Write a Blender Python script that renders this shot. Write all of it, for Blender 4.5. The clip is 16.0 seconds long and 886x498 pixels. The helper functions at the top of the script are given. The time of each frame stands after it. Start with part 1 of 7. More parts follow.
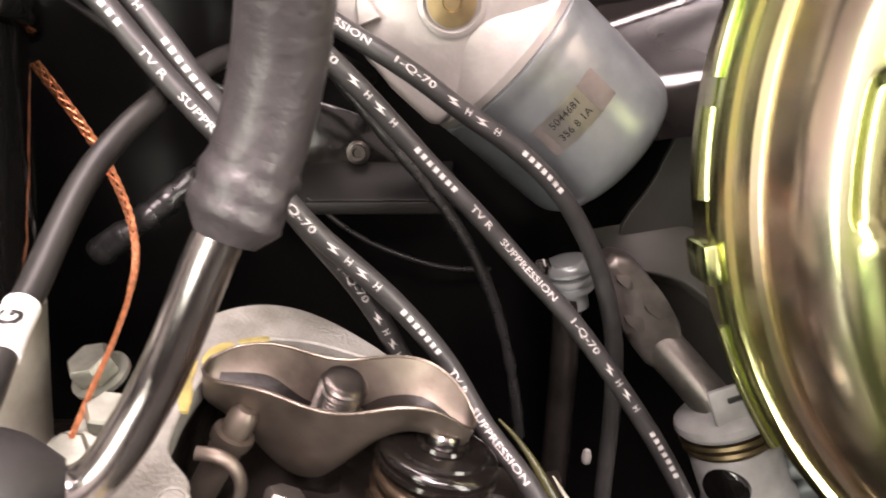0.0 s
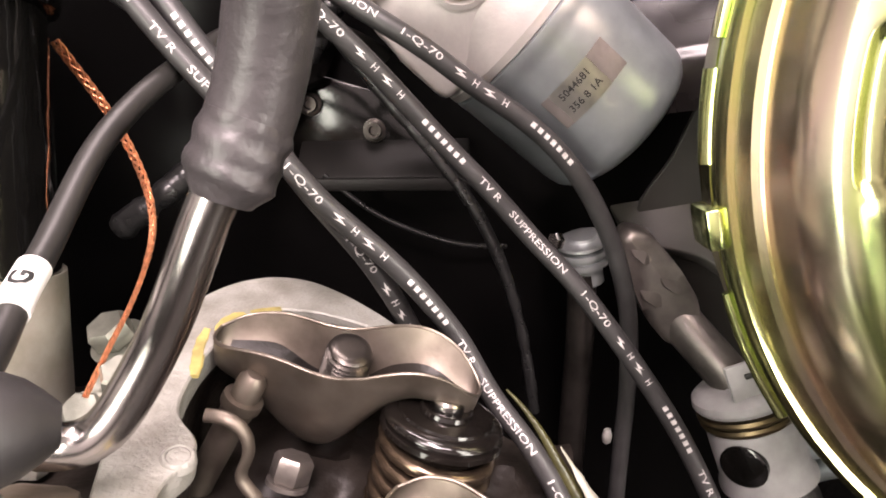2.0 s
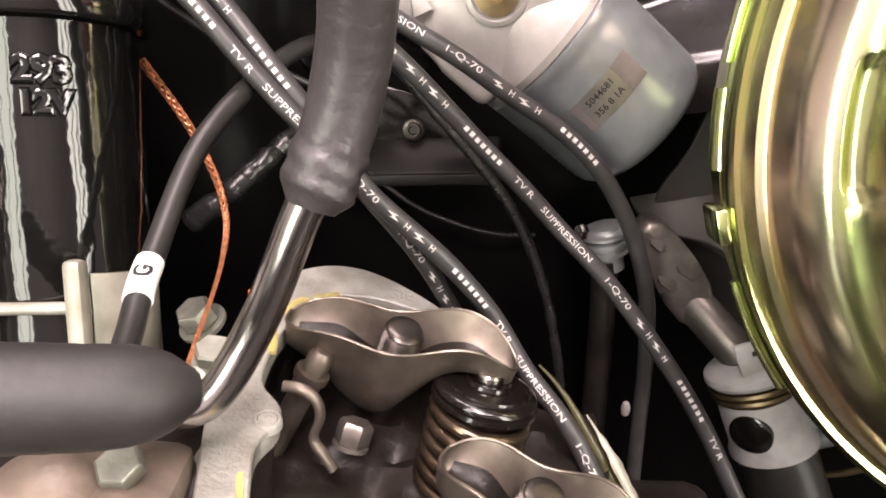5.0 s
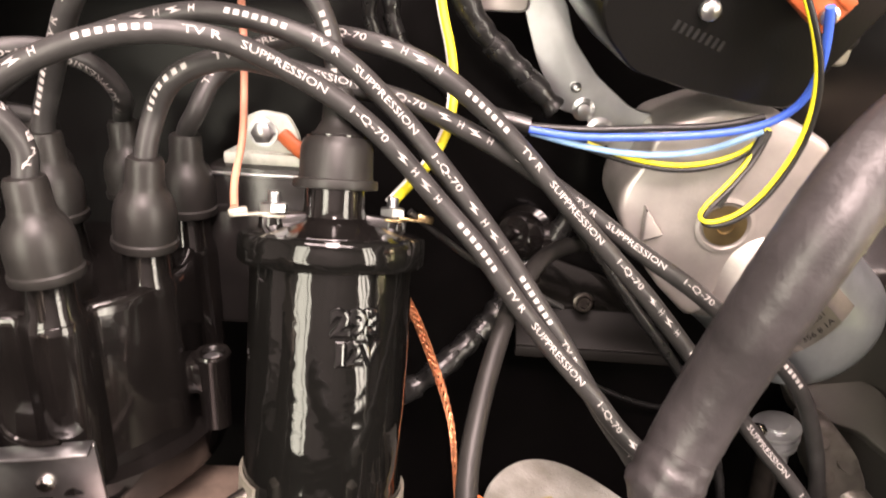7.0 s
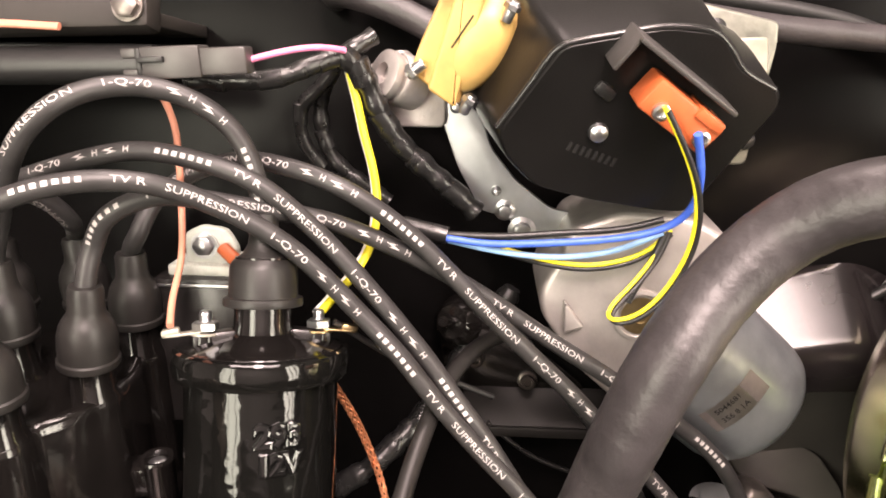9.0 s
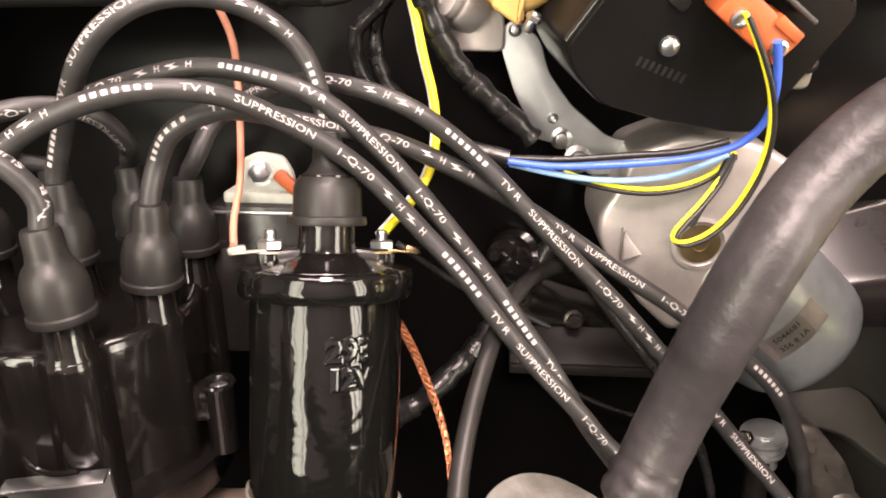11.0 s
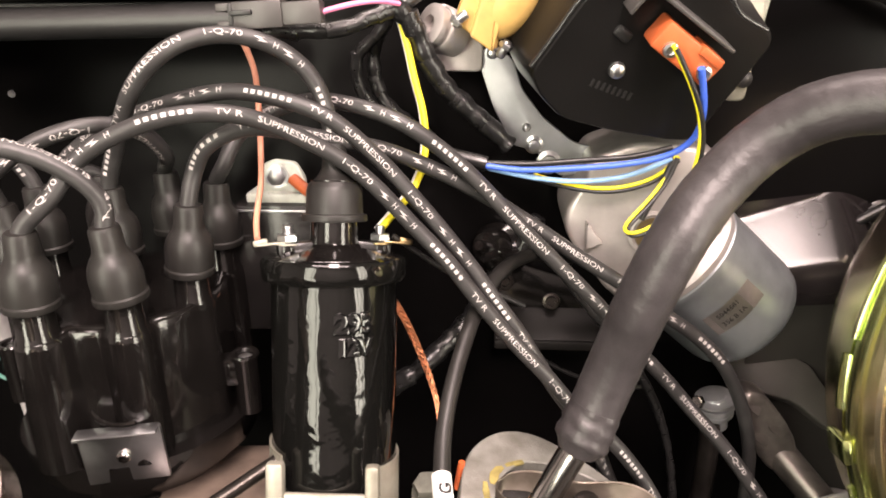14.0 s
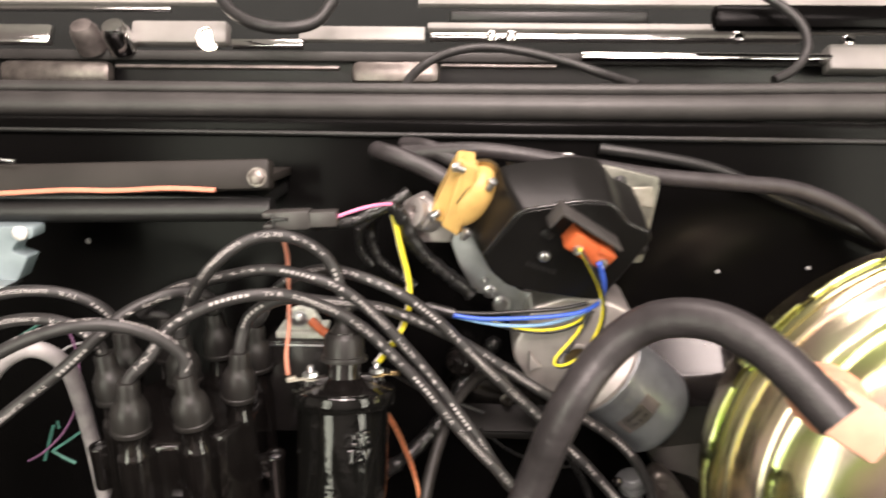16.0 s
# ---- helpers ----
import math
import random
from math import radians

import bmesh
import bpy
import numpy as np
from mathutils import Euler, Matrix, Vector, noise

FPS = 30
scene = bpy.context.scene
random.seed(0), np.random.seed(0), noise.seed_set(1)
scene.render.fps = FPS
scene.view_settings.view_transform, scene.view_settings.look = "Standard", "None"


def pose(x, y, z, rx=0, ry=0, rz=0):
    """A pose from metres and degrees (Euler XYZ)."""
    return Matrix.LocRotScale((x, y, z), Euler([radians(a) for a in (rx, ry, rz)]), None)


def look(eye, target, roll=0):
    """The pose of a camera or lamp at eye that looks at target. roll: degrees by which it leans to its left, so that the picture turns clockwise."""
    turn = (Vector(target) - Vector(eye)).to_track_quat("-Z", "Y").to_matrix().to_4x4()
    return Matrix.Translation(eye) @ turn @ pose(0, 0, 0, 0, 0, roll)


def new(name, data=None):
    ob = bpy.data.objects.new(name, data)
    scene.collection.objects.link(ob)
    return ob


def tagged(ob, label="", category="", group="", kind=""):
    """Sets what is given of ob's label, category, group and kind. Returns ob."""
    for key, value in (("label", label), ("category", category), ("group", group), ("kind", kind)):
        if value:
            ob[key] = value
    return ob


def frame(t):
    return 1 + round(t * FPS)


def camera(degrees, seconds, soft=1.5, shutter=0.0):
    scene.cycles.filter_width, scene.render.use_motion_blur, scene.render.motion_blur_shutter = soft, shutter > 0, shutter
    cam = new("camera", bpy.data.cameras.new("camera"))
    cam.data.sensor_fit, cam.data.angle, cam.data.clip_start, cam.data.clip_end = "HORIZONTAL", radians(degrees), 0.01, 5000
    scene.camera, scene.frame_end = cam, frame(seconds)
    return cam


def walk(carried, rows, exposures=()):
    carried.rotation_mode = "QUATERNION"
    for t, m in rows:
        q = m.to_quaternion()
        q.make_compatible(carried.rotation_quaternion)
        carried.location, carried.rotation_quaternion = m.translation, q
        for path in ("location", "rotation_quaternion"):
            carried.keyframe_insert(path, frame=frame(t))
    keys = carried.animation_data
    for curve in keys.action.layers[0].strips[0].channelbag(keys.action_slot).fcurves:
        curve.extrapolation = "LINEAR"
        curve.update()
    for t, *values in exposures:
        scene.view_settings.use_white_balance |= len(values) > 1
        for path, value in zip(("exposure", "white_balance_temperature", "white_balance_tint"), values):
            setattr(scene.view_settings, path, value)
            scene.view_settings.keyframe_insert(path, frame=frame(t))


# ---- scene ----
cam = camera(66.0, 16.0, soft=1.8, shutter=0.5)
PATH = [
    (0, (0.0001, 0.0000, 0.9001), (0.0021, 0.9518, 0.5934), -0.10),
    (0.5, (0.0158, -0.0029, 0.8958), (0.0021, 0.9481, 0.5869), -0.47),
    (1, (0.0137, -0.0049, 0.8976), (-0.0169, 0.9443, 0.5843), -0.61),
    (1.5, (0.0082, -0.0076, 0.8950), (-0.0356, 0.9408, 0.5809), -0.87),
    (2, (0.0108, -0.0032, 0.8939), (-0.0440, 0.9432, 0.5756), -1.30),
    (2.5, (0.0177, -0.0033, 0.8949), (-0.0436, 0.9410, 0.5717), -1.55),
    (3, (0.0072, -0.0164, 0.8995), (-0.0616, 0.9246, 0.5683), -1.65),
    (3.2, (0.0038, -0.0175, 0.9019), (-0.0653, 0.9230, 0.5691), -1.50),
    (5.5, (0.0018, -0.0332, 0.9139), (-0.0749, 0.9015, 0.5670), -1.98),
    (6, (-0.0302, -0.0297, 0.9399), (-0.0985, 0.9118, 0.6097), -1.08),
    (6.5, (-0.0821, -0.0244, 0.9763), (-0.1263, 0.9182, 0.6455), 1.21),
    (7, (-0.1036, -0.0211, 0.9866), (-0.1340, 0.9239, 0.6609), 3.00),
    (7.5, (-0.1071, -0.0075, 1.0052), (-0.1259, 0.9430, 0.6951), 3.16),
    (8, (-0.0993, -0.0198, 1.0171), (-0.1164, 0.9350, 0.7203), 2.32),
    (8.5, (-0.0818, -0.0315, 1.0259), (-0.1069, 0.9282, 0.7459), 1.37),
    (9, (-0.0716, -0.0296, 1.0201), (-0.1127, 0.9302, 0.7423), 0.83),
    (9.5, (-0.0726, -0.0350, 1.0080), (-0.1141, 0.9237, 0.7267), 1.06),
    (9.7, (-0.0701, -0.0372, 0.9942), (-0.1132, 0.9213, 0.7123), 1.01),
    (11.8, (-0.1060, -0.0328, 1.0051), (-0.1476, 0.9134, 0.6842), 0.31),
    (12, (-0.1016, -0.0327, 1.0090), (-0.1400, 0.9131, 0.6865), 0.30),
    (12.5, (-0.0997, -0.0472, 1.0101), (-0.1413, 0.9007, 0.6943), 0.22),
    (13, (-0.0915, -0.0580, 1.0203), (-0.1397, 0.8884, 0.7009), 0.18),
    (13.5, (-0.0874, -0.0669, 1.0232), (-0.1414, 0.8775, 0.6987), 0.14),
    (14, (-0.0842, -0.0833, 1.0129), (-0.1374, 0.8633, 0.6950), -0.01),
    (14.5, (-0.0824, -0.0953, 1.0299), (-0.1520, 0.8500, 0.7113), -0.42),
    (15, (-0.0935, -0.1124, 1.0564), (-0.1710, 0.8347, 0.7450), -0.44),
    (15.5, (-0.1071, -0.1456, 1.0897), (-0.1794, 0.8075, 0.7957), 0.02),
    (16, (-0.0756, -0.1802, 1.1119), (-0.1064, 0.7810, 0.8377), 0.44),
]
walk(cam, [(t, look(e, g, r)) for t, e, g, r in PATH], [(0, 0.58, 6450, 22), (2.5, 0.68, 6400, 23), (3.2, 0.64, 6400, 23), (5.5, 0.45, 6450, 20), (7, 0.49, 6850, 24), (9.5, 0.34, 6850, 22), (12.5, 0.37, 6850, 22), (13.5, 0.18, 6850, 21), (14.5, 0.28, 6700, 20), (15, -0.06, 6700, 20), (15.5, 0.14, 6700, 18), (16, -0.3, 6600, 16)])

# ---- light: a workshop with lamps overhead and behind the camera ----
world = bpy.data.worlds.new("workshop_air")
scene.world = world
world.use_nodes = True
world.node_tree.nodes["Background"].inputs[0].default_value = (1.0, 0.9, 0.87, 1)
world.node_tree.nodes["Background"].inputs[1].default_value = 0.14


def area_lamp(name, eye, target, w, h, watts, colour):
    data = bpy.data.lights.new(name, "AREA")
    data.shape, data.size, data.size_y, data.energy, data.color = "RECTANGLE", w, h, watts, colour
    ob = new(name, data)
    ob.matrix_world = look(eye, target)
    return ob




def window_panes(name, eye, target, panes, h, watts, colour):
    """Daylight through upright panes, each (offset, width), side by side."""
    total = sum(w for _, w in panes)
    for off, w in panes:
        area_lamp(name, eye, target, w, h, watts * w / total, colour).matrix_world = look(eye, target) @ pose(off, 0, 0)


window_panes("doorway_light", (1.49, -0.95, 1.12), (-0.15, 0.2, 0.95), ((-0.17, 0.16), (0.03, 0.14), (0.2, 0.08)), 1.6, 35, (0.95, 0.95, 0.79))
window_panes("window_light", (-0.9, -1.6, 1.04), (-0.15, 0.2, 0.95), ((-0.34, 0.1), (-0.1, 0.33), (0.17, 0.13)), 1.68, 42, (0.93, 0.97, 0.78))
area_lamp("workshop_lamp", (0.1, -0.75, 2.1), (-0.05, 0.2, 0.9), 0.25, 1.0, 40, (1.0, 0.86, 0.79))
area_lamp("ceiling_lamp", (0.0, 0.25, 2.5), (-0.05, 0.15, 0.9), 1.2, 0.25, 26, (1.0, 0.87, 0.8))
area_lamp("ceiling_lamp", (0.2, -2.0, 2.9), (0.2, -2.0, 0.0), 3.0, 0.6, 150, (1.0, 0.87, 0.81))

# ---- materials ----


def material(name, colour, rough=0.5, metal=0.0, vary=0.25, scale=60.0, bump=0.05, fine=600.0, coat=0.0, colour2=None, mark=0.0, spec=0.5, lift=0.0006):
    """A surface with grain and stains at two scales."""
    m = bpy.data.materials.new(name)
    m.use_nodes = True
    nt = m.node_tree
    b = nt.nodes["Principled BSDF"]
    co = nt.nodes.new("ShaderNodeTexCoord")
    big = nt.nodes.new("ShaderNodeTexNoise")
    big.inputs["Scale"].default_value, big.inputs["Detail"].default_value = scale, 5
    small = nt.nodes.new("ShaderNodeTexNoise")
    small.inputs["Scale"].default_value, small.inputs["Detail"].default_value = fine, 3
    nt.links.new(co.outputs["Object"], big.inputs["Vector"])
    nt.links.new(co.outputs["Object"], small.inputs["Vector"])
    ramp = nt.nodes.new("ShaderNodeMapRange")
    ramp.inputs["From Min"].default_value, ramp.inputs["From Max"].default_value = 0.35, 0.68
    nt.links.new(big.outputs["Fac"], ramp.inputs["Value"])
    mix = nt.nodes.new("ShaderNodeMix")
    mix.data_type = "RGBA"
    c2 = colour2 or tuple(max(0.0, c * (1 - vary)) for c in colour)
    mix.inputs["A"].default_value, mix.inputs["B"].default_value = (*colour, 1), (*c2, 1)
    nt.links.new(ramp.outputs["Result"], mix.inputs["Factor"])
    nt.links.new(mix.outputs["Result"], b.inputs["Base Color"])
    add = nt.nodes.new("ShaderNodeMath")
    add.operation = "MULTIPLY_ADD"
    add.inputs[1].default_value, add.inputs[2].default_value = 0.25 * rough + mark, rough * 0.88 - mark * 0.5
    nt.links.new(small.outputs["Fac"], add.inputs[0])
    nt.links.new(add.outputs["Value"], b.inputs["Roughness"])
    b.inputs["Metallic"].default_value = metal
    b.inputs["Specular IOR Level"].default_value = spec
    b.inputs["Coat Weight"].default_value = coat
    b.inputs["Coat Roughness"].default_value = 0.05
    if bump:
        bp = nt.nodes.new("ShaderNodeBump")
        bp.inputs["Strength"].default_value, bp.inputs["Distance"].default_value = bump, lift
        nt.links.new(small.outputs["Fac"], bp.inputs["Height"])
        nt.links.new(bp.outputs["Normal"], b.inputs["Normal"])
    return m


RUBBER = material("cable_rubber", (0.031, 0.03, 0.03), 0.42, vary=0.35, scale=140, bump=0.08, spec=0.42)
HOSE = material("hose_rubber", (0.036, 0.032, 0.0335), 0.42, vary=0.4, scale=70, bump=0.35, fine=520, spec=0.45)
BOOT = material("boot_rubber", (0.017, 0.016, 0.015), 0.42, vary=0.35, scale=110, bump=0.1, spec=0.36)
GLOSS = material("gloss_black_enamel", (0.004, 0.004, 0.0037), 0.065, vary=0.1, scale=40, bump=1.0, fine=45, coat=0.0, spec=0.36, lift=0.0008)
BAKELITE = material("black_bakelite", (0.0062, 0.0055, 0.0052), 0.11, vary=0.3, scale=50, bump=0.05, spec=0.5)
FIREWALL = material("black_body_paint", (0.003, 0.0028, 0.0028), 0.2, vary=0.35, scale=9, bump=0.04, fine=250, spec=0.045)
SATIN = material("satin_black_plastic", (0.013, 0.013, 0.013), 0.4, vary=0.2, scale=30, bump=0.1, fine=1200)
TAPE = material("black_loom_tape", (0.012, 0.012, 0.012), 0.28, vary=0.4, scale=200, bump=0.5, fine=260)
PRINT = material("white_print_ink", (0.47, 0.445, 0.435), 0.6, vary=0.4, scale=420, bump=0.0)
ZINC = material("bright_zinc", (0.62, 0.63, 0.64), 0.32, 1.0, vary=0.3, scale=80, bump=0.05)
GALV = material("galvanised_steel", (0.4, 0.435, 0.455), 0.34, 0.8, vary=0.3, scale=55, bump=0.06, mark=0.08)
CAST = material("die_cast_alloy", (0.5, 0.47, 0.45), 0.45, 0.7, vary=0.3, scale=45, bump=0.22, fine=600, mark=0.06)
DARKSTEEL = material("dark_oiled_steel", (0.085, 0.075, 0.068), 0.3, 0.9, vary=0.5, scale=70, bump=0.08)
SEAL = material("seal_rubber", (0.042, 0.039, 0.038), 0.46, vary=0.4, scale=30, bump=0.2, fine=400)
SEALANT = material("dried_yellow_sealant", (0.34, 0.28, 0.09), 0.6, vary=0.5, scale=150, bump=0.4)
STEEL = material("oiled_steel", (0.175, 0.148, 0.124), 0.46, 0.88, scale=60, bump=0.2, fine=260, colour2=(0.082, 0.067, 0.054), mark=0.14)
WORN = material("worn_oily_edge", (0.21, 0.18, 0.15), 0.4, 0.9, vary=0.55, scale=160, bump=0.1)
BRIGHT = material("polished_steel", (0.42, 0.395, 0.38), 0.22, 1.0, vary=0.3, scale=60, bump=0.02)
CAPZINC = material("iridescent_zinc", (0.6, 0.6, 0.47), 0.26, 1.0, scale=30, bump=0.08, colour2=(0.56, 0.44, 0.42), fine=300)
COPPER = material("copper_braid_wire", (0.8, 0.34, 0.17), 0.35, 0.8, vary=0.4, scale=400, bump=0.3)
PEACH = material("orange_wire_sleeve", (0.72, 0.3, 0.2), 0.5, vary=0.2, scale=120)
YELLOW = material("yellow_wire_sleeve", (0.85, 0.76, 0.03), 0.4, vary=0.15, scale=200)
BLUE = material("blue_wire_sleeve", (0.05, 0.13, 0.62), 0.4, vary=0.2, scale=200)
LBLUE = material("light_blue_wire_sleeve", (0.27, 0.47, 0.78), 0.4, vary=0.2, scale=200)
PINK = material("pink_wire_sleeve", (0.78, 0.22, 0.4), 0.45, vary=0.2, scale=200)
BLACKW = material("black_wire_sleeve", (0.015, 0.015, 0.015), 0.4, vary=0.2, scale=200)
ORANGE = material("orange_plastic", (0.5, 0.11, 0.035), 0.42, vary=0.25, scale=90, bump=0.06)
CREAM = material("amber_nylon", (0.62, 0.4, 0.13), 0.42, vary=0.25, scale=60, bump=0.08)
SALMON = material("salmon_wire_sleeve", (0.64, 0.25, 0.16), 0.5, vary=0.2, scale=120)
BLUEGREY = material("pale_blue_paint", (0.22, 0.28, 0.3), 0.45, vary=0.25, scale=40, bump=0.1)
FACET = material("worn_black_gloss", (0.012, 0.01, 0.0105), 0.15, vary=0.3, scale=40, bump=0.03, spec=0.3)
WHITEP = material("white_plastic", (0.75, 0.73, 0.7), 0.4, vary=0.15, scale=80, bump=0.05)
GREYP = material("grey_plastic", (0.42, 0.42, 0.43), 0.45, vary=0.2, scale=60, bump=0.05)
ENGINE = material("pale_engine_paint", (0.235, 0.232, 0.212), 0.45, 0.05, scale=70, bump=0.8, fine=700, colour2=(0.13, 0.122, 0.105), mark=0.12)
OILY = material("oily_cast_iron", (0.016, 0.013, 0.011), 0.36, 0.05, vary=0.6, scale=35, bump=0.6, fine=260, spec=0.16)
BRASS = material("brass", (0.42, 0.32, 0.17), 0.36, 1.0, vary=0.4, scale=90)
CHALK = material("green_paint_marker", (0.06, 0.21, 0.165), 0.6, vary=0.5, scale=150)
GREYWALL = material("workshop_wall_paint", (0.72, 0.7, 0.68), 0.7, vary=0.2, scale=3, bump=0.1, fine=60)
CONCRETE = material("workshop_concrete", (0.15, 0.145, 0.14), 0.7, vary=0.35, scale=4, bump=0.2, fine=80)
TIN = material("tinned_bracket", (0.34, 0.33, 0.28), 0.45, 0.45, scale=60, bump=0.12, colour2=(0.2, 0.19, 0.15), mark=0.12)
DULLHOSE = material("dull_hose_rubber", (0.015, 0.0138, 0.014), 0.55, vary=0.35, scale=60, bump=0.15, fine=500)

DULL = material("dull_grey_alloy", (0.24, 0.21, 0.2), 0.42, 0.6, vary=0.45, scale=70, bump=0.3, fine=350, mark=0.1)
MOULD = material("black_phenolic", (0.009, 0.008, 0.008), 0.3, vary=0.3, scale=60, bump=0.08, fine=500)

SPRING = material("bronzed_spring_steel", (0.15, 0.108, 0.076), 0.24, 0.9, vary=0.4, scale=90, bump=0.04)
OLIVE = material("olive_gasket_paper", (0.035, 0.033, 0.01), 0.3, vary=0.5, scale=120, bump=0.3)
COLLAR = material("greyed_white_plastic", (0.36, 0.345, 0.345), 0.42, vary=0.35, scale=70, bump=0.08)


MOULDED = material("moulded_black_plastic", (0.0062, 0.006, 0.0058), 0.3, vary=0.25, scale=30, bump=0.12, fine=900, spec=0.26)
BEAD = material("beaded_black_enamel", (0.004, 0.004, 0.004), 0.09, vary=0.1, scale=40, bump=0.0, spec=0.55)
OLDZINC = material("greenish_old_zinc", (0.26, 0.265, 0.225), 0.4, 0.7, vary=0.5, scale=90, bump=0.2, mark=0.1)
TAN = material("oil_stained_tan_casting", (0.2, 0.155, 0.125), 0.42, 0.2, vary=0.5, scale=60, bump=0.4, fine=300, mark=0.1)
ARM = material("silver_zinc_plate", (0.5, 0.52, 0.53), 0.36, 0.8, vary=0.25, scale=60, bump=0.06, mark=0.08)
LABEL = material("brushed_label_metal", (0.5, 0.49, 0.46), 0.3, 0.95, vary=0.3, scale=120, bump=0.05)
BEADED = material("polished_black_edge", (0.012, 0.012, 0.012), 0.2, vary=0.2, scale=60, bump=0.05)
SHROUD = material("grey_black_shroud", (0.05, 0.047, 0.045), 0.4, vary=0.3, scale=60, bump=0.08)
TARNISH = material("tarnished_brass", (0.2, 0.15, 0.085), 0.4, 0.9, vary=0.5, scale=90, bump=0.1)
OLDALLOY = material("oily_grey_alloy", (0.21, 0.188, 0.172), 0.36, 0.7, vary=0.5, scale=70, bump=0.35, fine=300, mark=0.12)
PHENOLIC = material("grey_brown_phenolic", (0.014, 0.013, 0.0125), 0.24, vary=0.35, scale=60, bump=0.08, fine=400)
MILKY = material("milky_plastic", (0.56, 0.6, 0.53), 0.28, vary=0.25, scale=90, bump=0.08)
TRAY = material("dark_satin_paint", (0.012, 0.011, 0.0103), 0.45, vary=0.35, scale=35, bump=0.06, spec=0.16)
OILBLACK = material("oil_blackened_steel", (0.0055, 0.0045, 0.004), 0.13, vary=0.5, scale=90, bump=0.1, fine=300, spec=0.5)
SALMONPINK = material("salmon_plastic", (0.68, 0.38, 0.27), 0.45, vary=0.15, scale=70, bump=0.05)
# black lifted to grey; on the sheet by the booster it carries sheen
GREYED = material("greyed_black_paint", (0.03, 0.027, 0.0245), 0.5, vary=0.3, scale=25, bump=0.05, spec=0.2)
FENDER = material("dusty_grey_paint", (0.06, 0.055, 0.05), 0.5, vary=0.3, scale=25, bump=0.05, spec=0.2)


def plating():
    """Yellow zinc plating, whose thin film turns from gold to green and rose in rings."""
    m = bpy.data.materials.new("yellow_zinc_plating")
    m.use_nodes = True
    nt = m.node_tree
    b = nt.nodes["Principled BSDF"]
    co = nt.nodes.new("ShaderNodeTexCoord")
    ns = nt.nodes.new("ShaderNodeTexNoise")
    ns.inputs["Scale"].default_value, ns.inputs["Detail"].default_value = 14, 4
    sep = nt.nodes.new("ShaderNodeSeparateXYZ")
    nt.links.new(co.outputs["Object"], ns.inputs["Vector"])
    nt.links.new(co.outputs["Object"], sep.inputs["Vector"])
    flat = nt.nodes.new("ShaderNodeCombineXYZ")
    nt.links.new(sep.outputs["X"], flat.inputs["X"])
    nt.links.new(sep.outputs["Y"], flat.inputs["Y"])
    ln = nt.nodes.new("ShaderNodeVectorMath")
    ln.operation = "LENGTH"
    nt.links.new(flat.outputs["Vector"], ln.inputs[0])
    a = nt.nodes.new("ShaderNodeMath")
    a.operation = "MULTIPLY_ADD"
    a.inputs[1].default_value = 0.05
    nt.links.new(ns.outputs["Fac"], a.inputs[0])
    nt.links.new(ln.outputs["Value"], a.inputs[2])
    w = nt.nodes.new("ShaderNodeMath")
    w.operation = "MULTIPLY_ADD"
    w.inputs[1].default_value, w.inputs[2].default_value = 34.0, 0.3
    nt.links.new(a.outputs["Value"], w.inputs[0])
    fr = nt.nodes.new("ShaderNodeMath")
    fr.operation = "FRACT"
    nt.links.new(w.outputs["Value"], fr.inputs[0])
    ramp = nt.nodes.new("ShaderNodeValToRGB")
    el = ramp.color_ramp.elements
    el[0].position, el[0].color = 0.0, (0.6, 0.56, 0.31, 1)
    el[1].position, el[1].color = 1.0, (0.6, 0.56, 0.31, 1)
    for p, c in ((0.3, (0.52, 0.62, 0.24, 1)), (0.5, (0.76, 0.74, 0.5, 1)), (0.72, (0.7, 0.57, 0.46, 1))):
        e = el.new(p)
        e.color = c
    nt.links.new(fr.outputs["Value"], ramp.inputs["Fac"])
    nt.links.new(ramp.outputs["Color"], b.inputs["Base Color"])
    b.inputs["Metallic"].default_value, b.inputs["Roughness"].default_value = 1.0, 0.22
    fine = nt.nodes.new("ShaderNodeTexNoise")
    fine.inputs["Scale"].default_value = 260
    nt.links.new(co.outputs["Object"], fine.inputs["Vector"])
    bp = nt.nodes.new("ShaderNodeBump")
    bp.inputs["Strength"].default_value, bp.inputs["Distance"].default_value = 0.05, 0.0006
    nt.links.new(fine.outputs["Fac"], bp.inputs["Height"])
    nt.links.new(bp.outputs["Normal"], b.inputs["Normal"])
    return m


PLATING = plating()

# ---- tools ----


def part(name, bm, mat, parent=None, label="", smooth=True, angle=40):
    """Links a bmesh as one mesh, under a thing or at top level."""
    me = bpy.data.meshes.new(name)
    bmesh.ops.recalc_face_normals(bm, faces=bm.faces[:])
    if smooth:
        lim = radians(angle)
        for f in bm.faces:
            f.smooth = True
        for e in bm.edges:
            if len(e.link_faces) == 2 and e.calc_face_angle(0) > lim:
                e.smooth = False
    bm.to_mesh(me)
    bm.free()
    me.materials.append(mat)
    ob = new(name, me)
    if parent is not None:
        ob.parent = parent
    if label:
        tagged(ob, label)
    return ob


def thing(name, label, category, place=None, group="", kind=""):
    ob = new(name)
    ob.empty_display_size = 0.01
    if place is not None:
        ob.matrix_world = place
    return tagged(ob, label, category, group, kind)


def axis_frame(origin, z, x=(1, 0, 0)):
    """A frame at origin whose z runs along the given way."""
    z = Vector(z).normalized()
    x = Vector(x)
    x = (x - x.dot(z) * z).normalized()
    y = z.cross(x)
    m = Matrix((x, y, z)).transposed().to_4x4()
    return Matrix.Translation(origin) @ m


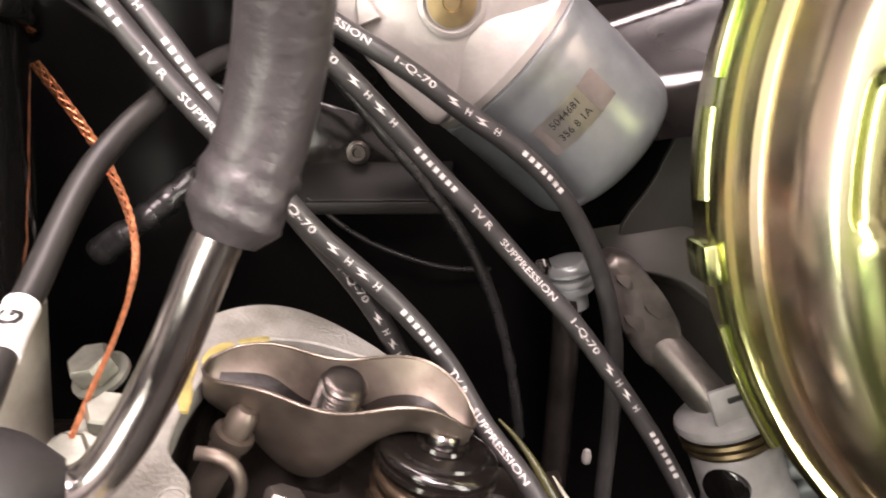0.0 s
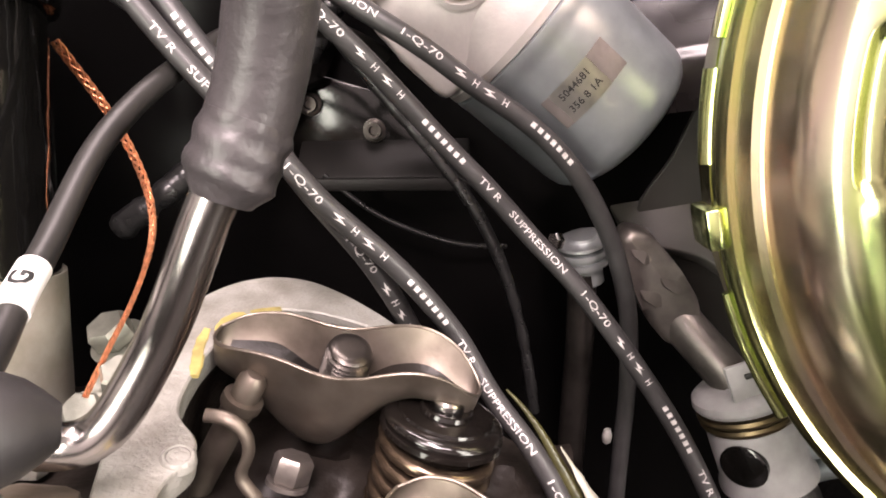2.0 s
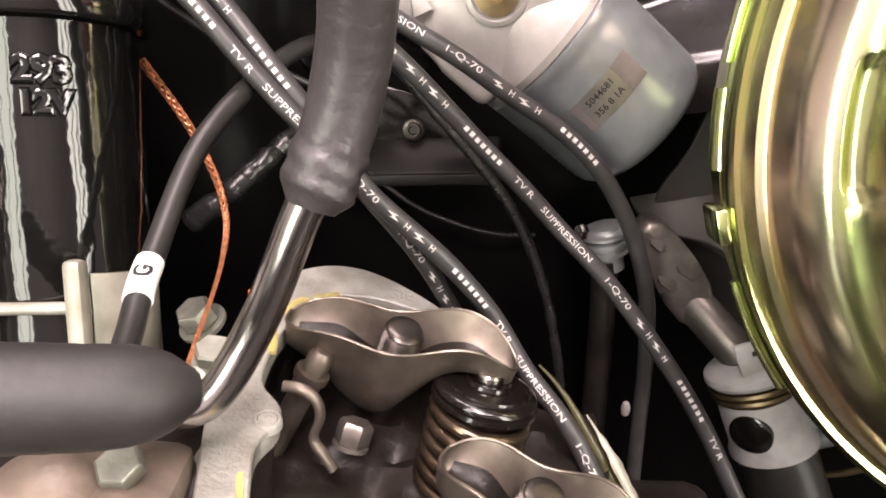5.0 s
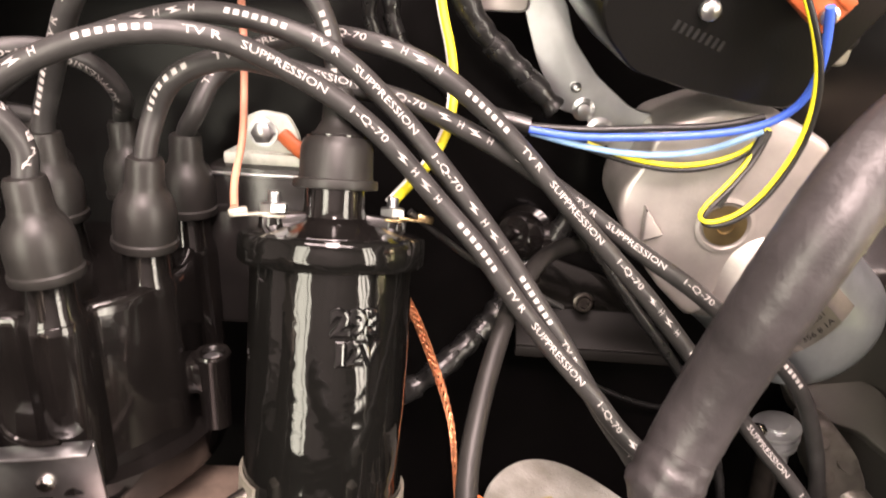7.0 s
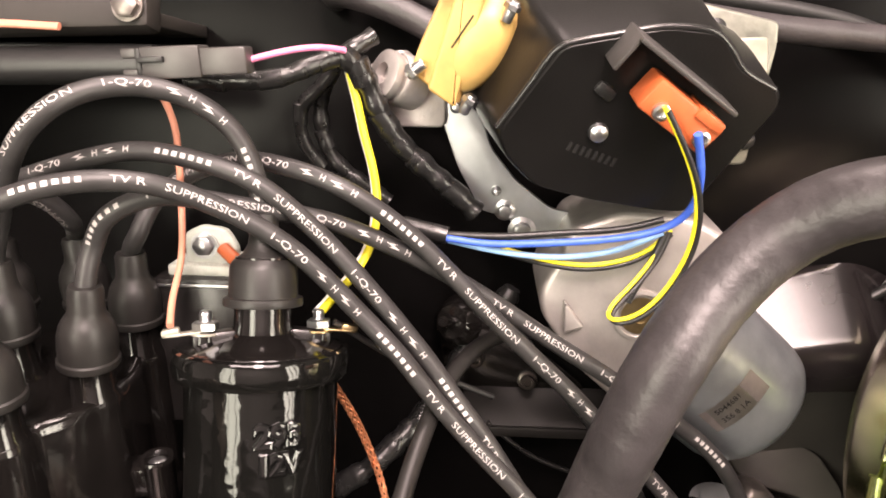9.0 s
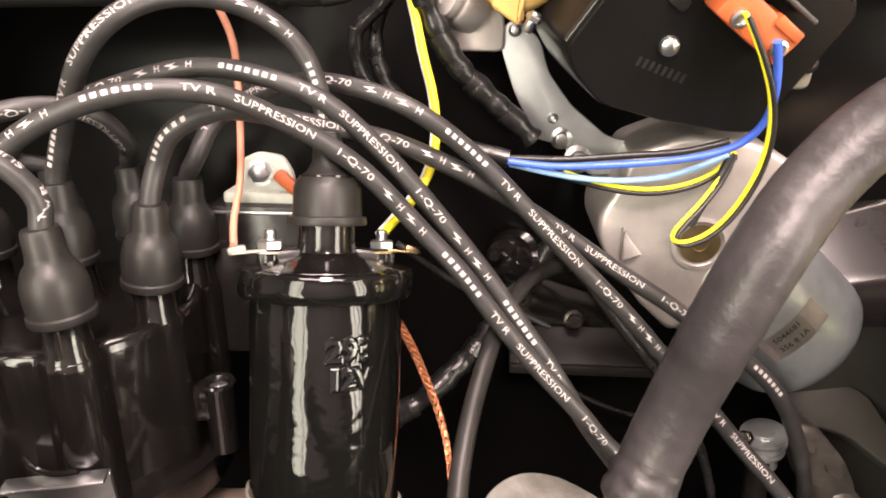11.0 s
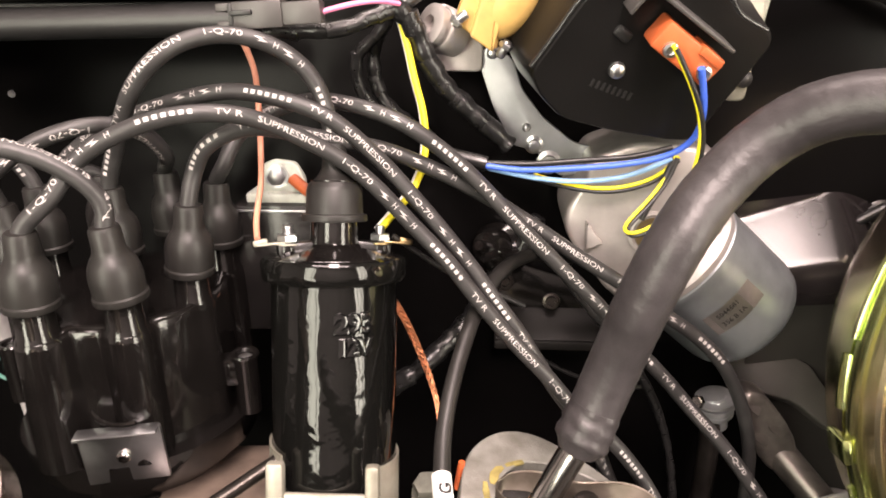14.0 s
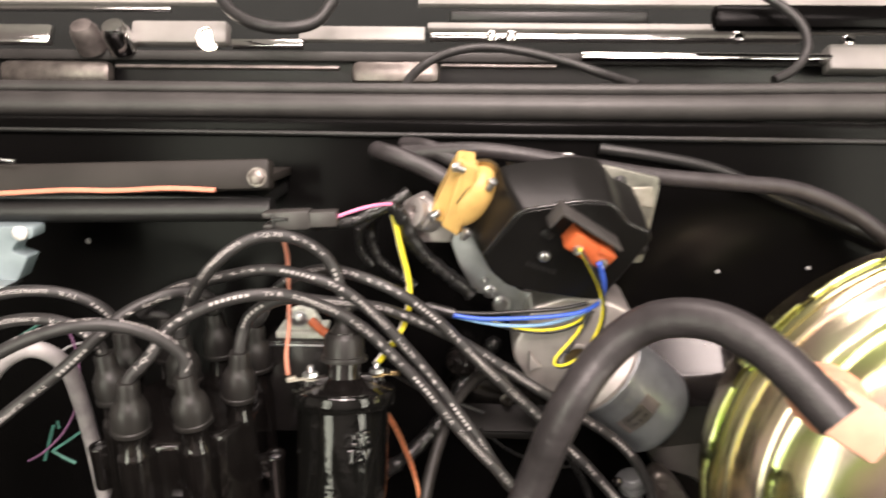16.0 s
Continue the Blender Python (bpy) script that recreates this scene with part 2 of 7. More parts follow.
def lathe(bm, profile, m=None, seg=40, closed=True):
    """Turns (radius, height) pairs round z."""
    m = m or Matrix()
    rings = []
    for r, z in profile:
        if r < 1e-6:
            rings.append([bm.verts.new(m @ Vector((0, 0, z)))])
        else:
            rings.append([bm.verts.new(m @ Vector((r * math.cos(2 * math.pi * k / seg), r * math.sin(2 * math.pi * k / seg), z))) for k in range(seg)])
    for a, b in zip(rings, rings[1:]):
        for k in range(seg):
            j = (k + 1) % seg
            if len(a) == 1 and len(b) == 1:
                continue
            if len(a) == 1:
                bm.faces.new((a[0], b[k], b[j]))
            elif len(b) == 1:
                bm.faces.new((a[k], a[j], b[0]))
            else:
                bm.faces.new((a[k], a[j], b[j], b[k]))
    if closed:
        for ring in (rings[0], rings[-1]):
            if len(ring) > 2:
                bm.faces.new(ring)
    return bm


def box(bm, sx, sy, sz, m=None, bevel=0.0):
    r = bmesh.ops.create_cube(bm, size=1.0)
    vs = r["verts"]
    for v in vs:
        v.co = Vector((v.co.x * sx, v.co.y * sy, v.co.z * sz))
    if bevel:
        es = list({e for v in vs for e in v.link_edges})
        r2 = bmesh.ops.bevel(bm, geom=es, offset=bevel, segments=2, affect="EDGES", profile=0.5)
        vs = list({v for f in r2["faces"] for v in f.verts} | {v for v in vs if v.is_valid})
    if m is not None:
        for v in vs:
            v.co = m @ v.co
    return bm


def plate(bm, outline, depth, m=None, bevel=0.0, hole=None):
    """An outline (x, y) pushed from z = 0 to z = depth, with softened rims."""
    m = m or Matrix()
    start = set(bm.verts)
    lo = [bm.verts.new((x, y, 0)) for x, y in outline]
    f = bm.faces.new(lo)
    r = bmesh.ops.extrude_face_region(bm, geom=[f])
    top = [g for g in r["geom"] if isinstance(g, bmesh.types.BMVert)]
    for v in top:
        v.co.z += depth
    if bevel:
        fs = set(top)
        es = [e for e in bm.edges if e.verts[0] in fs and e.verts[1] in fs]
        los = set(lo)
        es += [e for e in bm.edges if e.verts[0] in los and e.verts[1] in los]
        bmesh.ops.bevel(bm, geom=es, offset=bevel, segments=3, affect="EDGES", profile=0.5)
    for v in bm.verts:
        if v not in start:
            v.co = m @ v.co
    return bm


def rounded(points, r, n=4):
    """A polygon with its corners rounded."""
    out = []
    k = len(points)
    for i in range(k):
        p, a, b = Vector(points[i]), Vector(points[i - 1]), Vector(points[(i + 1) % k])
        rr = min(r, (a - p).length * 0.45, (b - p).length * 0.45)
        u, v = p + (a - p).normalized() * rr, p + (b - p).normalized() * rr
        for j in range(n + 1):
            t = j / n
            out.append(tuple((1 - t) ** 2 * u + 2 * t * (1 - t) * p + t * t * v))
    return out


def spline(points, step=0.004):
    """Points along a smooth line through the given ones, evenly spaced."""
    p = [Vector(q) for q in points]
    p = [2 * p[0] - p[1]] + p + [2 * p[-1] - p[-2]]
    fine = []
    for a, b, c, d in zip(p, p[1:], p[2:], p[3:]):
        t0, t1 = 0.0, max(1e-6, (b - a).length ** 0.5)
        t2 = t1 + max(1e-6, (c - b).length ** 0.5)
        t3 = t2 + max(1e-6, (d - c).length ** 0.5)
        for j in range(24):
            t = t1 + (t2 - t1) * j / 24
            a1 = (t1 - t) / (t1 - t0) * a + (t - t0) / (t1 - t0) * b
            a2 = (t2 - t) / (t2 - t1) * b + (t - t1) / (t2 - t1) * c
            a3 = (t3 - t) / (t3 - t2) * c + (t - t2) / (t3 - t2) * d
            b1 = (t2 - t) / (t2 - t0) * a1 + (t - t0) / (t2 - t0) * a2
            b2 = (t3 - t) / (t3 - t1) * a2 + (t - t1) / (t3 - t1) * a3
            fine.append((t2 - t) / (t2 - t1) * b1 + (t - t1) / (t2 - t1) * b2)
    fine.append(p[-2])
    out, left = [fine[0]], step
    for a, b in zip(fine, fine[1:]):
        d = (b - a).length
        at = 0.0
        while d - at >= left:
            at += left
            out.append(a.lerp(b, at / d))
            left = step
        left -= d - at
    out.append(fine[-1])
    for _ in range(3):
        out = [out[0]] + [(a + 2 * b + c) / 4 for a, b, c in zip(out, out[1:], out[2:])] + [out[-1]]
    return out


def frames_along(line):
    tan = []
    for i in range(len(line)):
        tan.append((line[min(i + 1, len(line) - 1)] - line[max(i - 1, 0)]).normalized())
    n = tan[0].orthogonal().normalized()
    out = []
    for t in tan:
        n = (n - n.dot(t) * t).normalized()
        out.append((t, n, t.cross(n)))
    return out


def tube(bm, points, r, seg=16, step=0.004, wobble=0.0, radius=None, flat=1.0, lumps=0.0):
    """A round line; radius(s) in metres along it can vary, and lumps dent its skin."""
    line = spline(points, step)
    rings = []
    for i, (c, (t, n, b)) in enumerate(zip(line, frames_along(line))):
        rr = radius(i * step) if radius else r
        rr *= 1 + wobble * noise.noise(c * 160)
        ring = []
        for k in range(seg):
            d = math.cos(2 * math.pi * k / seg) * n + flat * math.sin(2 * math.pi * k / seg) * b
            q = c + rr * d
            if lumps:
                q += d * rr * lumps * (noise.noise(q * 330) + 0.7 * noise.noise(q * 150) + 0.5 * math.sin(i * step * 900 + 2 * math.pi * k / seg + 3 * noise.noise(q * 40)))
            ring.append(bm.verts.new(q))
        rings.append(ring)
    for a, b in zip(rings, rings[1:]):
        for k in range(seg):
            j = (k + 1) % seg
            bm.faces.new((a[k], a[j], b[j], b[k]))
    bm.faces.new(rings[0])
    bm.faces.new(rings[-1])
    return line


def hexnut(bm, r, h, m):
    lathe(bm, [(r * 0.86, 0), (r, h * 0.15), (r, h * 0.85), (r * 0.86, h)], m, seg=6)


def letters(text, size, bevel=0.0, bold=0.0):
    """The faces of a word in the built-in font, centred, as (points, faces)."""
    cu = bpy.data.curves.new("word", "FONT")
    cu.body, cu.size, cu.align_x, cu.align_y, cu.resolution_u = text, size, "CENTER", "CENTER", 2
    cu.offset = bold * size
    if bevel:
        cu.bevel_depth, cu.bevel_resolution, cu.extrude = bevel, 2, bevel * 0.2
    ob = new("word", cu)
    dg = bpy.context.evaluated_depsgraph_get()
    me = bpy.data.meshes.new_from_object(ob.evaluated_get(dg))
    pts, fcs = [v.co.copy() for v in me.vertices], [tuple(p.vertices) for p in me.polygons]
    bpy.data.objects.remove(ob)
    bpy.data.curves.remove(cu)
    bpy.data.meshes.remove(me)
    return pts, fcs


def bars(n, w, h, gap):
    """A row of n plain upright bars, centred."""
    pts, fcs = [], []
    x = -(n * w + (n - 1) * gap) / 2
    for _ in range(n):
        k = len(pts)
        pts += [Vector((x, -h / 2, 0)), Vector((x + w, -h / 2, 0)), Vector((x + w, h / 2, 0)), Vector((x, h / 2, 0))]
        fcs.append((k, k + 1, k + 2, k + 3))
        x += w + gap
    return pts, fcs


def bolt_sign(w, h):
    """A small zigzag flash."""
    q = [(-0.5, 0.2), (0.25, 0.5), (0.0, 0.12), (0.5, -0.2), (-0.25, -0.5), (0.0, -0.12)]
    return [Vector((x * w, y * h, 0)) for x, y in q], [(0, 1, 2, 3, 4, 5)]


def add_flat(bm, shape, m):
    pts, fcs = shape
    vs = [bm.verts.new(m @ p) for p in pts]
    for f in fcs:
        if len(set(f)) > 2:
            try:
                bm.faces.new([vs[i] for i in f])
            except ValueError:
                pass
    return vs


def emboss(bm, shape, m, depth):
    """Raises flat shapes by depth along the frame's z."""
    pts, fcs = shape
    start = set(bm.verts)
    vs = [bm.verts.new(p) for p in pts]
    faces = []
    for f in fcs:
        try:
            faces.append(bm.faces.new([vs[i] for i in f]))
        except ValueError:
            pass
    r = bmesh.ops.extrude_face_region(bm, geom=faces)
    for g in r["geom"]:
        if isinstance(g, bmesh.types.BMVert):
            g.co.z += depth
    for v in bm.verts:
        if v not in start:
            v.co = m @ v.co


# ---- the car's black firewall, cowl and engine bay, inside a workshop ----


def slab(name, size, centre, mat, label, category, turn=(0, 0, 0), bevel=0.0):
    bm = bmesh.new()
    box(bm, *size, bevel=bevel)
    ob = part(name, bm, mat)
    ob.matrix_world = pose(*centre, *turn)
    return tagged(ob, label, category, kind="structure")


slab("floor", (7, 7, 0.1), (0, 0, -0.05), CONCRETE, "grey concrete workshop floor under the car", "floor")
slab("ceiling", (7, 7, 0.1), (0, 0, 3.05), GREYWALL, "pale painted workshop ceiling", "ceiling")
slab("wall_north", (7, 0.1, 3), (0, 3.55, 1.5), GREYWALL, "pale painted workshop wall", "wall")
slab("wall_south", (7, 0.1, 3), (0, -3.55, 1.5), GREYWALL, "pale painted workshop wall", "wall")
slab("wall_east", (0.1, 7, 3), (3.55, 0, 1.5), GREYWALL, "pale painted workshop wall", "wall")
slab("wall_west", (0.1, 7, 3), (-3.55, 0, 1.5), GREYWALL, "pale painted workshop wall", "wall")
slab("inner_fender_left", (0.02, 1.2, 0.3), (-0.85, -0.28, 0.48), FIREWALL, "black painted inner fender panel", "fender")
slab("inner_fender_right", (0.02, 1.2, 0.3), (0.56, -0.28, 0.48), FIREWALL, "black painted inner fender panel", "fender")
slab("bay_front", (1.41, 0.02, 0.25), (-0.145, -0.89, 0.455), FIREWALL, "black painted radiator support panel", "panel")
slab("bay_bottom", (1.43, 1.2, 0.02), (-0.145, -0.28, 0.34), OILY, "dark oily chassis underside of the engine bay", "chassis")
slab("firewall", (1.5, 0.012, 0.724), (-0.145, 0.326, 0.692), FIREWALL, "gloss black painted steel firewall", "firewall", bevel=0.002)

# ---- spark plug leads ----
SIGHT = Vector((0.0, -0.93, 0.36))
# each word with its length and the gap that follows it
WORDS = [("name", 0.0222, 0.0074), ("TV R", 0.0108, 0.006), ("SUPPRESSION", 0.0306, 0.0092), ("1-Q-70", 0.0158, 0.0058), ("flash", 0.0237, 0.009)]
PERIOD = sum(w + g for _, w, g in WORDS)
INK = 0.003
SHAPES = {}


def sliced(shape, gap=0.0006):
    """The same flat shape cut into narrow strips, so that it can bend round a cable."""
    bm = bmesh.new()
    add_flat(bm, shape, Matrix())
    bmesh.ops.triangulate(bm, faces=bm.faces[:])
    for k in range(-4, 5):
        bmesh.ops.bisect_plane(bm, geom=bm.verts[:] + bm.edges[:] + bm.faces[:], plane_co=(0, k * gap, 0), plane_no=(0, 1, 0))
    bm.verts.index_update()
    out = [v.co.copy() for v in bm.verts], [tuple(v.index for v in f.verts) for f in bm.faces]
    bm.free()
    return out


for word, width, _ in WORDS:
    if word == "name":
        SHAPES[word] = sliced(bars(7, 0.0019, 0.0019, 0.0013))
    elif word != "flash":
        pts, fcs = letters(word, INK * 1.18, bold=0.004)
        span = max(p.x for p in pts) - min(p.x for p in pts)
        SHAPES[word] = sliced(([Vector((p.x * width / span, p.y, 0)) for p in pts], fcs))
LETTER_H = sliced(letters("H", INK * 1.18, bold=0.004))
FLASH = sliced(bolt_sign(0.0062, 0.0023))


def print_on(bm, line, step, r, shape, s0, facing, flip):
    """Lays a flat shape on a round line, centred s0 metres along it."""
    n = len(line)
    pts, fcs = shape
    vs = []
    for p in pts:
        s = s0 + (-p.x if flip else p.x)
        f = min(max(s / step, 0), n - 1.001)
        i = int(f)
        c = line[i].lerp(line[i + 1], f - i)
        t = (line[min(i + 2, n - 1)] - line[max(i - 1, 0)]).normalized()
        u = (facing - facing.dot(t) * t).normalized()
        up = u.cross(t)
        if flip:
            up = -up
        a = p.y / r
        vs.append(bm.verts.new(c + (r + 0.00012) * (math.cos(a) * u + math.sin(a) * up)))
    for f in fcs:
        if len(set(f)) > 2:
            try:
                bm.faces.new([vs[k] for k in f])
            except ValueError:
                pass


def boot_profile(k=1.0):
    return [(0.0088 * k, 0.0), (0.0121 * k, 0.0), (0.0125 * k, 0.0008), (0.0125 * k, 0.0028), (0.0117 * k, 0.0034), (0.012 * k, 0.0095 * k), (0.0118 * k, 0.0142 * k),
            (0.0109 * k, 0.0182 * k), (0.0094 * k, 0.0212 * k), (0.0079 * k, 0.0232 * k), (0.0072 * k, 0.0262 * k), (0.007 * k, 0.034 * k), (0.0063 * k, 0.0358 * k), (0.004 * k, 0.0362 * k)]


def plug_lead(points, label, anchor=None, boot=None, r=0.0037, lettered=True, facing=SIGHT, shift=0.0037, at_word="SUPPRESSION", until=99.0):
    """A printed ignition cable through the given points, with the rubber boot at its first end. anchor: where the word at_word stands."""
    ob = thing("spark_plug_lead", label, "ignition cable", group="spark plug leads")
    push = -facing.normalized() * shift
    pts = [Vector(p) + push for p in points]
    if boot is not None:
        m, prof = boot
        pts = [m @ Vector((0, 0, 0.022)), m @ Vector((0, 0, 0.0325))] + pts
        bm = bmesh.new()
        lathe(bm, prof, m, 36)
        part("boot", bm, BOOT, ob, "black rubber terminal boot")
    bm = bmesh.new()
    step = 0.003
    line = tube(bm, pts, r, seg=18, step=step)
    part("cable", bm, RUBBER, ob)
    if lettered:
        a = Vector(anchor) + push
        i0 = min(range(len(line)), key=lambda i: (line[i] - a).length)
        bm = bmesh.new()
        total = (len(line) - 1) * step
        lead = 0.0
        for word, width, gap in WORDS:
            if word == at_word:
                break
            lead += width + gap
        base = i0 * step - width / 2 - lead
        k = -8
        while base + k * PERIOD < total:
            s = base + k * PERIOD
            for word, width, gap in WORDS:
                mid = s + width / 2
                s += width + gap
                if mid - width / 2 < 0.006 or mid + width / 2 > min(until, total - 0.003):
                    continue
                if word == "flash":
                    for j in range(2):
                        print_on(bm, line, step, r, FLASH, mid + (j - 0.5) * 0.0125 - 0.0031, facing, False)
                        print_on(bm, line, step, r, LETTER_H, mid + (j - 0.5) * 0.0125 + 0.0035, facing, False)
                else:
                    print_on(bm, line, step, r, SHAPES[word], mid, facing, False)
            k += 1
        part("lettering", bm, PRINT, ob, "white printed cable marking", smooth=False)
    return ob


# the distributor cap stands a little proud of upright; its boots ring it
DIST = axis_frame((-0.2525, 0.2112, 0.905), (0, -0.035, 1))
RING = 0.0465
TOWER = {}
for key, deg in (("a", -64), ("b", -16), ("c", 27), ("d", 66), ("e", 126), ("f", 172), ("g", 213), ("h", 252)):
    ang = radians(deg)
    TOWER[key] = (RING * math.sin(ang), -RING * math.cos(ang))
TOWER["d"] = (0.0372, -0.0105)
TOWER["a"] = (-0.0375, -0.0165)
TOWER["b"] = (-0.0122, -0.05)


def boot_at(key, lean=(0, 0)):
    x, y = TOWER[key] if key else (0, 0)
    h = 0.0 if key else 0.004
    return DIST @ pose(x, y, h, lean[0], lean[1], 0), boot_profile(0.89)


plug_lead([(-0.2516, 0.1611, 0.9478), (-0.2416, 0.1703, 0.9634), (-0.211, 0.1781, 0.9775), (-0.1845, 0.189, 0.9778), (-0.1656, 0.1995, 0.9692), (-0.1389, 0.2058, 0.952), (-0.1118, 0.2082, 0.9235),
           (-0.0989, 0.2062, 0.9105), (-0.0838, 0.2055, 0.8906), (-0.0672, 0.2048, 0.8708), (-0.0487, 0.2037, 0.8512), (-0.0415, 0.205, 0.8414), (-0.0207, 0.207, 0.8205), (-0.0098, 0.2086, 0.8077),
           (0.003, 0.2107, 0.789), (0.0145, 0.2037, 0.7705), (0.0293, 0.192, 0.7545), (0.042, 0.184, 0.731), (0.05, 0.18, 0.71)],
          "black ignition cable with white print, arching from distributor to engine", (-0.1656, 0.1995, 0.9692), boot_at("b", (0, 4)))
plug_lead([(-0.291, 0.235, 0.945), (-0.27, 0.232, 0.962), (-0.2308, 0.2179, 0.977), (-0.198, 0.2151, 0.9845), (-0.176, 0.2123, 0.9825), (-0.1524, 0.212, 0.9745), (-0.1326, 0.2146, 0.9577), (-0.1093, 0.2142, 0.9318),
           (-0.0877, 0.2123, 0.9051), (-0.0771, 0.2104, 0.8905), (-0.0643, 0.2093, 0.8728), (-0.047, 0.2075, 0.846), (-0.0283, 0.2129, 0.8182), (-0.0203, 0.2175, 0.8018), (-0.0164, 0.222, 0.7907),
           (-0.0028, 0.23, 0.758), (0.0178, 0.235, 0.716), (0.0289, 0.235, 0.6871)],
          "black ignition cable with white print, running beside another", (-0.1326, 0.2146, 0.9577), boot_at("g"))
plug_lead([(-0.2085, 0.2, 0.9535), (-0.2, 0.1965, 0.9645), (-0.1834, 0.2005, 0.971), (-0.1701, 0.204, 0.9692), (-0.1567, 0.21, 0.9655), (-0.143, 0.2165, 0.962), (-0.1269, 0.2225, 0.9575), (-0.095, 0.2287, 0.9425), (-0.066, 0.2336, 0.9245),
           (-0.0367, 0.236, 0.9043), (-0.0091, 0.2359, 0.8869), (0.0084, 0.238, 0.8735), (0.0277, 0.24, 0.8599), (0.0445, 0.243, 0.8428), (0.061, 0.25, 0.8138), (0.0705, 0.253, 0.7829), (0.0733, 0.255, 0.7499),
           (0.0723, 0.255, 0.7056), (0.0714, 0.255, 0.6641)],
          "black ignition cable looping over the wiper motor and down", (-0.0367, 0.236, 0.9043), boot_at("d", (0, 6)), until=0.33)
plug_lead([(-0.207, 0.228, 0.9475), (-0.2015, 0.234, 0.961), (-0.188, 0.239, 0.9715), (-0.167, 0.238, 0.978), (-0.1462, 0.228, 0.978), (-0.12, 0.221, 0.9705), (-0.0977, 0.2237, 0.9545), (-0.0805, 0.2242, 0.938),
           (-0.063, 0.2241, 0.9195), (-0.0421, 0.2258, 0.8985), (-0.0265, 0.2298, 0.882), (-0.002, 0.2342, 0.8537), (0.0139, 0.2346, 0.8368), (0.0294, 0.2347, 0.8187), (0.0483, 0.2302, 0.7983), (0.0801, 0.2251, 0.7534),
           (0.0928, 0.2205, 0.7312), (0.1005, 0.215, 0.7149), (0.1083, 0.21, 0.6983)],
          "black ignition cable with clear white print, long and straight", (-0.063, 0.2241, 0.9195), boot_at("e", (0, 2)))
# centre lead, to the coil
centre = plug_lead([(-0.246, 0.207, 0.957), (-0.2365, 0.2, 0.9725), (-0.2275, 0.1945, 0.986), (-0.2176, 0.193, 0.9965), (-0.2088, 0.198, 1.0035), (-0.1986, 0.206, 1.007), (-0.1849, 0.2128, 1.0065), (-0.1707, 0.2166, 1.001), (-0.159, 0.2188, 0.9905), (-0.1525, 0.219, 0.9747), (-0.1505, 0.2165, 0.956), (-0.1497, 0.212, 0.94)],
                   "black ignition cable arching high from distributor to coil", (-0.1935, 0.209, 1.0068), boot_at(None), shift=0.0, at_word="1-Q-70")
plug_lead([(-0.232, 0.17, 0.9413), (-0.2364, 0.168, 0.9515), (-0.2489, 0.165, 0.9616), (-0.2663, 0.16, 0.9685), (-0.2838, 0.155, 0.9699), (-0.3108, 0.15, 0.9627), (-0.3494, 0.145, 0.941), (-0.38, 0.14, 0.9189), (-0.42, 0.13, 0.885)],
          "black ignition cable bending away from the distributor", (-0.2489, 0.165, 0.9616), boot_at("c", (0, -4)), facing=Vector((0.2, -0.1, 1)), shift=0.0)
plug_lead([(-0.2363, 0.235, 0.9518), (-0.2396, 0.225, 0.9629), (-0.2506, 0.215, 0.9687), (-0.2616, 0.205, 0.9683), (-0.2772, 0.195, 0.9621), (-0.2898, 0.185, 0.9508), (-0.3091, 0.175, 0.933), (-0.3383, 0.165, 0.9102), (-0.3678, 0.155, 0.8857),
           (-0.394, 0.15, 0.8649)],
          "black ignition cable crossing under others beside the distributor", (-0.2396, 0.225, 0.9629), boot_at("f", (0, -3)), facing=Vector((0, -1, -0.3)), shift=0.0)
plug_lead([(-0.3001, 0.225, 0.9434), (-0.3066, 0.22, 0.9558), (-0.3231, 0.215, 0.9658), (-0.3468, 0.21, 0.9693), (-0.3678, 0.205, 0.9663), (-0.3858, 0.2, 0.96), (-0.416, 0.2, 0.9461), (-0.46, 0.2, 0.92)],
          "black ignition cable curving away behind the distributor", (-0.3468, 0.21, 0.9693), boot_at("h"), shift=0.0)
plug_lead([(-0.2966, 0.195, 0.9414), (-0.3047, 0.195, 0.9497), (-0.3201, 0.195, 0.9559), (-0.343, 0.195, 0.9563), (-0.3675, 0.195, 0.9495), (-0.3856, 0.195, 0.9427), (-0.4155, 0.195, 0.9306), (-0.45, 0.195, 0.91)],
          "black ignition cable curving away past the white hose", (-0.343, 0.195, 0.9563), boot_at("a", (0, -6)), shift=0.0)


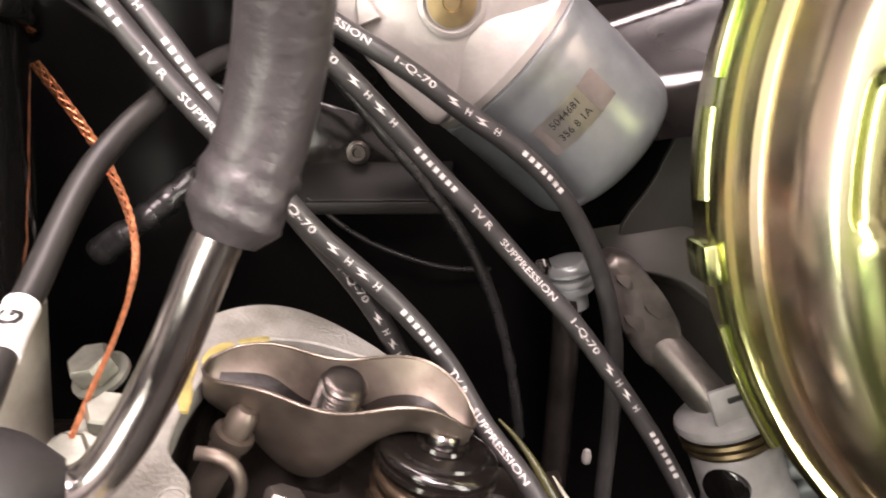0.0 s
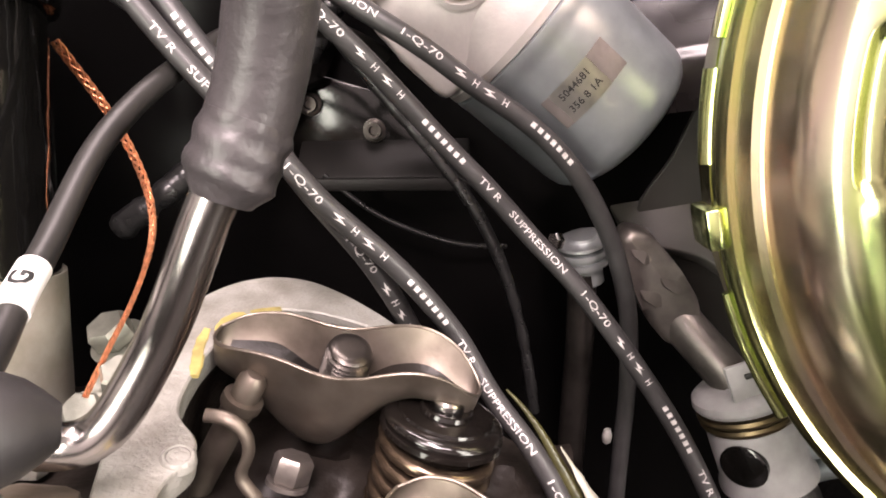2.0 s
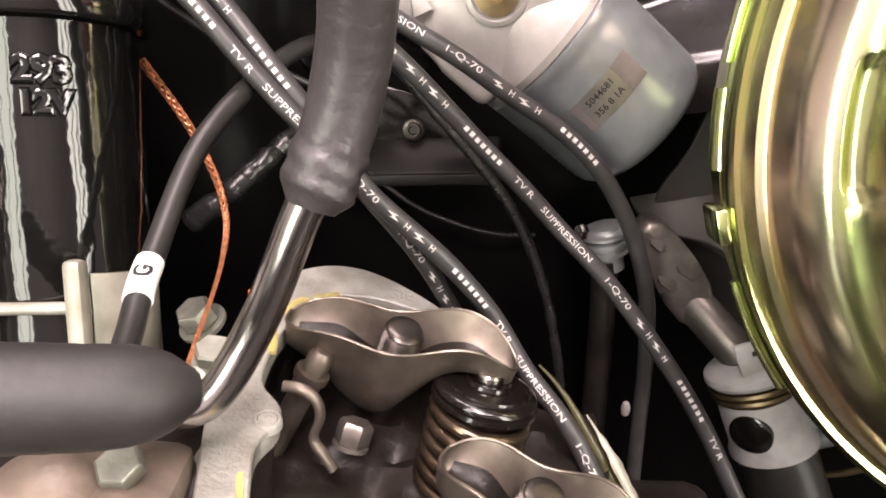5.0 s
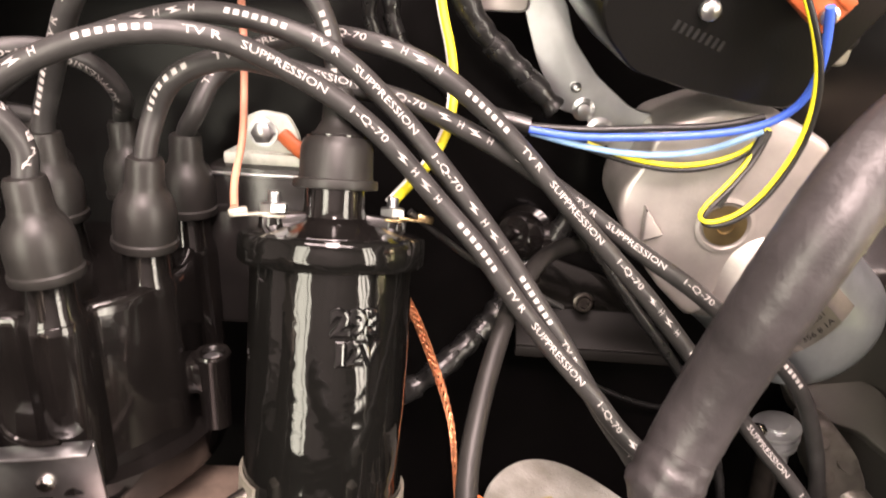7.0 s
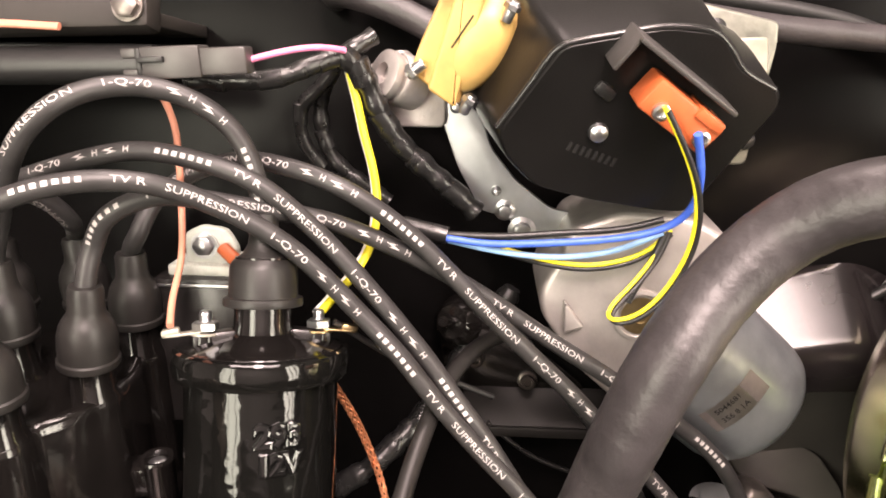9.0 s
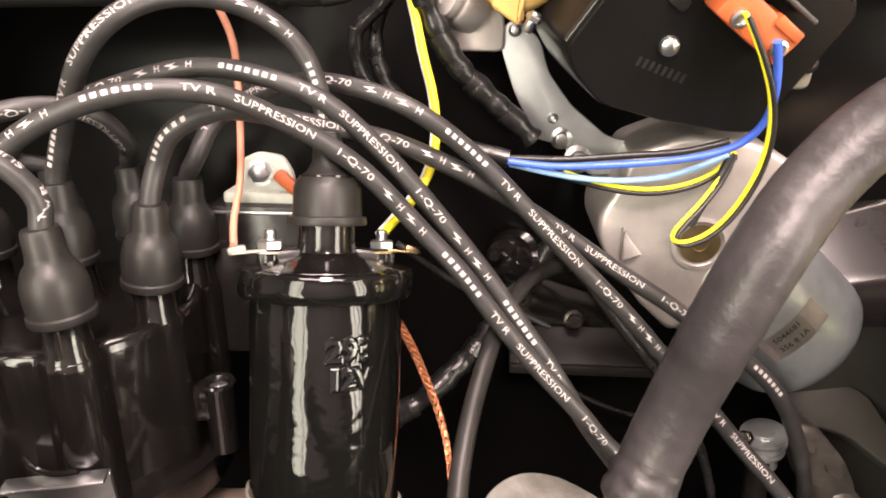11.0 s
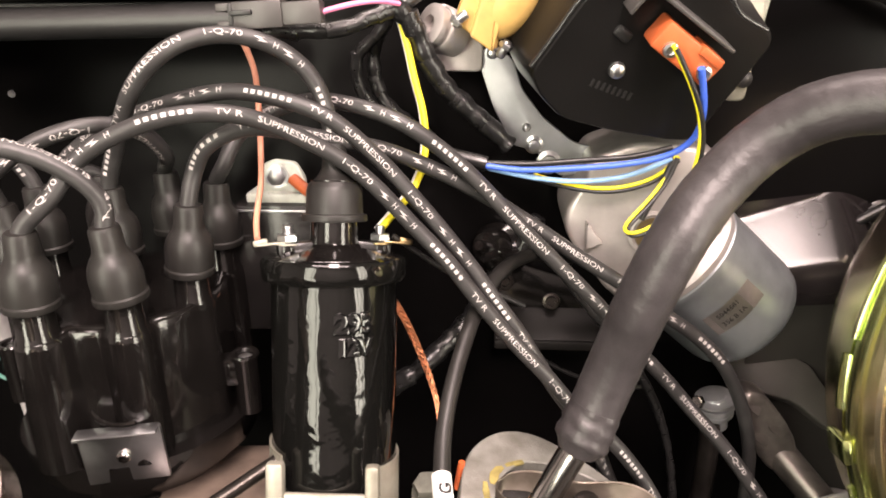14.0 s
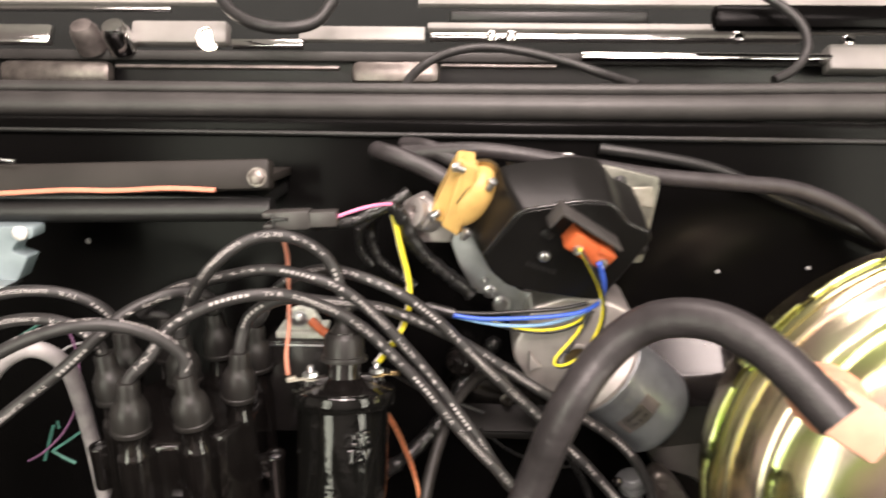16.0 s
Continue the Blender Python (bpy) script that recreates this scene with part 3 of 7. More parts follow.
# ---- distributor ----
def distributor():
    ob = thing("distributor", "glossy black bakelite distributor cap with nine lead towers", "distributor", DIST)
    lobes = list(TOWER.values())

    def outline(grow, n=160):
        out = []
        for i in range(n):
            a = 2 * math.pi * i / n
            ux, uy = math.cos(a), math.sin(a)
            r = 0.0468 + grow
            for x, y in lobes:
                along, off = x * ux + y * uy, x * uy - y * ux
                rr = 0.0098 + grow
                if abs(off) < rr and along > 0:
                    r = max(r, along + math.sqrt(rr * rr - off * off))
            out.append((r * ux, r * uy))
        return out

    bm = bmesh.new()
    levels = [(-0.0052, -0.012), (-0.003, -0.0121), (-0.0014, -0.0128), (-0.0004, -0.0143), (0.0, -0.0166), (0.0006, -0.05), (0.0012, -0.075)]
    rings = []
    for grow, z in levels:
        rings.append([bm.verts.new((x, y, z)) for x, y in outline(grow)])
    for a, b in zip(rings, rings[1:]):
        for i in range(len(a)):
            j = (i + 1) % len(a)
            bm.faces.new((a[i], a[j], b[j], b[i]))
    bm.faces.new(rings[0])
    bm.faces.new(rings[-1])
    part("cap", bm, BAKELITE, ob, "glossy black moulded cap", angle=50)
    for x, y in lobes:
        bm = bmesh.new()
        lathe(bm, [(0.0092, -0.0135), (0.0081, -0.0112), (0.0079, 0.0), (0.0078, 0.004)], pose(x, y, 0), 28)
        part("tower", bm, BAKELITE, ob)
    bm = bmesh.new()
    lathe(bm, [(0.012, -0.0125), (0.0095, -0.009), (0.0086, 0.0), (0.0084, 0.008)], Matrix(), 28)
    part("tower", bm, BAKELITE, ob)
    for x, y in ((0.0562, -0.006), (-0.0625, -0.002)):
        bm = bmesh.new()
        lathe(bm, [(0.0, -0.075), (0.006, -0.075), (0.0065, -0.046), (0.0069, -0.0445), (0.0063, -0.0435), (0.0048, -0.0438), (0.0044, -0.048), (0.0, -0.0482)], pose(x, y, 0), 28)
        box(bm, 0.014, 0.011, 0.014, pose(x * 0.86, y, -0.053), 0.002)
        boss = part("screw_boss", bm, BAKELITE, ob)
        bm = bmesh.new()
        lathe(bm, [(0.0, -0.0485), (0.0036, -0.0485), (0.0039, -0.0462), (0.0026, -0.0452), (0, -0.045)], pose(x, y, 0), 20)
        part("screw", bm, ZINC, boss, "bright zinc screw")
    # the sliding metal window in the cap's side
    bm = bmesh.new()
    m = pose(0.0165, -0.053, -0.0685, 8, 0, 14)
    box(bm, 0.034, 0.0025, 0.03, m, 0.0008)
    box(bm, 0.033, 0.008, 0.0016, m @ pose(0, -0.003, 0.0152, -10, 0, 0), 0.0005)
    window = part("window_cover", bm, ZINC, ob, "folded bright metal window cover")
    bm = bmesh.new()
    lathe(bm, [(0.0, -0.001), (0.003, -0.001), (0.003, 0.0004), (0.0022, 0.0012), (0, 0.0014)], m @ pose(0.0, -0.002, 0.0, 90, 0, 0), 16)
    part("rivet", bm, BRIGHT, window)
    for gx in (0.02,):
        bm = bmesh.new()
        tube(bm, [(gx - 0.011, -0.0585, -0.0435), (gx - 0.009, -0.0595, -0.0465), (gx, -0.0605, -0.0485), (gx + 0.008, -0.0595, -0.0475)], 0.0011, seg=8, step=0.002)
        part("moulded_rib", bm, BAKELITE, ob)
    # aluminium housing beneath
    bm = bmesh.new()
    lathe(bm, [(0.0, -0.2), (0.03, -0.2), (0.034, -0.11), (0.054, -0.09), (0.056, -0.0752), (0, -0.0752)], Matrix(), 48)
    part("housing", bm, BAKELITE, ob, "dark distributor housing")
    return ob


distributor()

# ---- ignition coil ----
# the coil leans back and is turned a little in its clamp
CLAMP = axis_frame((-0.1497, 0.207, 0.9155), (0.0, 0.229, 0.973))
COIL = CLAMP @ pose(0, 0, 0, 0, 0, 20)


def ignition_coil():
    ob = thing("ignition_coil", "glossy black cylindrical ignition coil with raised markings", "ignition coil", COIL)
    bm = bmesh.new()
    lathe(bm, [(0.0, -0.142), (0.0245, -0.142), (0.028, -0.139), (0.0283, -0.134), (0.0283, -0.1325), (0.0283, -0.0152), (0.0284, -0.0142), (0.029, -0.013)], Matrix(), 72)
    body = part("can", bm, GLOSS, ob)
    bm = bmesh.new()
    lathe(bm, [(0.0285, -0.0148), (0.0318, -0.0141), (0.0327, -0.0125), (0.0327, -0.0058), (0.032, -0.0042), (0.0302, -0.0037), (0.0295, -0.0044)], Matrix(), 72)
    part("crimped_rim", bm, GLOSS, ob, "rolled glossy rim")
    bm = bmesh.new()
    lathe(bm, [(0.03, -0.006), (0.0292, -0.0036), (0.0205, -0.0012), (0.0138, 0.0002), (0.0116, 0.0018), (0.0109, 0.005), (0.0107, 0.016), (0.0104, 0.03)], Matrix(), 72)
    part("moulded_top", bm, BAKELITE, ob, "black moulded top with a tall tower")
    for sx in (-1, 1):
        bm = bmesh.new()
        box(bm, 0.017, 0.0085, 0.0066, pose(sx * 0.0165, -0.0005, -0.0008, 0, sx * 6, 0), 0.0012)
        part("terminal_rib", bm, MOULD, ob)
    bm = bmesh.new()
    lathe(bm, [(0.0108, 0.0115), (0.0146, 0.0118), (0.0149, 0.0126), (0.0146, 0.0148), (0.0129, 0.0152), (0.0126, 0.0255), (0.0118, 0.0282), (0.0078, 0.0315), (0.0058, 0.035), (0.0052, 0.046), (0.0036, 0.0468)], Matrix(), 48)
    part("nipple", bm, BOOT, ob, "black rubber nipple over the tower")
    for sx in (-1, 1):
        m = pose(sx * 0.0208, -0.0005, 0.0028)
        bm = bmesh.new()
        lathe(bm, [(0.0052, -0.0055), (0.0048, -0.002), (0.0042, -0.0016)], m, 24)
        term = part("terminal", bm, GLOSS, ob)
        bm = bmesh.new()
        lathe(bm, [(0.0021, -0.002), (0.0021, 0.0035), (0.0023, 0.0037), (0.0021, 0.0041), (0.0023, 0.0047), (0.0021, 0.0051), (0.0023, 0.0057), (0.0021, 0.0061), (0.0022, 0.0067), (0.0015, 0.0073)], m, 18)
        part("stud", bm, ZINC, term, "threaded zinc stud")
        bm = bmesh.new()
        hexnut(bm, 0.0048, 0.0036, m @ pose(0, 0, -0.0004, 0, 0, 14))
        part("nut", bm, ZINC, term, "bright zinc hexagon nut")
        bm = bmesh.new()
        lathe(bm, [(0.0022, -0.0016), (0.0056, -0.0016), (0.0056, -0.0008), (0.0022, -0.0008)], m, 24)
        box(bm, 0.012, 0.0056, 0.0009, m @ pose(sx * 0.0075, -0.001, -0.001, 0, sx * 6, 0), 0.0003)
        box(bm, 0.0065, 0.0045, 0.003, m @ pose(sx * 0.0118, -0.0012, -0.0004, 0, sx * 12, 0), 0.001)
        part("ring_tab", bm, BRASS if sx > 0 else TIN, term, "tinned ring terminal")
    bm = bmesh.new()
    for word, zc, size in (("293", -0.0305, 0.0108), ("12V", -0.0405, 0.0094)):
        pts, fcs = letters(word, size, 0.0012)
        vs = []
        for p in pts:
            a = p.x / 0.0283 + 0.15
            rr = 0.0282 + p.z
            vs.append(bm.verts.new((rr * math.sin(a), -rr * math.cos(a), zc + p.y)))
        for f in fcs:
            try:
                bm.faces.new([vs[i] for i in f])
            except ValueError:
                pass
    part("raised_marking", bm, BEAD, body, "raised stamped characters", angle=20)
    return ob


ignition_coil()


def coil_clamp():
    ob = thing("coil_clamp", "pale tinned steel clamp bracket round the coil", "bracket", CLAMP)
    bm = bmesh.new()
    a0, a1 = radians(320), radians(46)
    n = 48
    rings = []
    for i in range(n + 1):
        a = a1 + (a0 - a1) * i / n
        col = []
        for r, z in ((0.0285, -0.092), (0.0297, -0.0918), (0.0297, -0.1382), (0.0285, -0.1385)):
            col.append(bm.verts.new((r * math.sin(a), -r * math.cos(a), z - 0.004 * math.sin(a))))
        rings.append(col)
    for a, b in zip(rings, rings[1:]):
        for k in range(4):
            bm.faces.new((a[k], a[(k + 1) % 4], b[(k + 1) % 4], b[k]))
    bm.faces.new(rings[0])
    bm.faces.new(rings[-1])
    part("band", bm, TIN, ob)
    for x in (-0.0191, 0.0224):
        bm = bmesh.new()
        box(bm, 0.0062 if x > 0 else 0.0078, 0.006, 0.034, pose(x, -0.0302, -0.1058), 0.0018)
        part("flange", bm, TIN, ob, "folded pale flange")
    bm = bmesh.new()
    tube(bm, [(-0.018, -0.0295, -0.1045), (0.0, -0.0295, -0.1045), (0.0215, -0.0295, -0.1042)], 0.0021, seg=14)
    part("clamp_bolt", bm, TIN, ob)
    bm = bmesh.new()
    box(bm, 0.085, 0.05, 0.008, pose(-0.004, 0.0, -0.146), 0.002)
    part("foot", bm, ENGINE, ob)
    return ob


coil_clamp()

# ---- brake servo hose and pipe ----


def vacuum_hose():
    ob = thing("vacuum_hose", "thick black rubber hose from pipe to brake booster", "hose")
    pts = [(-0.0462, 0.1404, 0.8572), (-0.0375, 0.1455, 0.8792), (-0.032, 0.1445, 0.898), (-0.0275, 0.139, 0.9185), (-0.0186, 0.1378, 0.9425), (-0.0052, 0.1455, 0.9598), (0.0103, 0.1475, 0.9755),
           (0.0245, 0.1405, 0.9862), (0.0459, 0.1278, 0.9898), (0.0665, 0.1102, 0.9809), (0.0871, 0.0868, 0.9615)]
    bm = bmesh.new()
    line = tube(bm, pts, 0.0099, seg=48, step=0.0016, lumps=0.009, radius=lambda s: 0.0099 - 0.003 * max(0.0, 1 - s / 0.005))
    part("rubber_hose", bm, HOSE, ob)
    bm = bmesh.new()
    tube(bm, [tuple(p) for p in line[:13:3]], 0.0104, seg=40, step=0.0012, lumps=0.06, radius=lambda s: 0.0104 - 0.0034 * max(0.0, 1 - s / 0.005) - 0.0009 * max(0.0, (s - 0.014) / 0.01))
    part("hose_end", bm, HOSE, ob, "puckered black rubber hose end")
    return ob


vacuum_hose()


def steel_pipe():
    ob = thing("vacuum_pipe", "bright bent steel pipe beneath the rubber hose", "pipe")
    bm = bmesh.new()
    tube(bm, [(-0.0455, 0.1398, 0.8615), (-0.0502, 0.139, 0.8525), (-0.0619, 0.137, 0.828), (-0.0705, 0.134, 0.8135), (-0.0757, 0.1315, 0.806), (-0.0803, 0.1295, 0.8025), (-0.0855, 0.1265, 0.8025), (-0.091, 0.122, 0.8065), (-0.096, 0.115, 0.8125)], 0.0056, seg=28, step=0.002)
    part("pipe", bm, BRIGHT, ob)
    return ob


steel_pipe()


def near_hose():
    ob = thing("heater_hose", "thick dull black rubber hose pushed over the steel pipe", "hose")
    bm = bmesh.new()
    tube(bm, [(-0.0655, 0.1005, 0.8255), (-0.0827, 0.09, 0.8302), (-0.1004, 0.08, 0.836), (-0.13, 0.065, 0.846), (-0.17, 0.045, 0.858)], 0.0114, seg=32, step=0.003,
         lumps=0.012, radius=lambda s: 0.0114 * max(0.12, 1 - max(0.0, 1 - s / 0.021) ** 2.6) ** 0.5)
    part("rubber_hose", bm, DULLHOSE, ob)
    return ob


near_hose()

# ---- brake booster ----
BOOST = axis_frame((0.2185, 0.1778, 0.8693), (0, -0.9945, 0.1045))


def shell_steps(r, z):
    """The pressed steps of the shell, from its slope at a few radii, inwards to the middle."""
    knots = [(0.129, 40), (0.1255, 12), (0.1215, 36), (0.1175, 54), (0.113, 40), (0.105, 27), (0.095, 19), (0.08, 13), (0.06, 9), (0.0, 2)]
    out = [(r, z)]
    while r > 0.056:
        step = 0.0006 if r > 0.11 else 0.0014
        r -= step
        slope = 0.0
        for (ra, sa), (rb, sb) in zip(knots, knots[1:]):
            if rb <= r <= ra:
                u = (ra - r) / (ra - rb)
                u = u * u * (3 - 2 * u)
                slope = sa + (sb - sa) * u
        z += step * math.tan(radians(slope))
        out.append((r, z))
    return out + [(0.03, z + 0.003), (0.0, z + 0.0035)]


def brake_booster():
    ob = thing("brake_booster", "round gold zinc-plated brake booster with crimped rim", "brake booster", BOOST)
    bm = bmesh.new()
    lathe(bm, [(0.146, -0.004), (0.1475, -0.001), (0.1475, 0.003), (0.1458, 0.0055), (0.1438, 0.005), (0.1428, 0.0063), (0.1412, 0.0092), (0.1392, 0.0098), (0.138, 0.009), (0.1368, 0.0112), (0.135, 0.0165), (0.1325, 0.0205)] + shell_steps(0.129, 0.0235), Matrix(), 300)
    # an oval dent pressed into the slope beside the rim
    for v in bm.verts:
        run = 0.12 * math.atan2(v.co.y, -v.co.x)
        d = math.hypot(math.hypot(v.co.x, v.co.y) - 0.1203, run - min(0.0155, max(-0.0135, run)))
        u = max(0.0, min(1.0, (0.0052 - d) / 0.0042))
        v.co.z -= 0.0034 * u * u * (3 - 2 * u)
    part("front_shell", bm, PLATING, ob, "stepped gold-green zinc shell")
    bm = bmesh.new()
    lathe(bm, [(0.0, -0.11), (0.06, -0.11), (0.085, -0.1), (0.13, -0.055), (0.142, -0.03), (0.144, -0.006), (0.147, -0.0045)], Matrix(), 96)
    part("rear_shell", bm, PLATING, ob)
    for k in range(8):
        turn = 191.5 - 42 * k
        bm = bmesh.new()
        box(bm, 0.0042, 0.0115, 0.015, pose(0, 0, 0, 0, 0, turn) @ pose(0.1492, 0, -0.003), 0.0011)
        part("crimp_tab", bm, PLATING, ob)
        # a rolled stretch of the rim after each tab, and a plain broad one before it
        bm = bmesh.new()
        arc = [radians(turn + 7.5 + 2.6 * q) for q in range(7)]
        tube(bm, [(0.1484 * math.cos(q), 0.1484 * math.sin(q), -0.0015) for q in arc], 0.0017, seg=10, step=0.0025, wobble=0.3)
        part("crimped_lip", bm, PLATING, ob)
        bm = bmesh.new()
        span = [radians(turn - 16 + 1.2 * q) for q in range(9)]
        tube(bm, [(0.1478 * math.cos(q), 0.1478 * math.sin(q), -0.004) for q in span], 0.0026, seg=10, step=0.003, flat=0.45)
        part("rim_step", bm, PLATING, ob)
    # grommet and one-way valve
    vx, vz = -0.104, 0.068
    m = pose(vx, vz, 0.043)
    bm = bmesh.new()
    lathe(bm, [(0.015, -0.02), (0.0175, -0.011), (0.0175, 0.003), (0.015, 0.007), (0.0, 0.008)], m, 32)
    valve = part("grommet", bm, PEACH, ob, "salmon rubber grommet")
    bm = bmesh.new()
    box(bm, 0.036, 0.026, 0.016, m @ pose(0.004, -0.004, 0.014, 0, 0, -32), 0.003)
    part("valve_body", bm, SALMONPINK, valve, "salmon plastic check valve")
    bm = bmesh.new()
    lathe(bm, [(0.052, 0.05), (0.0545, 0.0562), (0.051, 0.0595), (0.045, 0.061), (0.042, 0.069), (0.0, 0.07)], Matrix(), 48)
    part("master_cylinder_flange", bm, PLATING, ob)
    return ob


brake_booster()

# ---- wiper motor ----
MOTOR_AXIS = Vector((0.745, 0.12, -0.66)).normalized()
MOTOR = axis_frame((0.064, 0.2885, 0.8555), MOTOR_AXIS, (0, -1, 0))


def wiper_motor():
    ob = thing("wiper_motor", "die-cast wiper motor gearbox with silver cylindrical can", "wiper motor")
    bm = bmesh.new()
    lathe(bm, [(0.0358, -0.052), (0.0369, -0.051), (0.0369, -0.0475), (0.0366, -0.0465), (0.0366, -0.043), (0.0363, -0.008), (0.0362, -0.004), (0.0361, -0.001), (0.0353, 0.003), (0.0334, 0.006), (0.0305, 0.0078), (0.026, 0.0085), (0.0, 0.0088)], MOTOR, 72)
    can = part("motor_can", bm, GALV, ob, "silver galvanised motor can")
    bm = bmesh.new()
    lathe(bm, [(0.0, -0.075), (0.02, -0.075), (0.028, -0.064), (0.0362, -0.0565), (0.0371, -0.0555), (0.0371, -0.0525), (0.0355, -0.0515)], MOTOR, 64)
    part("end_casting", bm, CAST, ob, "pale die-cast end housing")
    # data plate
    n = 12

    def patch(a0, a1, z0, z1, r):
        bm = bmesh.new()
        pl = []
        for i in range(n + 1):
            a = radians(a0 + (a1 - a0) * i / n)
            for z in (z0, z1):
                pl.append(bm.verts.new(MOTOR @ Vector((r * math.cos(a), r * math.sin(a), z))))
        for i in range(n):
            bm.faces.new((pl[2 * i], pl[2 * i + 1], pl[2 * i + 3], pl[2 * i + 2]))
        return bm

    lab = part("data_plate", patch(-27, 23, -0.0332, -0.019, 0.0366), LABEL, can, "brushed metal data plate")
    for a0, a1 in ((-27, -13), (17, 23)):
        part("tarnished_end", patch(a0, a1, -0.0331, -0.0191, 0.03668), DULL, lab)
    bm = bmesh.new()
    for word, z in (("5044681", -0.0292), ("356 8 1A", -0.0234)):
        pts, fcs = letters(word, 0.0041, bold=0.012)
        vs = []
        for p in pts:
            a = radians(2) - p.x / 0.0367
            vs.append(bm.verts.new(MOTOR @ Vector((0.0368 * math.cos(a), 0.0368 * math.sin(a), z - p.y))))
        for f in fcs:
            try:
                bm.faces.new([vs[i] for i in f])
            except ValueError:
                pass
    part("part_number", bm, BLACKW, lab, "black stamped part number", smooth=False)
    # gearbox
    gm = axis_frame((0.004, 0.2564, 0.9093), (0, -0.995, -0.0995))
    out = rounded([(-0.0446, 0.0), (-0.0442, 0.013), (-0.0375, 0.0245), (-0.034, 0.039), (-0.0115, 0.048), (0.017, 0.0455), (0.036, 0.0355), (0.036, -0.004), (-0.006, -0.0465), (-0.027, -0.0255)], 0.006, 4)
    bm = bmesh.new()
    plate(bm, out, -0.046, gm, 0.003)
    gear = part("gearbox", bm, CAST, ob, "pale die-cast alloy gearbox")
    bm = bmesh.new()
    lathe(bm, [(0.0118, -0.001), (0.0122, 0.0012), (0.0105, 0.0016), (0.0095, 0.0006), (0.0093, -0.0005)], gm, 40)
    part("ring_boss", bm, CAST, gear)
    bm = bmesh.new()
    lathe(bm, [(0.0, 0.0006), (0.0088, 0.0006), (0.0088, 0.0013), (0.0035, 0.0017), (0.003, 0.0009), (0.0, 0.0009)], gm, 32)
    part("adjuster_screw", bm, BRASS, gear, "brass adjuster screw")
    bm = bmesh.new()
    plate(bm, rounded([(-0.0344, 0.0074), (-0.0248, -0.0051), (-0.0335, -0.0085)], 0.001), 0.004, gm, 0.0008)
    part("cast_pointer", bm, CAST, gear)
    bm = bmesh.new()
    box(bm, 0.0028, 0.05, 0.003, gm @ pose(0.0165, -0.021, 0.0005, 0, 0, -45), 0.0008)
    part("casting_seam", bm, CAST, gear)
    bm = bmesh.new()
    emboss(bm, letters("14", 0.0075), gm @ pose(0.0126, -0.0136, 0.0, 0, 0, 12), 0.0005)
    part("cast_number", bm, CAST, gear)
    # galvanised mounting arm
    bmx = axis_frame((-0.061, 0.2768, 0.9604), (0, -0.995, -0.0995))
    out = rounded([(-0.0261, 0.0355), (-0.0189, 0.0425), (-0.0075, 0.0335), (-0.0029, 0.0196), (0.0082, 0.0054), (0.0247, -0.0077), (0.0433, -0.0119), (0.0602, -0.0114), (0.0602, -0.022), (0.0182, -0.0263), (0.0054, -0.0125), (-0.0066, -0.0096), (-0.0178, 0.0113)], 0.003, 3)
    bm = bmesh.new()
    plate(bm, out, 0.0022, bmx, 0.0005)
    arm = part("mounting_arm", bm, ARM, ob, "grey galvanised steel mounting arm")
    for x, y, r in ((0.0, 0.0, 0.0022), (0.0043, -0.009, 0.0046), (0.0125, -0.0185, 0.0062), (-0.0185, 0.0375, 0.0028)):
        bm = bmesh.new()
        lathe(bm, [(r, 0.002), (r * 1.05, 0.0032), (r * 0.7, 0.004), (r * 0.62, 0.0062), (r * 0.3, 0.0066), (0, 0.0064)], bmx @ pose(x, y, 0), 20)
        part("rivet", bm, ZINC, arm)
    return ob


wiper_motor()

PUMP = axis_frame((-0.026, 0.2265, 0.9924), (0.075, -0.938, -0.338))


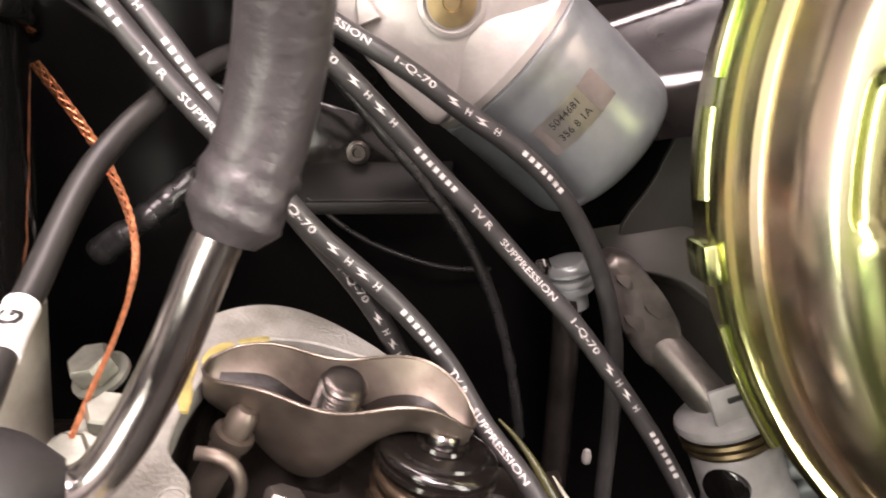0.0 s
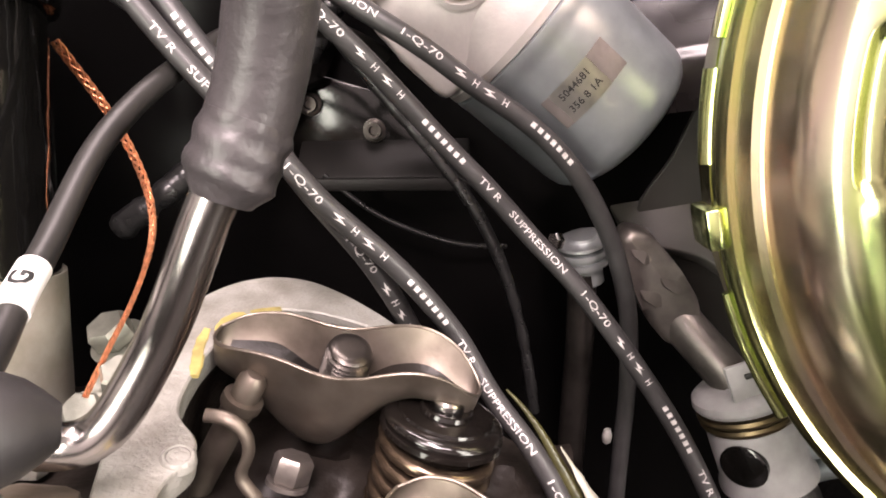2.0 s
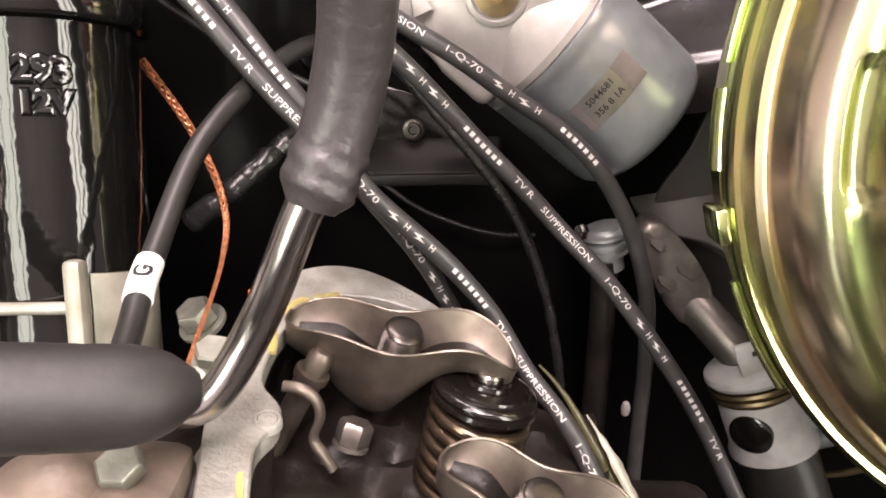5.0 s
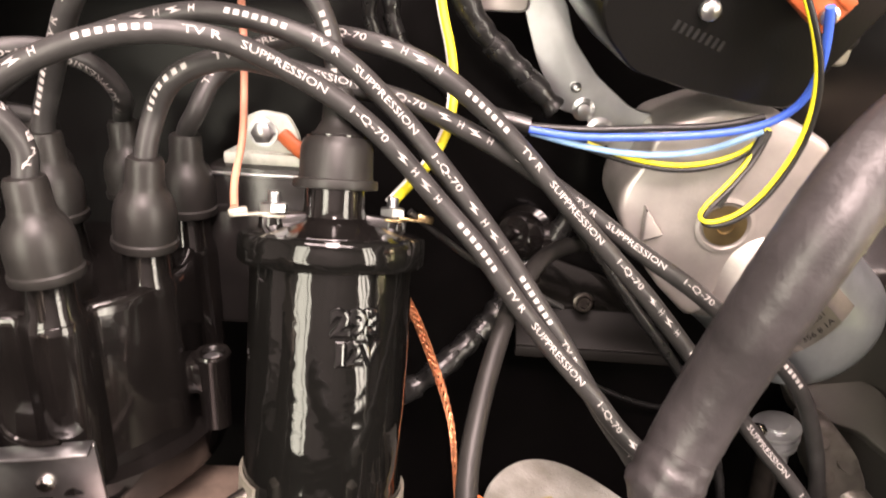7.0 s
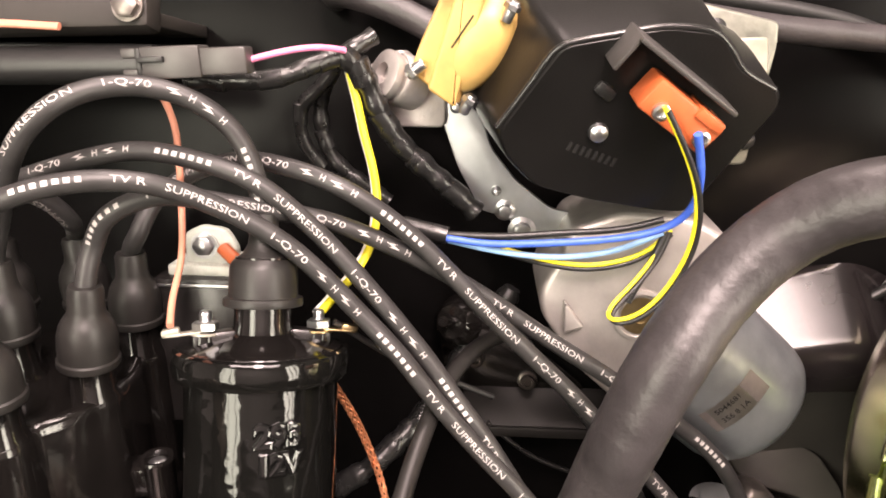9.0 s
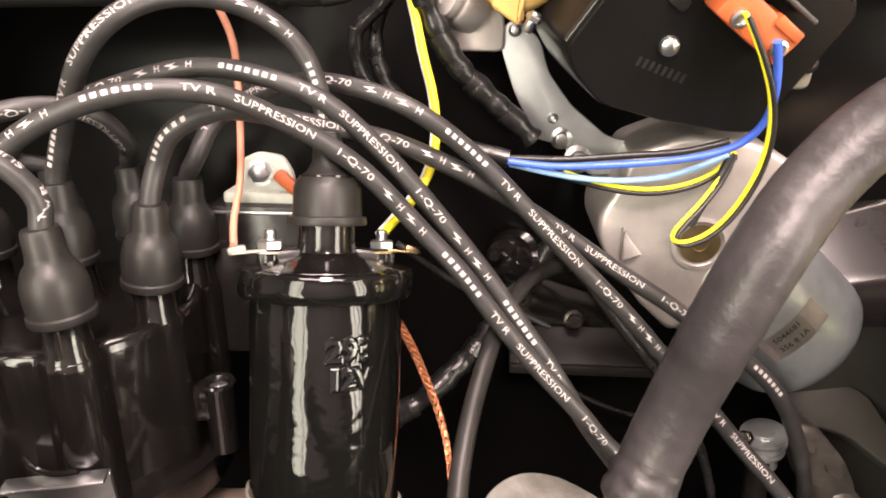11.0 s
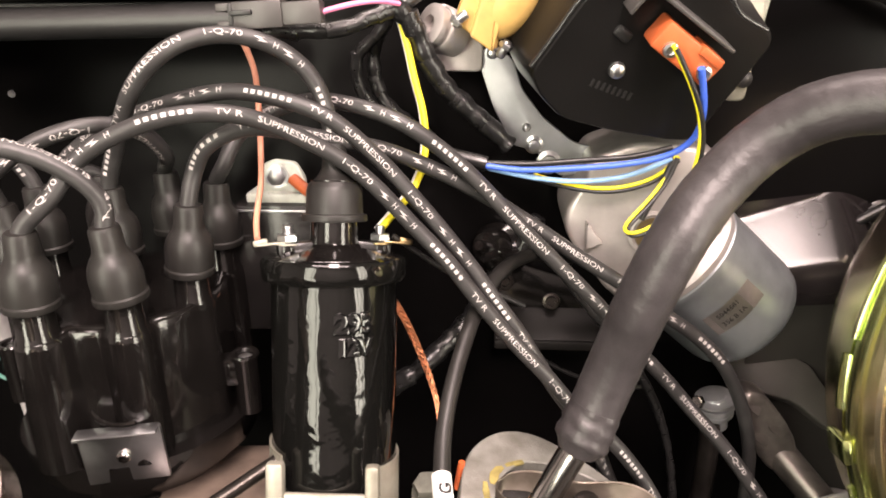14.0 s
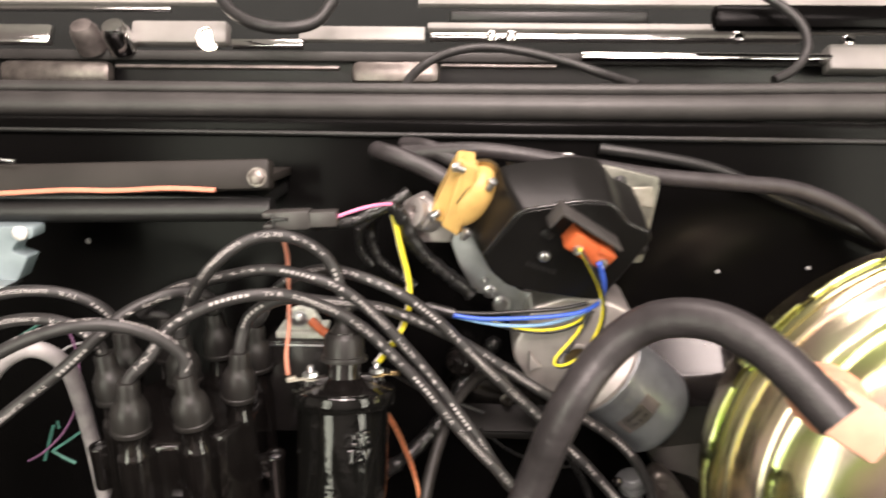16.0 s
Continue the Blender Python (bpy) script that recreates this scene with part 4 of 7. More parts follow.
def washer_pump():
    ob = thing("washer_pump_cover", "black pressed cover of the washer pump on the wiper motor", "pump cover", PUMP)
    out = [(-0.0165, 0.033), (-0.0075, 0.0345), (0.019, 0.039), (0.0386, 0.0366), (0.0483, 0.0232), (0.0642, 0.0152), (0.066, 0.009), (0.056, -0.0095), (0.041, -0.037), (0.029, -0.036), (0.002, -0.0305), (-0.0225, -0.023), (-0.0335, -0.011), (-0.038, 0.0)]
    soft = rounded(out, 0.0045, 5)
    bm = bmesh.new()
    rings = []
    for z, k, up, left in ((0.0, 0.965, 0, 0), (-0.0007, 0.984, 0, 0), (-0.0024, 1.0, 0, 0), (-0.03, 1.01, 0.004, -0.006), (-0.046, 1.01, 0.005, -0.007)):
        rings.append([bm.verts.new((0.012 + (x - 0.012) * k + left * (x < 0), y * k + up * (y > 0.01), z)) for x, y in soft])
    for a, b in zip(rings, rings[1:]):
        for k in range(len(a)):
            q = (k + 1) % len(a)
            bm.faces.new((a[k], a[q], b[q], b[k]))
    bm.faces.new(rings[0])
    bm.faces.new(rings[-1])
    cover = part("cover", bm, MOULDED, ob, "satin black moulded cover", angle=22)
    bm = bmesh.new()
    lathe(bm, [(0.0, 0.003), (0.0019, 0.0028), (0.0034, 0.0018), (0.0038, 0.0), (0.0062, -0.0002), (0.0064, -0.001)], Matrix(), 24)
    part("rivet", bm, ZINC, cover, "bright rivet")
    bm = bmesh.new()
    emboss(bm, bars(8, 0.0013, 0.0036, 0.0014), pose(-0.0012, -0.0092, -0.0001, 0, 0, -22), 0.0003)
    part("moulded_marking", bm, SATIN, cover)
    bm = bmesh.new()
    box(bm, 0.009, 0.0055, 0.004, pose(0.0005, 0.016, -0.0005, 0, 0, -38), 0.0019)
    part("moulded_rib", bm, SATIN, cover)
    bm = bmesh.new()
    tube(bm, [(-0.0372, 0.002, -0.0012), (-0.027, 0.0175, -0.0012), (-0.0175, 0.0315, -0.0012), (-0.012, 0.0335, -0.0012), (0.003, 0.036, -0.0012), (0.019, 0.0383, -0.0012), (0.0355, 0.0362, -0.0012), (0.0425, 0.0305, -0.0012), (0.049, 0.0225, -0.0012), (0.062, 0.0152, -0.0012)], 0.0013, seg=12, step=0.0015)
    part("raised_edge", bm, BEADED, cover)
    # shroud and orange connector
    bm = bmesh.new()
    m = pose(0.0195, 0.0185, 0.006, 0, 0, -36)
    box(bm, 0.046, 0.0018, 0.017, m @ pose(0.0, 0.009, 0.0), 0.0006)
    box(bm, 0.0018, 0.014, 0.014, m @ pose(-0.0222, 0.003, -0.001), 0.0006)
    part("connector_shroud", bm, SHROUD, ob, "thin black shroud over the connector")
    bm = bmesh.new()
    box(bm, 0.032, 0.0125, 0.013, pose(0.0245, 0.0115, 0.0075, 0, 0, -37), 0.0014)
    box(bm, 0.012, 0.004, 0.0135, pose(0.0345, 0.0105, 0.0085, 0, 0, -37), 0.0008)
    conn = part("plug", bm, ORANGE, ob, "orange plastic two-way plug")
    for x, y in ((0.0165, 0.0145), (0.0325, 0.004)):
        bm = bmesh.new()
        lathe(bm, [(0.0032, 0.0), (0.0032, 0.0018), (0.002, 0.0022), (0.0018, 0.0008)], pose(x, y, 0.0138), 18)
        part("ferrule", bm, ZINC, conn)
    return ob


washer_pump()


def washer_valve():
    m = axis_frame((-0.073, 0.245, 1.03), (0, -0.97, -0.242))
    ob = thing("washer_valve", "amber nylon washer valve block held by zinc screws", "valve", m)
    bm = bmesh.new()
    plate(bm, rounded([(-0.0075, 0.0205), (0.004, 0.019), (-0.0045, -0.031), (-0.0105, -0.0285), (-0.0245, -0.018), (-0.0215, -0.01)], 0.002), -0.018, pose(0, 0, 0.002), 0.0012)
    part("valve_block", bm, CREAM, ob)
    bm = bmesh.new()
    plate(bm, rounded([(-0.004, 0.0215), (0.0055, 0.0165), (-0.0065, -0.031), (-0.0175, -0.0235)], 0.0016), -0.014, pose(0, 0, 0.0065), 0.0014)
    band = part("raised_band", bm, CREAM, ob)
    bm = bmesh.new()
    box(bm, 0.0008, 0.0145, 0.0008, pose(-0.004, -0.001, 0.0064, 0, 0, -34), 0.0002)
    part("slot", bm, OLIVE, band)
    bm = bmesh.new()
    lathe(bm, [(0.0, 0.0075), (0.008, 0.0068), (0.0125, 0.0045), (0.0152, 0.0), (0.0158, -0.006), (0.0158, -0.018), (0.0, -0.018)], pose(0.0015, -0.008, 0, 0, 0, 58) @ Matrix.Diagonal((1.35, 0.82, 1, 1)), 40)
    part("valve_dome", bm, CREAM, ob)
    bm = bmesh.new()
    lathe(bm, [(0.0166, -0.012), (0.0178, -0.012), (0.018, -0.0165), (0.0166, -0.0168)], pose(0.0025, -0.0075, 0, 0, 0, 58) @ Matrix.Diagonal((1.33, 0.85, 1, 1)), 40)
    part("metal_rim", bm, BRASS, ob)
    for x, y, a in ((-0.0068, 0.017, 70), (0.0135, 0.0065, -25), (-0.022, -0.0155, 125), (-0.0015, -0.029, -30)):
        bm = bmesh.new()
        lathe(bm, [(0.0, 0.0), (0.0021, 0.0), (0.0023, 0.0006), (0.0023, 0.0075), (0.0019, 0.0082), (0.0, 0.0083)], pose(x, y, 0.0062, 90, 0, a) @ pose(0, 0, -0.004), 16)
        hexnut(bm, 0.0034, 0.0026, pose(x, y, 0.0062, 90, 0, a) @ pose(0, 0, -0.003))
        part("screw", bm, ZINC, ob, "bright zinc screw")
    return ob


washer_valve()


# ---- cowl, seal and windscreen foot ----
def tubed(name, label, category, points, r, mat, seg=16, step=0.004, kind="", group="", piece="sleeve", wobble=0.0, flat=1.0):
    ob = thing(name, label, category, kind=kind, group=group)
    bm = bmesh.new()
    tube(bm, points, r, seg=seg, step=step, wobble=wobble, flat=flat)
    part(piece, bm, mat, ob)
    return ob


CHROME = material("chrome_trim", (0.8, 0.79, 0.78), 0.12, 1.0, vary=0.2, scale=40, bump=0.03)
GLASS = bpy.data.materials.new("windscreen_glass")
GLASS.use_nodes = True
GLASS.node_tree.nodes["Principled BSDF"].inputs["Base Color"].default_value = (0.02, 0.022, 0.022, 1)
GLASS.node_tree.nodes["Principled BSDF"].inputs["Roughness"].default_value = 0.04
PALE = material("pale_cowl_paint", (0.34, 0.325, 0.31), 0.35, vary=0.25, scale=14, bump=0.05)


def cowl():
    slab("cowl_edge", (1.5, 0.03, 0.012), (-0.145, 0.331, 1.1 - 0.0405), FIREWALL, "black painted folded cowl edge", "cowl", bevel=0.003)
    slab("cowl_panel", (1.5, 0.28, 0.008), (-0.145, 0.492, 1.064), FIREWALL, "black painted cowl panel", "cowl", turn=(1, 0, 0), bevel=0.002)
    slab("cowl_rear", (1.5, 0.012, 0.05), (-0.145, 0.636, 1.083), SATIN, "black recessed rear cowl upstand", "cowl", bevel=0.003)
    slab("window_1", (1.5, 0.006, 0.7), (-0.145, 0.97, 1.3), GLASS, "dark windscreen glass above the cowl", "windscreen", turn=(-52, 0, 0))
    ob = thing("hood_seal", "dull black rubber bulb seal along the cowl", "seal", kind="structure")
    for nm, y, z, r, sway in (("bulb", 0.343, 1.0735, 0.0098, 0.03), ("upper_lip", 0.349, 1.0865, 0.0046, 0.05)):
        bm = bmesh.new()
        tube(bm, [(-0.9, y + 0.002, z - 0.002), (-0.5, y + 0.001, z - 0.0005), (-0.1, y, z), (0.1, y, z + 0.0012), (0.2, y, z + 0.003), (0.6, y + 0.002, z + 0.005)], r, seg=24, step=0.008, wobble=sway)
        part(nm, bm, SEAL, ob)
    bm = bmesh.new()
    tube(bm, [(-0.9, 0.318, 1.0575), (-0.3, 0.3175, 1.0565), (-0.1, 0.317, 1.0555), (0.2, 0.317, 1.0545), (0.6, 0.317, 1.053)], 0.0022, seg=10, step=0.01, wobble=0.1)
    part("pinch_weld_edge", bm, SATIN, ob)

    def bar(name, label, category, span, y, depth, mat, tilt=0, bevel=0.0015):
        """A strip across the car from (left, right, bottom, top)."""
        x0, x1, z0, z1 = span
        ob = thing(name, label, category)
        bm = bmesh.new()
        box(bm, x1 - x0, depth, z1 - z0, pose((x0 + x1) / 2, y + depth / 2, (z0 + z1) / 2, tilt, 0, 0), bevel)
        part("strip", bm, mat, ob)
        return ob

    bar("cowl_ledge", "dull grey ledge at the back of the cowl", "ledge", (-0.741, 0.054, 1.1035, 1.1143), 0.61, 0.03, SEAL, 0, 0.0015)
    bar("cowl_ledge", "dark grey ledge under the chrome strip", "ledge", (0.046, 0.329, 1.1025, 1.1061), 0.61, 0.03, SEAL, 0, 0.0015)
    bar("windscreen_trim", "bright chrome strip along the cowl", "trim", (0.050, 0.320, 1.1062, 1.1139), 0.6, 0.012, CHROME, -30, 0.0015)
    bar("cowl_bracket", "grey metal bracket in the dark recess", "bracket", (-0.607, -0.479, 1.0746, 1.1018), 0.6, 0.02, OLDALLOY, -10, 0.008)
    bar("cowl_bracket", "grey bracket standing in the dark recess", "bracket", (-0.202, -0.105, 1.0783, 1.1038), 0.58, 0.02, OLDALLOY, -20, 0.008)
    bar("cowl_vent", "slim bright lip of a black vent", "vent", (-0.463, -0.215, 1.0945, 1.0981), 0.585, 0.006, DULL, -30, 0.001)
    bar("cowl_vent", "slim bright lip of a black vent", "vent", (-0.104, 0.021, 1.0981, 1.1010), 0.585, 0.006, DULL, -30, 0.001)
    bar("cowl_flange", "white painted flange at the windscreen corner", "flange", (0.317, 0.487, 1.0949, 1.1242), 0.6, 0.02, PALE, -25, 0.003)
    bar("windscreen_trim", "broad white painted strip by the wiper arm", "trim", (-0.268, -0.124, 1.1247, 1.1413), 0.63, 0.01, PALE, -25, 0.0015)
    bar("windscreen_trim", "broad bright strip below the glass", "trim", (-0.121, 0.407, 1.1373, 1.1452), 0.63, 0.01, PALE, -35, 0.0015)
    bar("windscreen_trim", "second bright strip below the glass", "trim", (-0.118, 0.296, 1.1272, 1.1345), 0.626, 0.01, CHROME, -35, 0.0015)
    bar("windscreen_trim", "bright strip at the foot of the glass", "trim", (-0.135, 0.558, 1.1665, 1.1809), 0.68, 0.01, PALE, -30, 0.0015)
    bar("windscreen_wiper", "long black wiper blade on the bright strip", "wiper", (-0.097, 0.134, 1.1462, 1.1612), 0.66, 0.012, SATIN, 0, 0.004)
    bar("windscreen_wiper", "broad black wiper arm by the windscreen", "wiper", (0.182, 0.486, 1.1371, 1.1648), 0.58, 0.02, FIREWALL, -20, 0.008)
    bar("windscreen_trim", "ribbed pale strip at the foot of the glass", "trim", (-0.785, -0.366, 1.1669, 1.1760), 0.68, 0.01, PALE, -30, 0.0015)
    bar("windscreen_trim", "ribbed pale strip at the foot of the glass", "trim", (-0.779, -0.431, 1.1591, 1.1636), 0.67, 0.008, CHROME, -30, 0.0015)
    bar("windscreen_trim", "bright chrome strip end by the wiper pivot", "trim", (-0.746, -0.552, 1.1184, 1.1419), 0.62, 0.012, CHROME, -25, 0.004)
    # added pale box whose colour stands for light glare
    bar("glare_block", "pale box added for light glare beside the wiper pivots", "wiper", (-0.459, -0.348, 1.1188, 1.1457), 0.62, 0.02, PALE, -20, 0.005)
    bar("windscreen_trim", "short bright strip on the dark ledge", "trim", (-0.343, -0.261, 1.1170, 1.1256), 0.615, 0.01, CHROME, -30, 0.0015)
    ob = thing("wiper_pivot", "round metal wiper pivot on the ledge", "wiper")
    bm = bmesh.new()
    lathe(bm, [(0.0, 0.014), (0.011, 0.012), (0.015, 0.004), (0.016, -0.02), (0.0, -0.02)], pose(-0.500, 0.600, 1.1312, 40, 0, 0), 28)
    part("cap", bm, DULL, ob)
    ob = thing("wiper_pivot", "round metal wiper pivot on the ledge", "wiper")
    bm = bmesh.new()
    lathe(bm, [(0.0, 0.014), (0.011, 0.012), (0.015, 0.004), (0.016, -0.02), (0.0, -0.02)], pose(-0.465, 0.600, 1.1314, 40, 0, 0), 28)
    part("cap", bm, CHROME, ob)
    ob = thing("trim_clip", "small bright clip on the windscreen strip", "clip", group="trim clips")
    bm = bmesh.new()
    box(bm, 0.012, 0.012, 0.013, pose(-0.048, 0.615, 1.1309, -20, 0, 0), 0.004)
    part("clip", bm, CHROME, ob)
    ob = thing("trim_clip", "small bright clip on the windscreen strip", "clip", group="trim clips")
    bm = bmesh.new()
    box(bm, 0.012, 0.012, 0.013, pose(-0.027, 0.615, 1.1310, -20, 0, 0), 0.004)
    part("clip", bm, CHROME, ob)
    ob = thing("trim_clip", "small bright clip on the windscreen strip", "clip", group="trim clips")
    bm = bmesh.new()
    box(bm, 0.012, 0.012, 0.013, pose(0.221, 0.615, 1.1326, -20, 0, 0), 0.004)
    part("clip", bm, CHROME, ob)
    ob = thing("trim_clip", "small bright clip on the windscreen strip", "clip", group="trim clips")
    bm = bmesh.new()
    box(bm, 0.012, 0.012, 0.013, pose(0.340, 0.615, 1.1287, -20, 0, 0), 0.004)
    part("clip", bm, CHROME, ob)
    tubed("washer_hose", "thin black washer hose looping over the cowl", "hose", [(-0.1321, 0.45, 1.0826), (-0.124, 0.48, 1.0958), (-0.1009, 0.5, 1.1112), (-0.063, 0.51, 1.1189), (-0.0192, 0.51, 1.115), (0.0235, 0.5, 1.1049), (0.0545, 0.49, 1.0949), (0.0799, 0.46, 1.086)], 0.0042, RUBBER)
    tubed("washer_hose", "thin black washer hose curling down by the windscreen", "hose", [(0.2184, 0.57, 1.1761), (0.2417, 0.56, 1.1609), (0.2594, 0.55, 1.1427), (0.2635, 0.54, 1.1209), (0.2507, 0.53, 1.102), (0.226, 0.52, 1.0901)], 0.0048, RUBBER)
    tubed("washer_hose", "black hose sagging along the windscreen foot", "hose", [(-0.3476, 0.6, 1.176), (-0.3271, 0.58, 1.1547), (-0.3007, 0.57, 1.1418), (-0.2648, 0.57, 1.1375), (-0.2367, 0.58, 1.1449), (-0.2196, 0.59, 1.1673)], 0.0068, RUBBER)


cowl()


def chrome_glint():
    """A glowing cap added for a glint on the chrome at the windscreen foot."""
    ob = thing("chrome_glint", "small glowing cap added for a glint on the cowl chrome", "lamp")
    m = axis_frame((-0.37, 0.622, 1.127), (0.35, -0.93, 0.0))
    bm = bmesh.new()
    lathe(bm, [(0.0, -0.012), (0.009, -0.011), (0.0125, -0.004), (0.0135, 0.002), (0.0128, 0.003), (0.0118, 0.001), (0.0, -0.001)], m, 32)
    part("glint_bowl", bm, CHROME, ob, "bright bowl round the added glint")
    glow = bpy.data.materials.new("glint_glow")
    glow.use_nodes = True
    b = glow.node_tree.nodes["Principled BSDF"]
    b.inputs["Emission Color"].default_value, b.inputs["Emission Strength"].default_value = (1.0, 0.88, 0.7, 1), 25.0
    # the emissive cap imitates the glint; no lamp stands here
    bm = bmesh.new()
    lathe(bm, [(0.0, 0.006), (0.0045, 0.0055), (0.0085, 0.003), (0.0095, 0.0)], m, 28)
    part("bulb", bm, glow, ob, "glowing cap that imitates a glint")
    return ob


chrome_glint()


# ---- things along the firewall ----
def heater_duct():
    ob = thing("heater_duct", "long satin black duct box along the firewall", "duct")
    bm = bmesh.new()
    box(bm, 0.3, 0.014, 0.02, pose(-0.351, 0.2545, 1.031, -14, 0, 0) @ pose(0, 0, 0, 0, -2.0, 0), 0.003)
    box(bm, 0.296, 0.066, 0.006, pose(-0.353, 0.287, 1.03, -4, 0, 0), 0.001)
    part("upper_cover", bm, GREYED, ob, "black sheet cover with folded edge")
    bm = bmesh.new()
    box(bm, 0.292, 0.066, 0.01, pose(-0.3535, 0.287, 1.0165), 0.003)
    tube(bm, [(-0.5, 0.2525, 1.0085), (-0.35, 0.2525, 1.0105), (-0.2015, 0.2525, 1.0135)], 0.0078, seg=24, step=0.01)
    part("lower_tube", bm, SATIN, ob, "rounded black lower edge")
    bm = bmesh.new()
    m = pose(-0.2085, 0.2478, 1.0355, 76, 0, 0)
    lathe(bm, [(0.0, 0.0), (0.0062, 0.0), (0.0062, 0.001), (0.0, 0.001)], m, 28)
    hexnut(bm, 0.0052, 0.0035, m @ pose(0, 0, 0.0008))
    part("bolt", bm, OLDALLOY, ob, "dull hexagon bolt and washer")
    bm = bmesh.new()
    tube(bm, [(-0.41, 0.2435, 1.043), (-0.4, 0.2425, 1.0455), (-0.37, 0.242, 1.0455), (-0.362, 0.2425, 1.0445)], 0.0012, seg=8)
    part("wire_clip", bm, ZINC, ob)
    return ob


heater_duct()
tubed("wire", "peach wire lying in the duct's groove", "wire", [(-0.38, 0.2445, 1.023), (-0.36, 0.2435, 1.0245), (-0.33, 0.243, 1.0265), (-0.3, 0.243, 1.0265), (-0.265, 0.243, 1.0285), (-0.235, 0.244, 1.0275)], 0.0018, SALMON, flat=0.7)


def wire_connector():
    ob = thing("wire_connector", "grey-black two-part electrical connector", "connector")
    m = pose(-0.1725, 0.2205, 1.0155, 0, -3, 0)
    bm = bmesh.new()
    box(bm, 0.0215, 0.011, 0.0112, m @ pose(-0.007, 0, 0.0), 0.0008)
    box(bm, 0.008, 0.011, 0.0034, m @ pose(-0.0205, 0, -0.0036), 0.0006)
    box(bm, 0.008, 0.011, 0.0034, m @ pose(-0.0205, 0, 0.0036), 0.0006)
    body = part("housing", bm, SHROUD, ob)
    bm = bmesh.new()
    box(bm, 0.0092, 0.003, 0.0022, m @ pose(-0.0135, -0.0055, 0.0012), 0.0005)
    box(bm, 0.002, 0.003, 0.0105, m @ pose(-0.0182, -0.0045, 0), 0.0005)
    part("latch", bm, SATIN, body)
    bm = bmesh.new()
    box(bm, 0.0165, 0.0096, 0.0094, m @ pose(0.0118, 0, -0.0002), 0.0008)
    part("plug_half", bm, SHROUD, ob)
    return ob


wire_connector()
tubed("wire", "bright pink wire leaving the grey connector", "wire", [(-0.1535, 0.2225, 1.0162), (-0.1443, 0.2272, 1.019), (-0.1366, 0.2318, 1.0206), (-0.1292, 0.2369, 1.0213), (-0.1225, 0.2435, 1.02)], 0.0012, PINK)


def loom(points, label, r=0.005, folds=0.12):
    ob = thing("wiring_loom", label, "wiring loom", group="wiring looms")
    bm = bmesh.new()
    line = tube(bm, points, r, seg=18, step=0.0022, radius=lambda s: r * (1 + folds * math.sin(s * 2 * math.pi / 0.011) * 0.5 + folds * 0.7 * noise.noise(Vector((s * 140, r * 900, 0)))))
    part("tape_sleeve", bm, TAPE, ob)
    for i in range(5, len(line) - 6, 10):
        bm = bmesh.new()
        d = (line[i + 1] - line[i]).normalized()
        m = axis_frame(line[i], d + Vector((0.2 * math.sin(i), 0.0, 0.25 * math.cos(2 * i))), d.orthogonal())
        h = 0.0045 + 0.0012 * math.sin(i * 1.7)
        lathe(bm, [(r * 0.85, -h), (r * 1.03, -h * 0.93), (r * 1.06, 0.0), (r * 1.04, h * 0.9), (r * 0.85, h)], m, 20)
        part("tape_wrap", bm, TAPE, ob)
    return ob


loom([(-0.183, 0.236, 1.0085), (-0.165, 0.2355, 1.0085), (-0.147, 0.237, 1.0095), (-0.135, 0.243, 1.0145), (-0.124, 0.2495, 1.0185), (-0.113, 0.256, 1.026)], "glossy black taped wiring loom beside the connector", 0.0036)
loom([(-0.125, 0.249, 1.0195), (-0.1165, 0.2525, 1.01), (-0.112, 0.2555, 0.998), (-0.104, 0.2595, 0.984), (-0.092, 0.262, 0.972), (-0.08, 0.264, 0.9615), (-0.07, 0.266, 0.952)], "wrinkled black taped loom slanting down the firewall", 0.0048, 0.2)
loom([(-0.133, 0.27, 1.012), (-0.139, 0.274, 1.001), (-0.1395, 0.276, 0.987), (-0.136, 0.2775, 0.974), (-0.126, 0.279, 0.964), (-0.11, 0.28, 0.953)], "black taped loom hanging behind the cables", 0.0034, 0.2)
loom([(-0.128, 0.262, 1.0175), (-0.1345, 0.266, 1.008), (-0.147, 0.27, 0.996), (-0.1475, 0.273, 0.981), (-0.14, 0.276, 0.969)], "slim black loom beside the taped one", 0.003, 0.1)
loom([(-0.134, 0.2516, 0.8169), (-0.115, 0.2546, 0.8303), (-0.0989, 0.2654, 0.8431), (-0.086, 0.28, 0.8535), (-0.0756, 0.297, 0.867), (-0.06, 0.3, 0.885), (-0.05, 0.3, 0.905)], "shiny black taped wire twisting behind the leads", 0.0052, 0.25)
tubed("heater_hose", "black rubber hose bending behind the washer valve", "hose", [(-0.075, 0.287, 1.02), (-0.095, 0.29, 1.032), (-0.125, 0.295, 1.044), (-0.14, 0.305, 1.046), (-0.138, 0.314, 1.0445)], 0.0066, HOSE, seg=24)
tubed("heater_hose", "black rubber hose bending behind the washer valve", "hose", [(-0.07, 0.288, 1.034), (-0.085, 0.292, 1.043), (-0.105, 0.3, 1.0495), (-0.12, 0.312, 1.049)], 0.006, HOSE, seg=24)
tubed("vacuum_line", "long black rubber hose slung below the cowl", "hose", [(-0.12, 0.3, 1.045), (-0.0625, 0.2895, 1.0485), (-0.0016, 0.2885, 1.0405), (0.0589, 0.2895, 1.032), (0.1168, 0.2925, 1.0275), (0.15, 0.293, 1.0245), (0.185, 0.291, 1.012), (0.2159, 0.288, 0.9925), (0.25, 0.285, 0.96)], 0.0058, HOSE, seg=24)
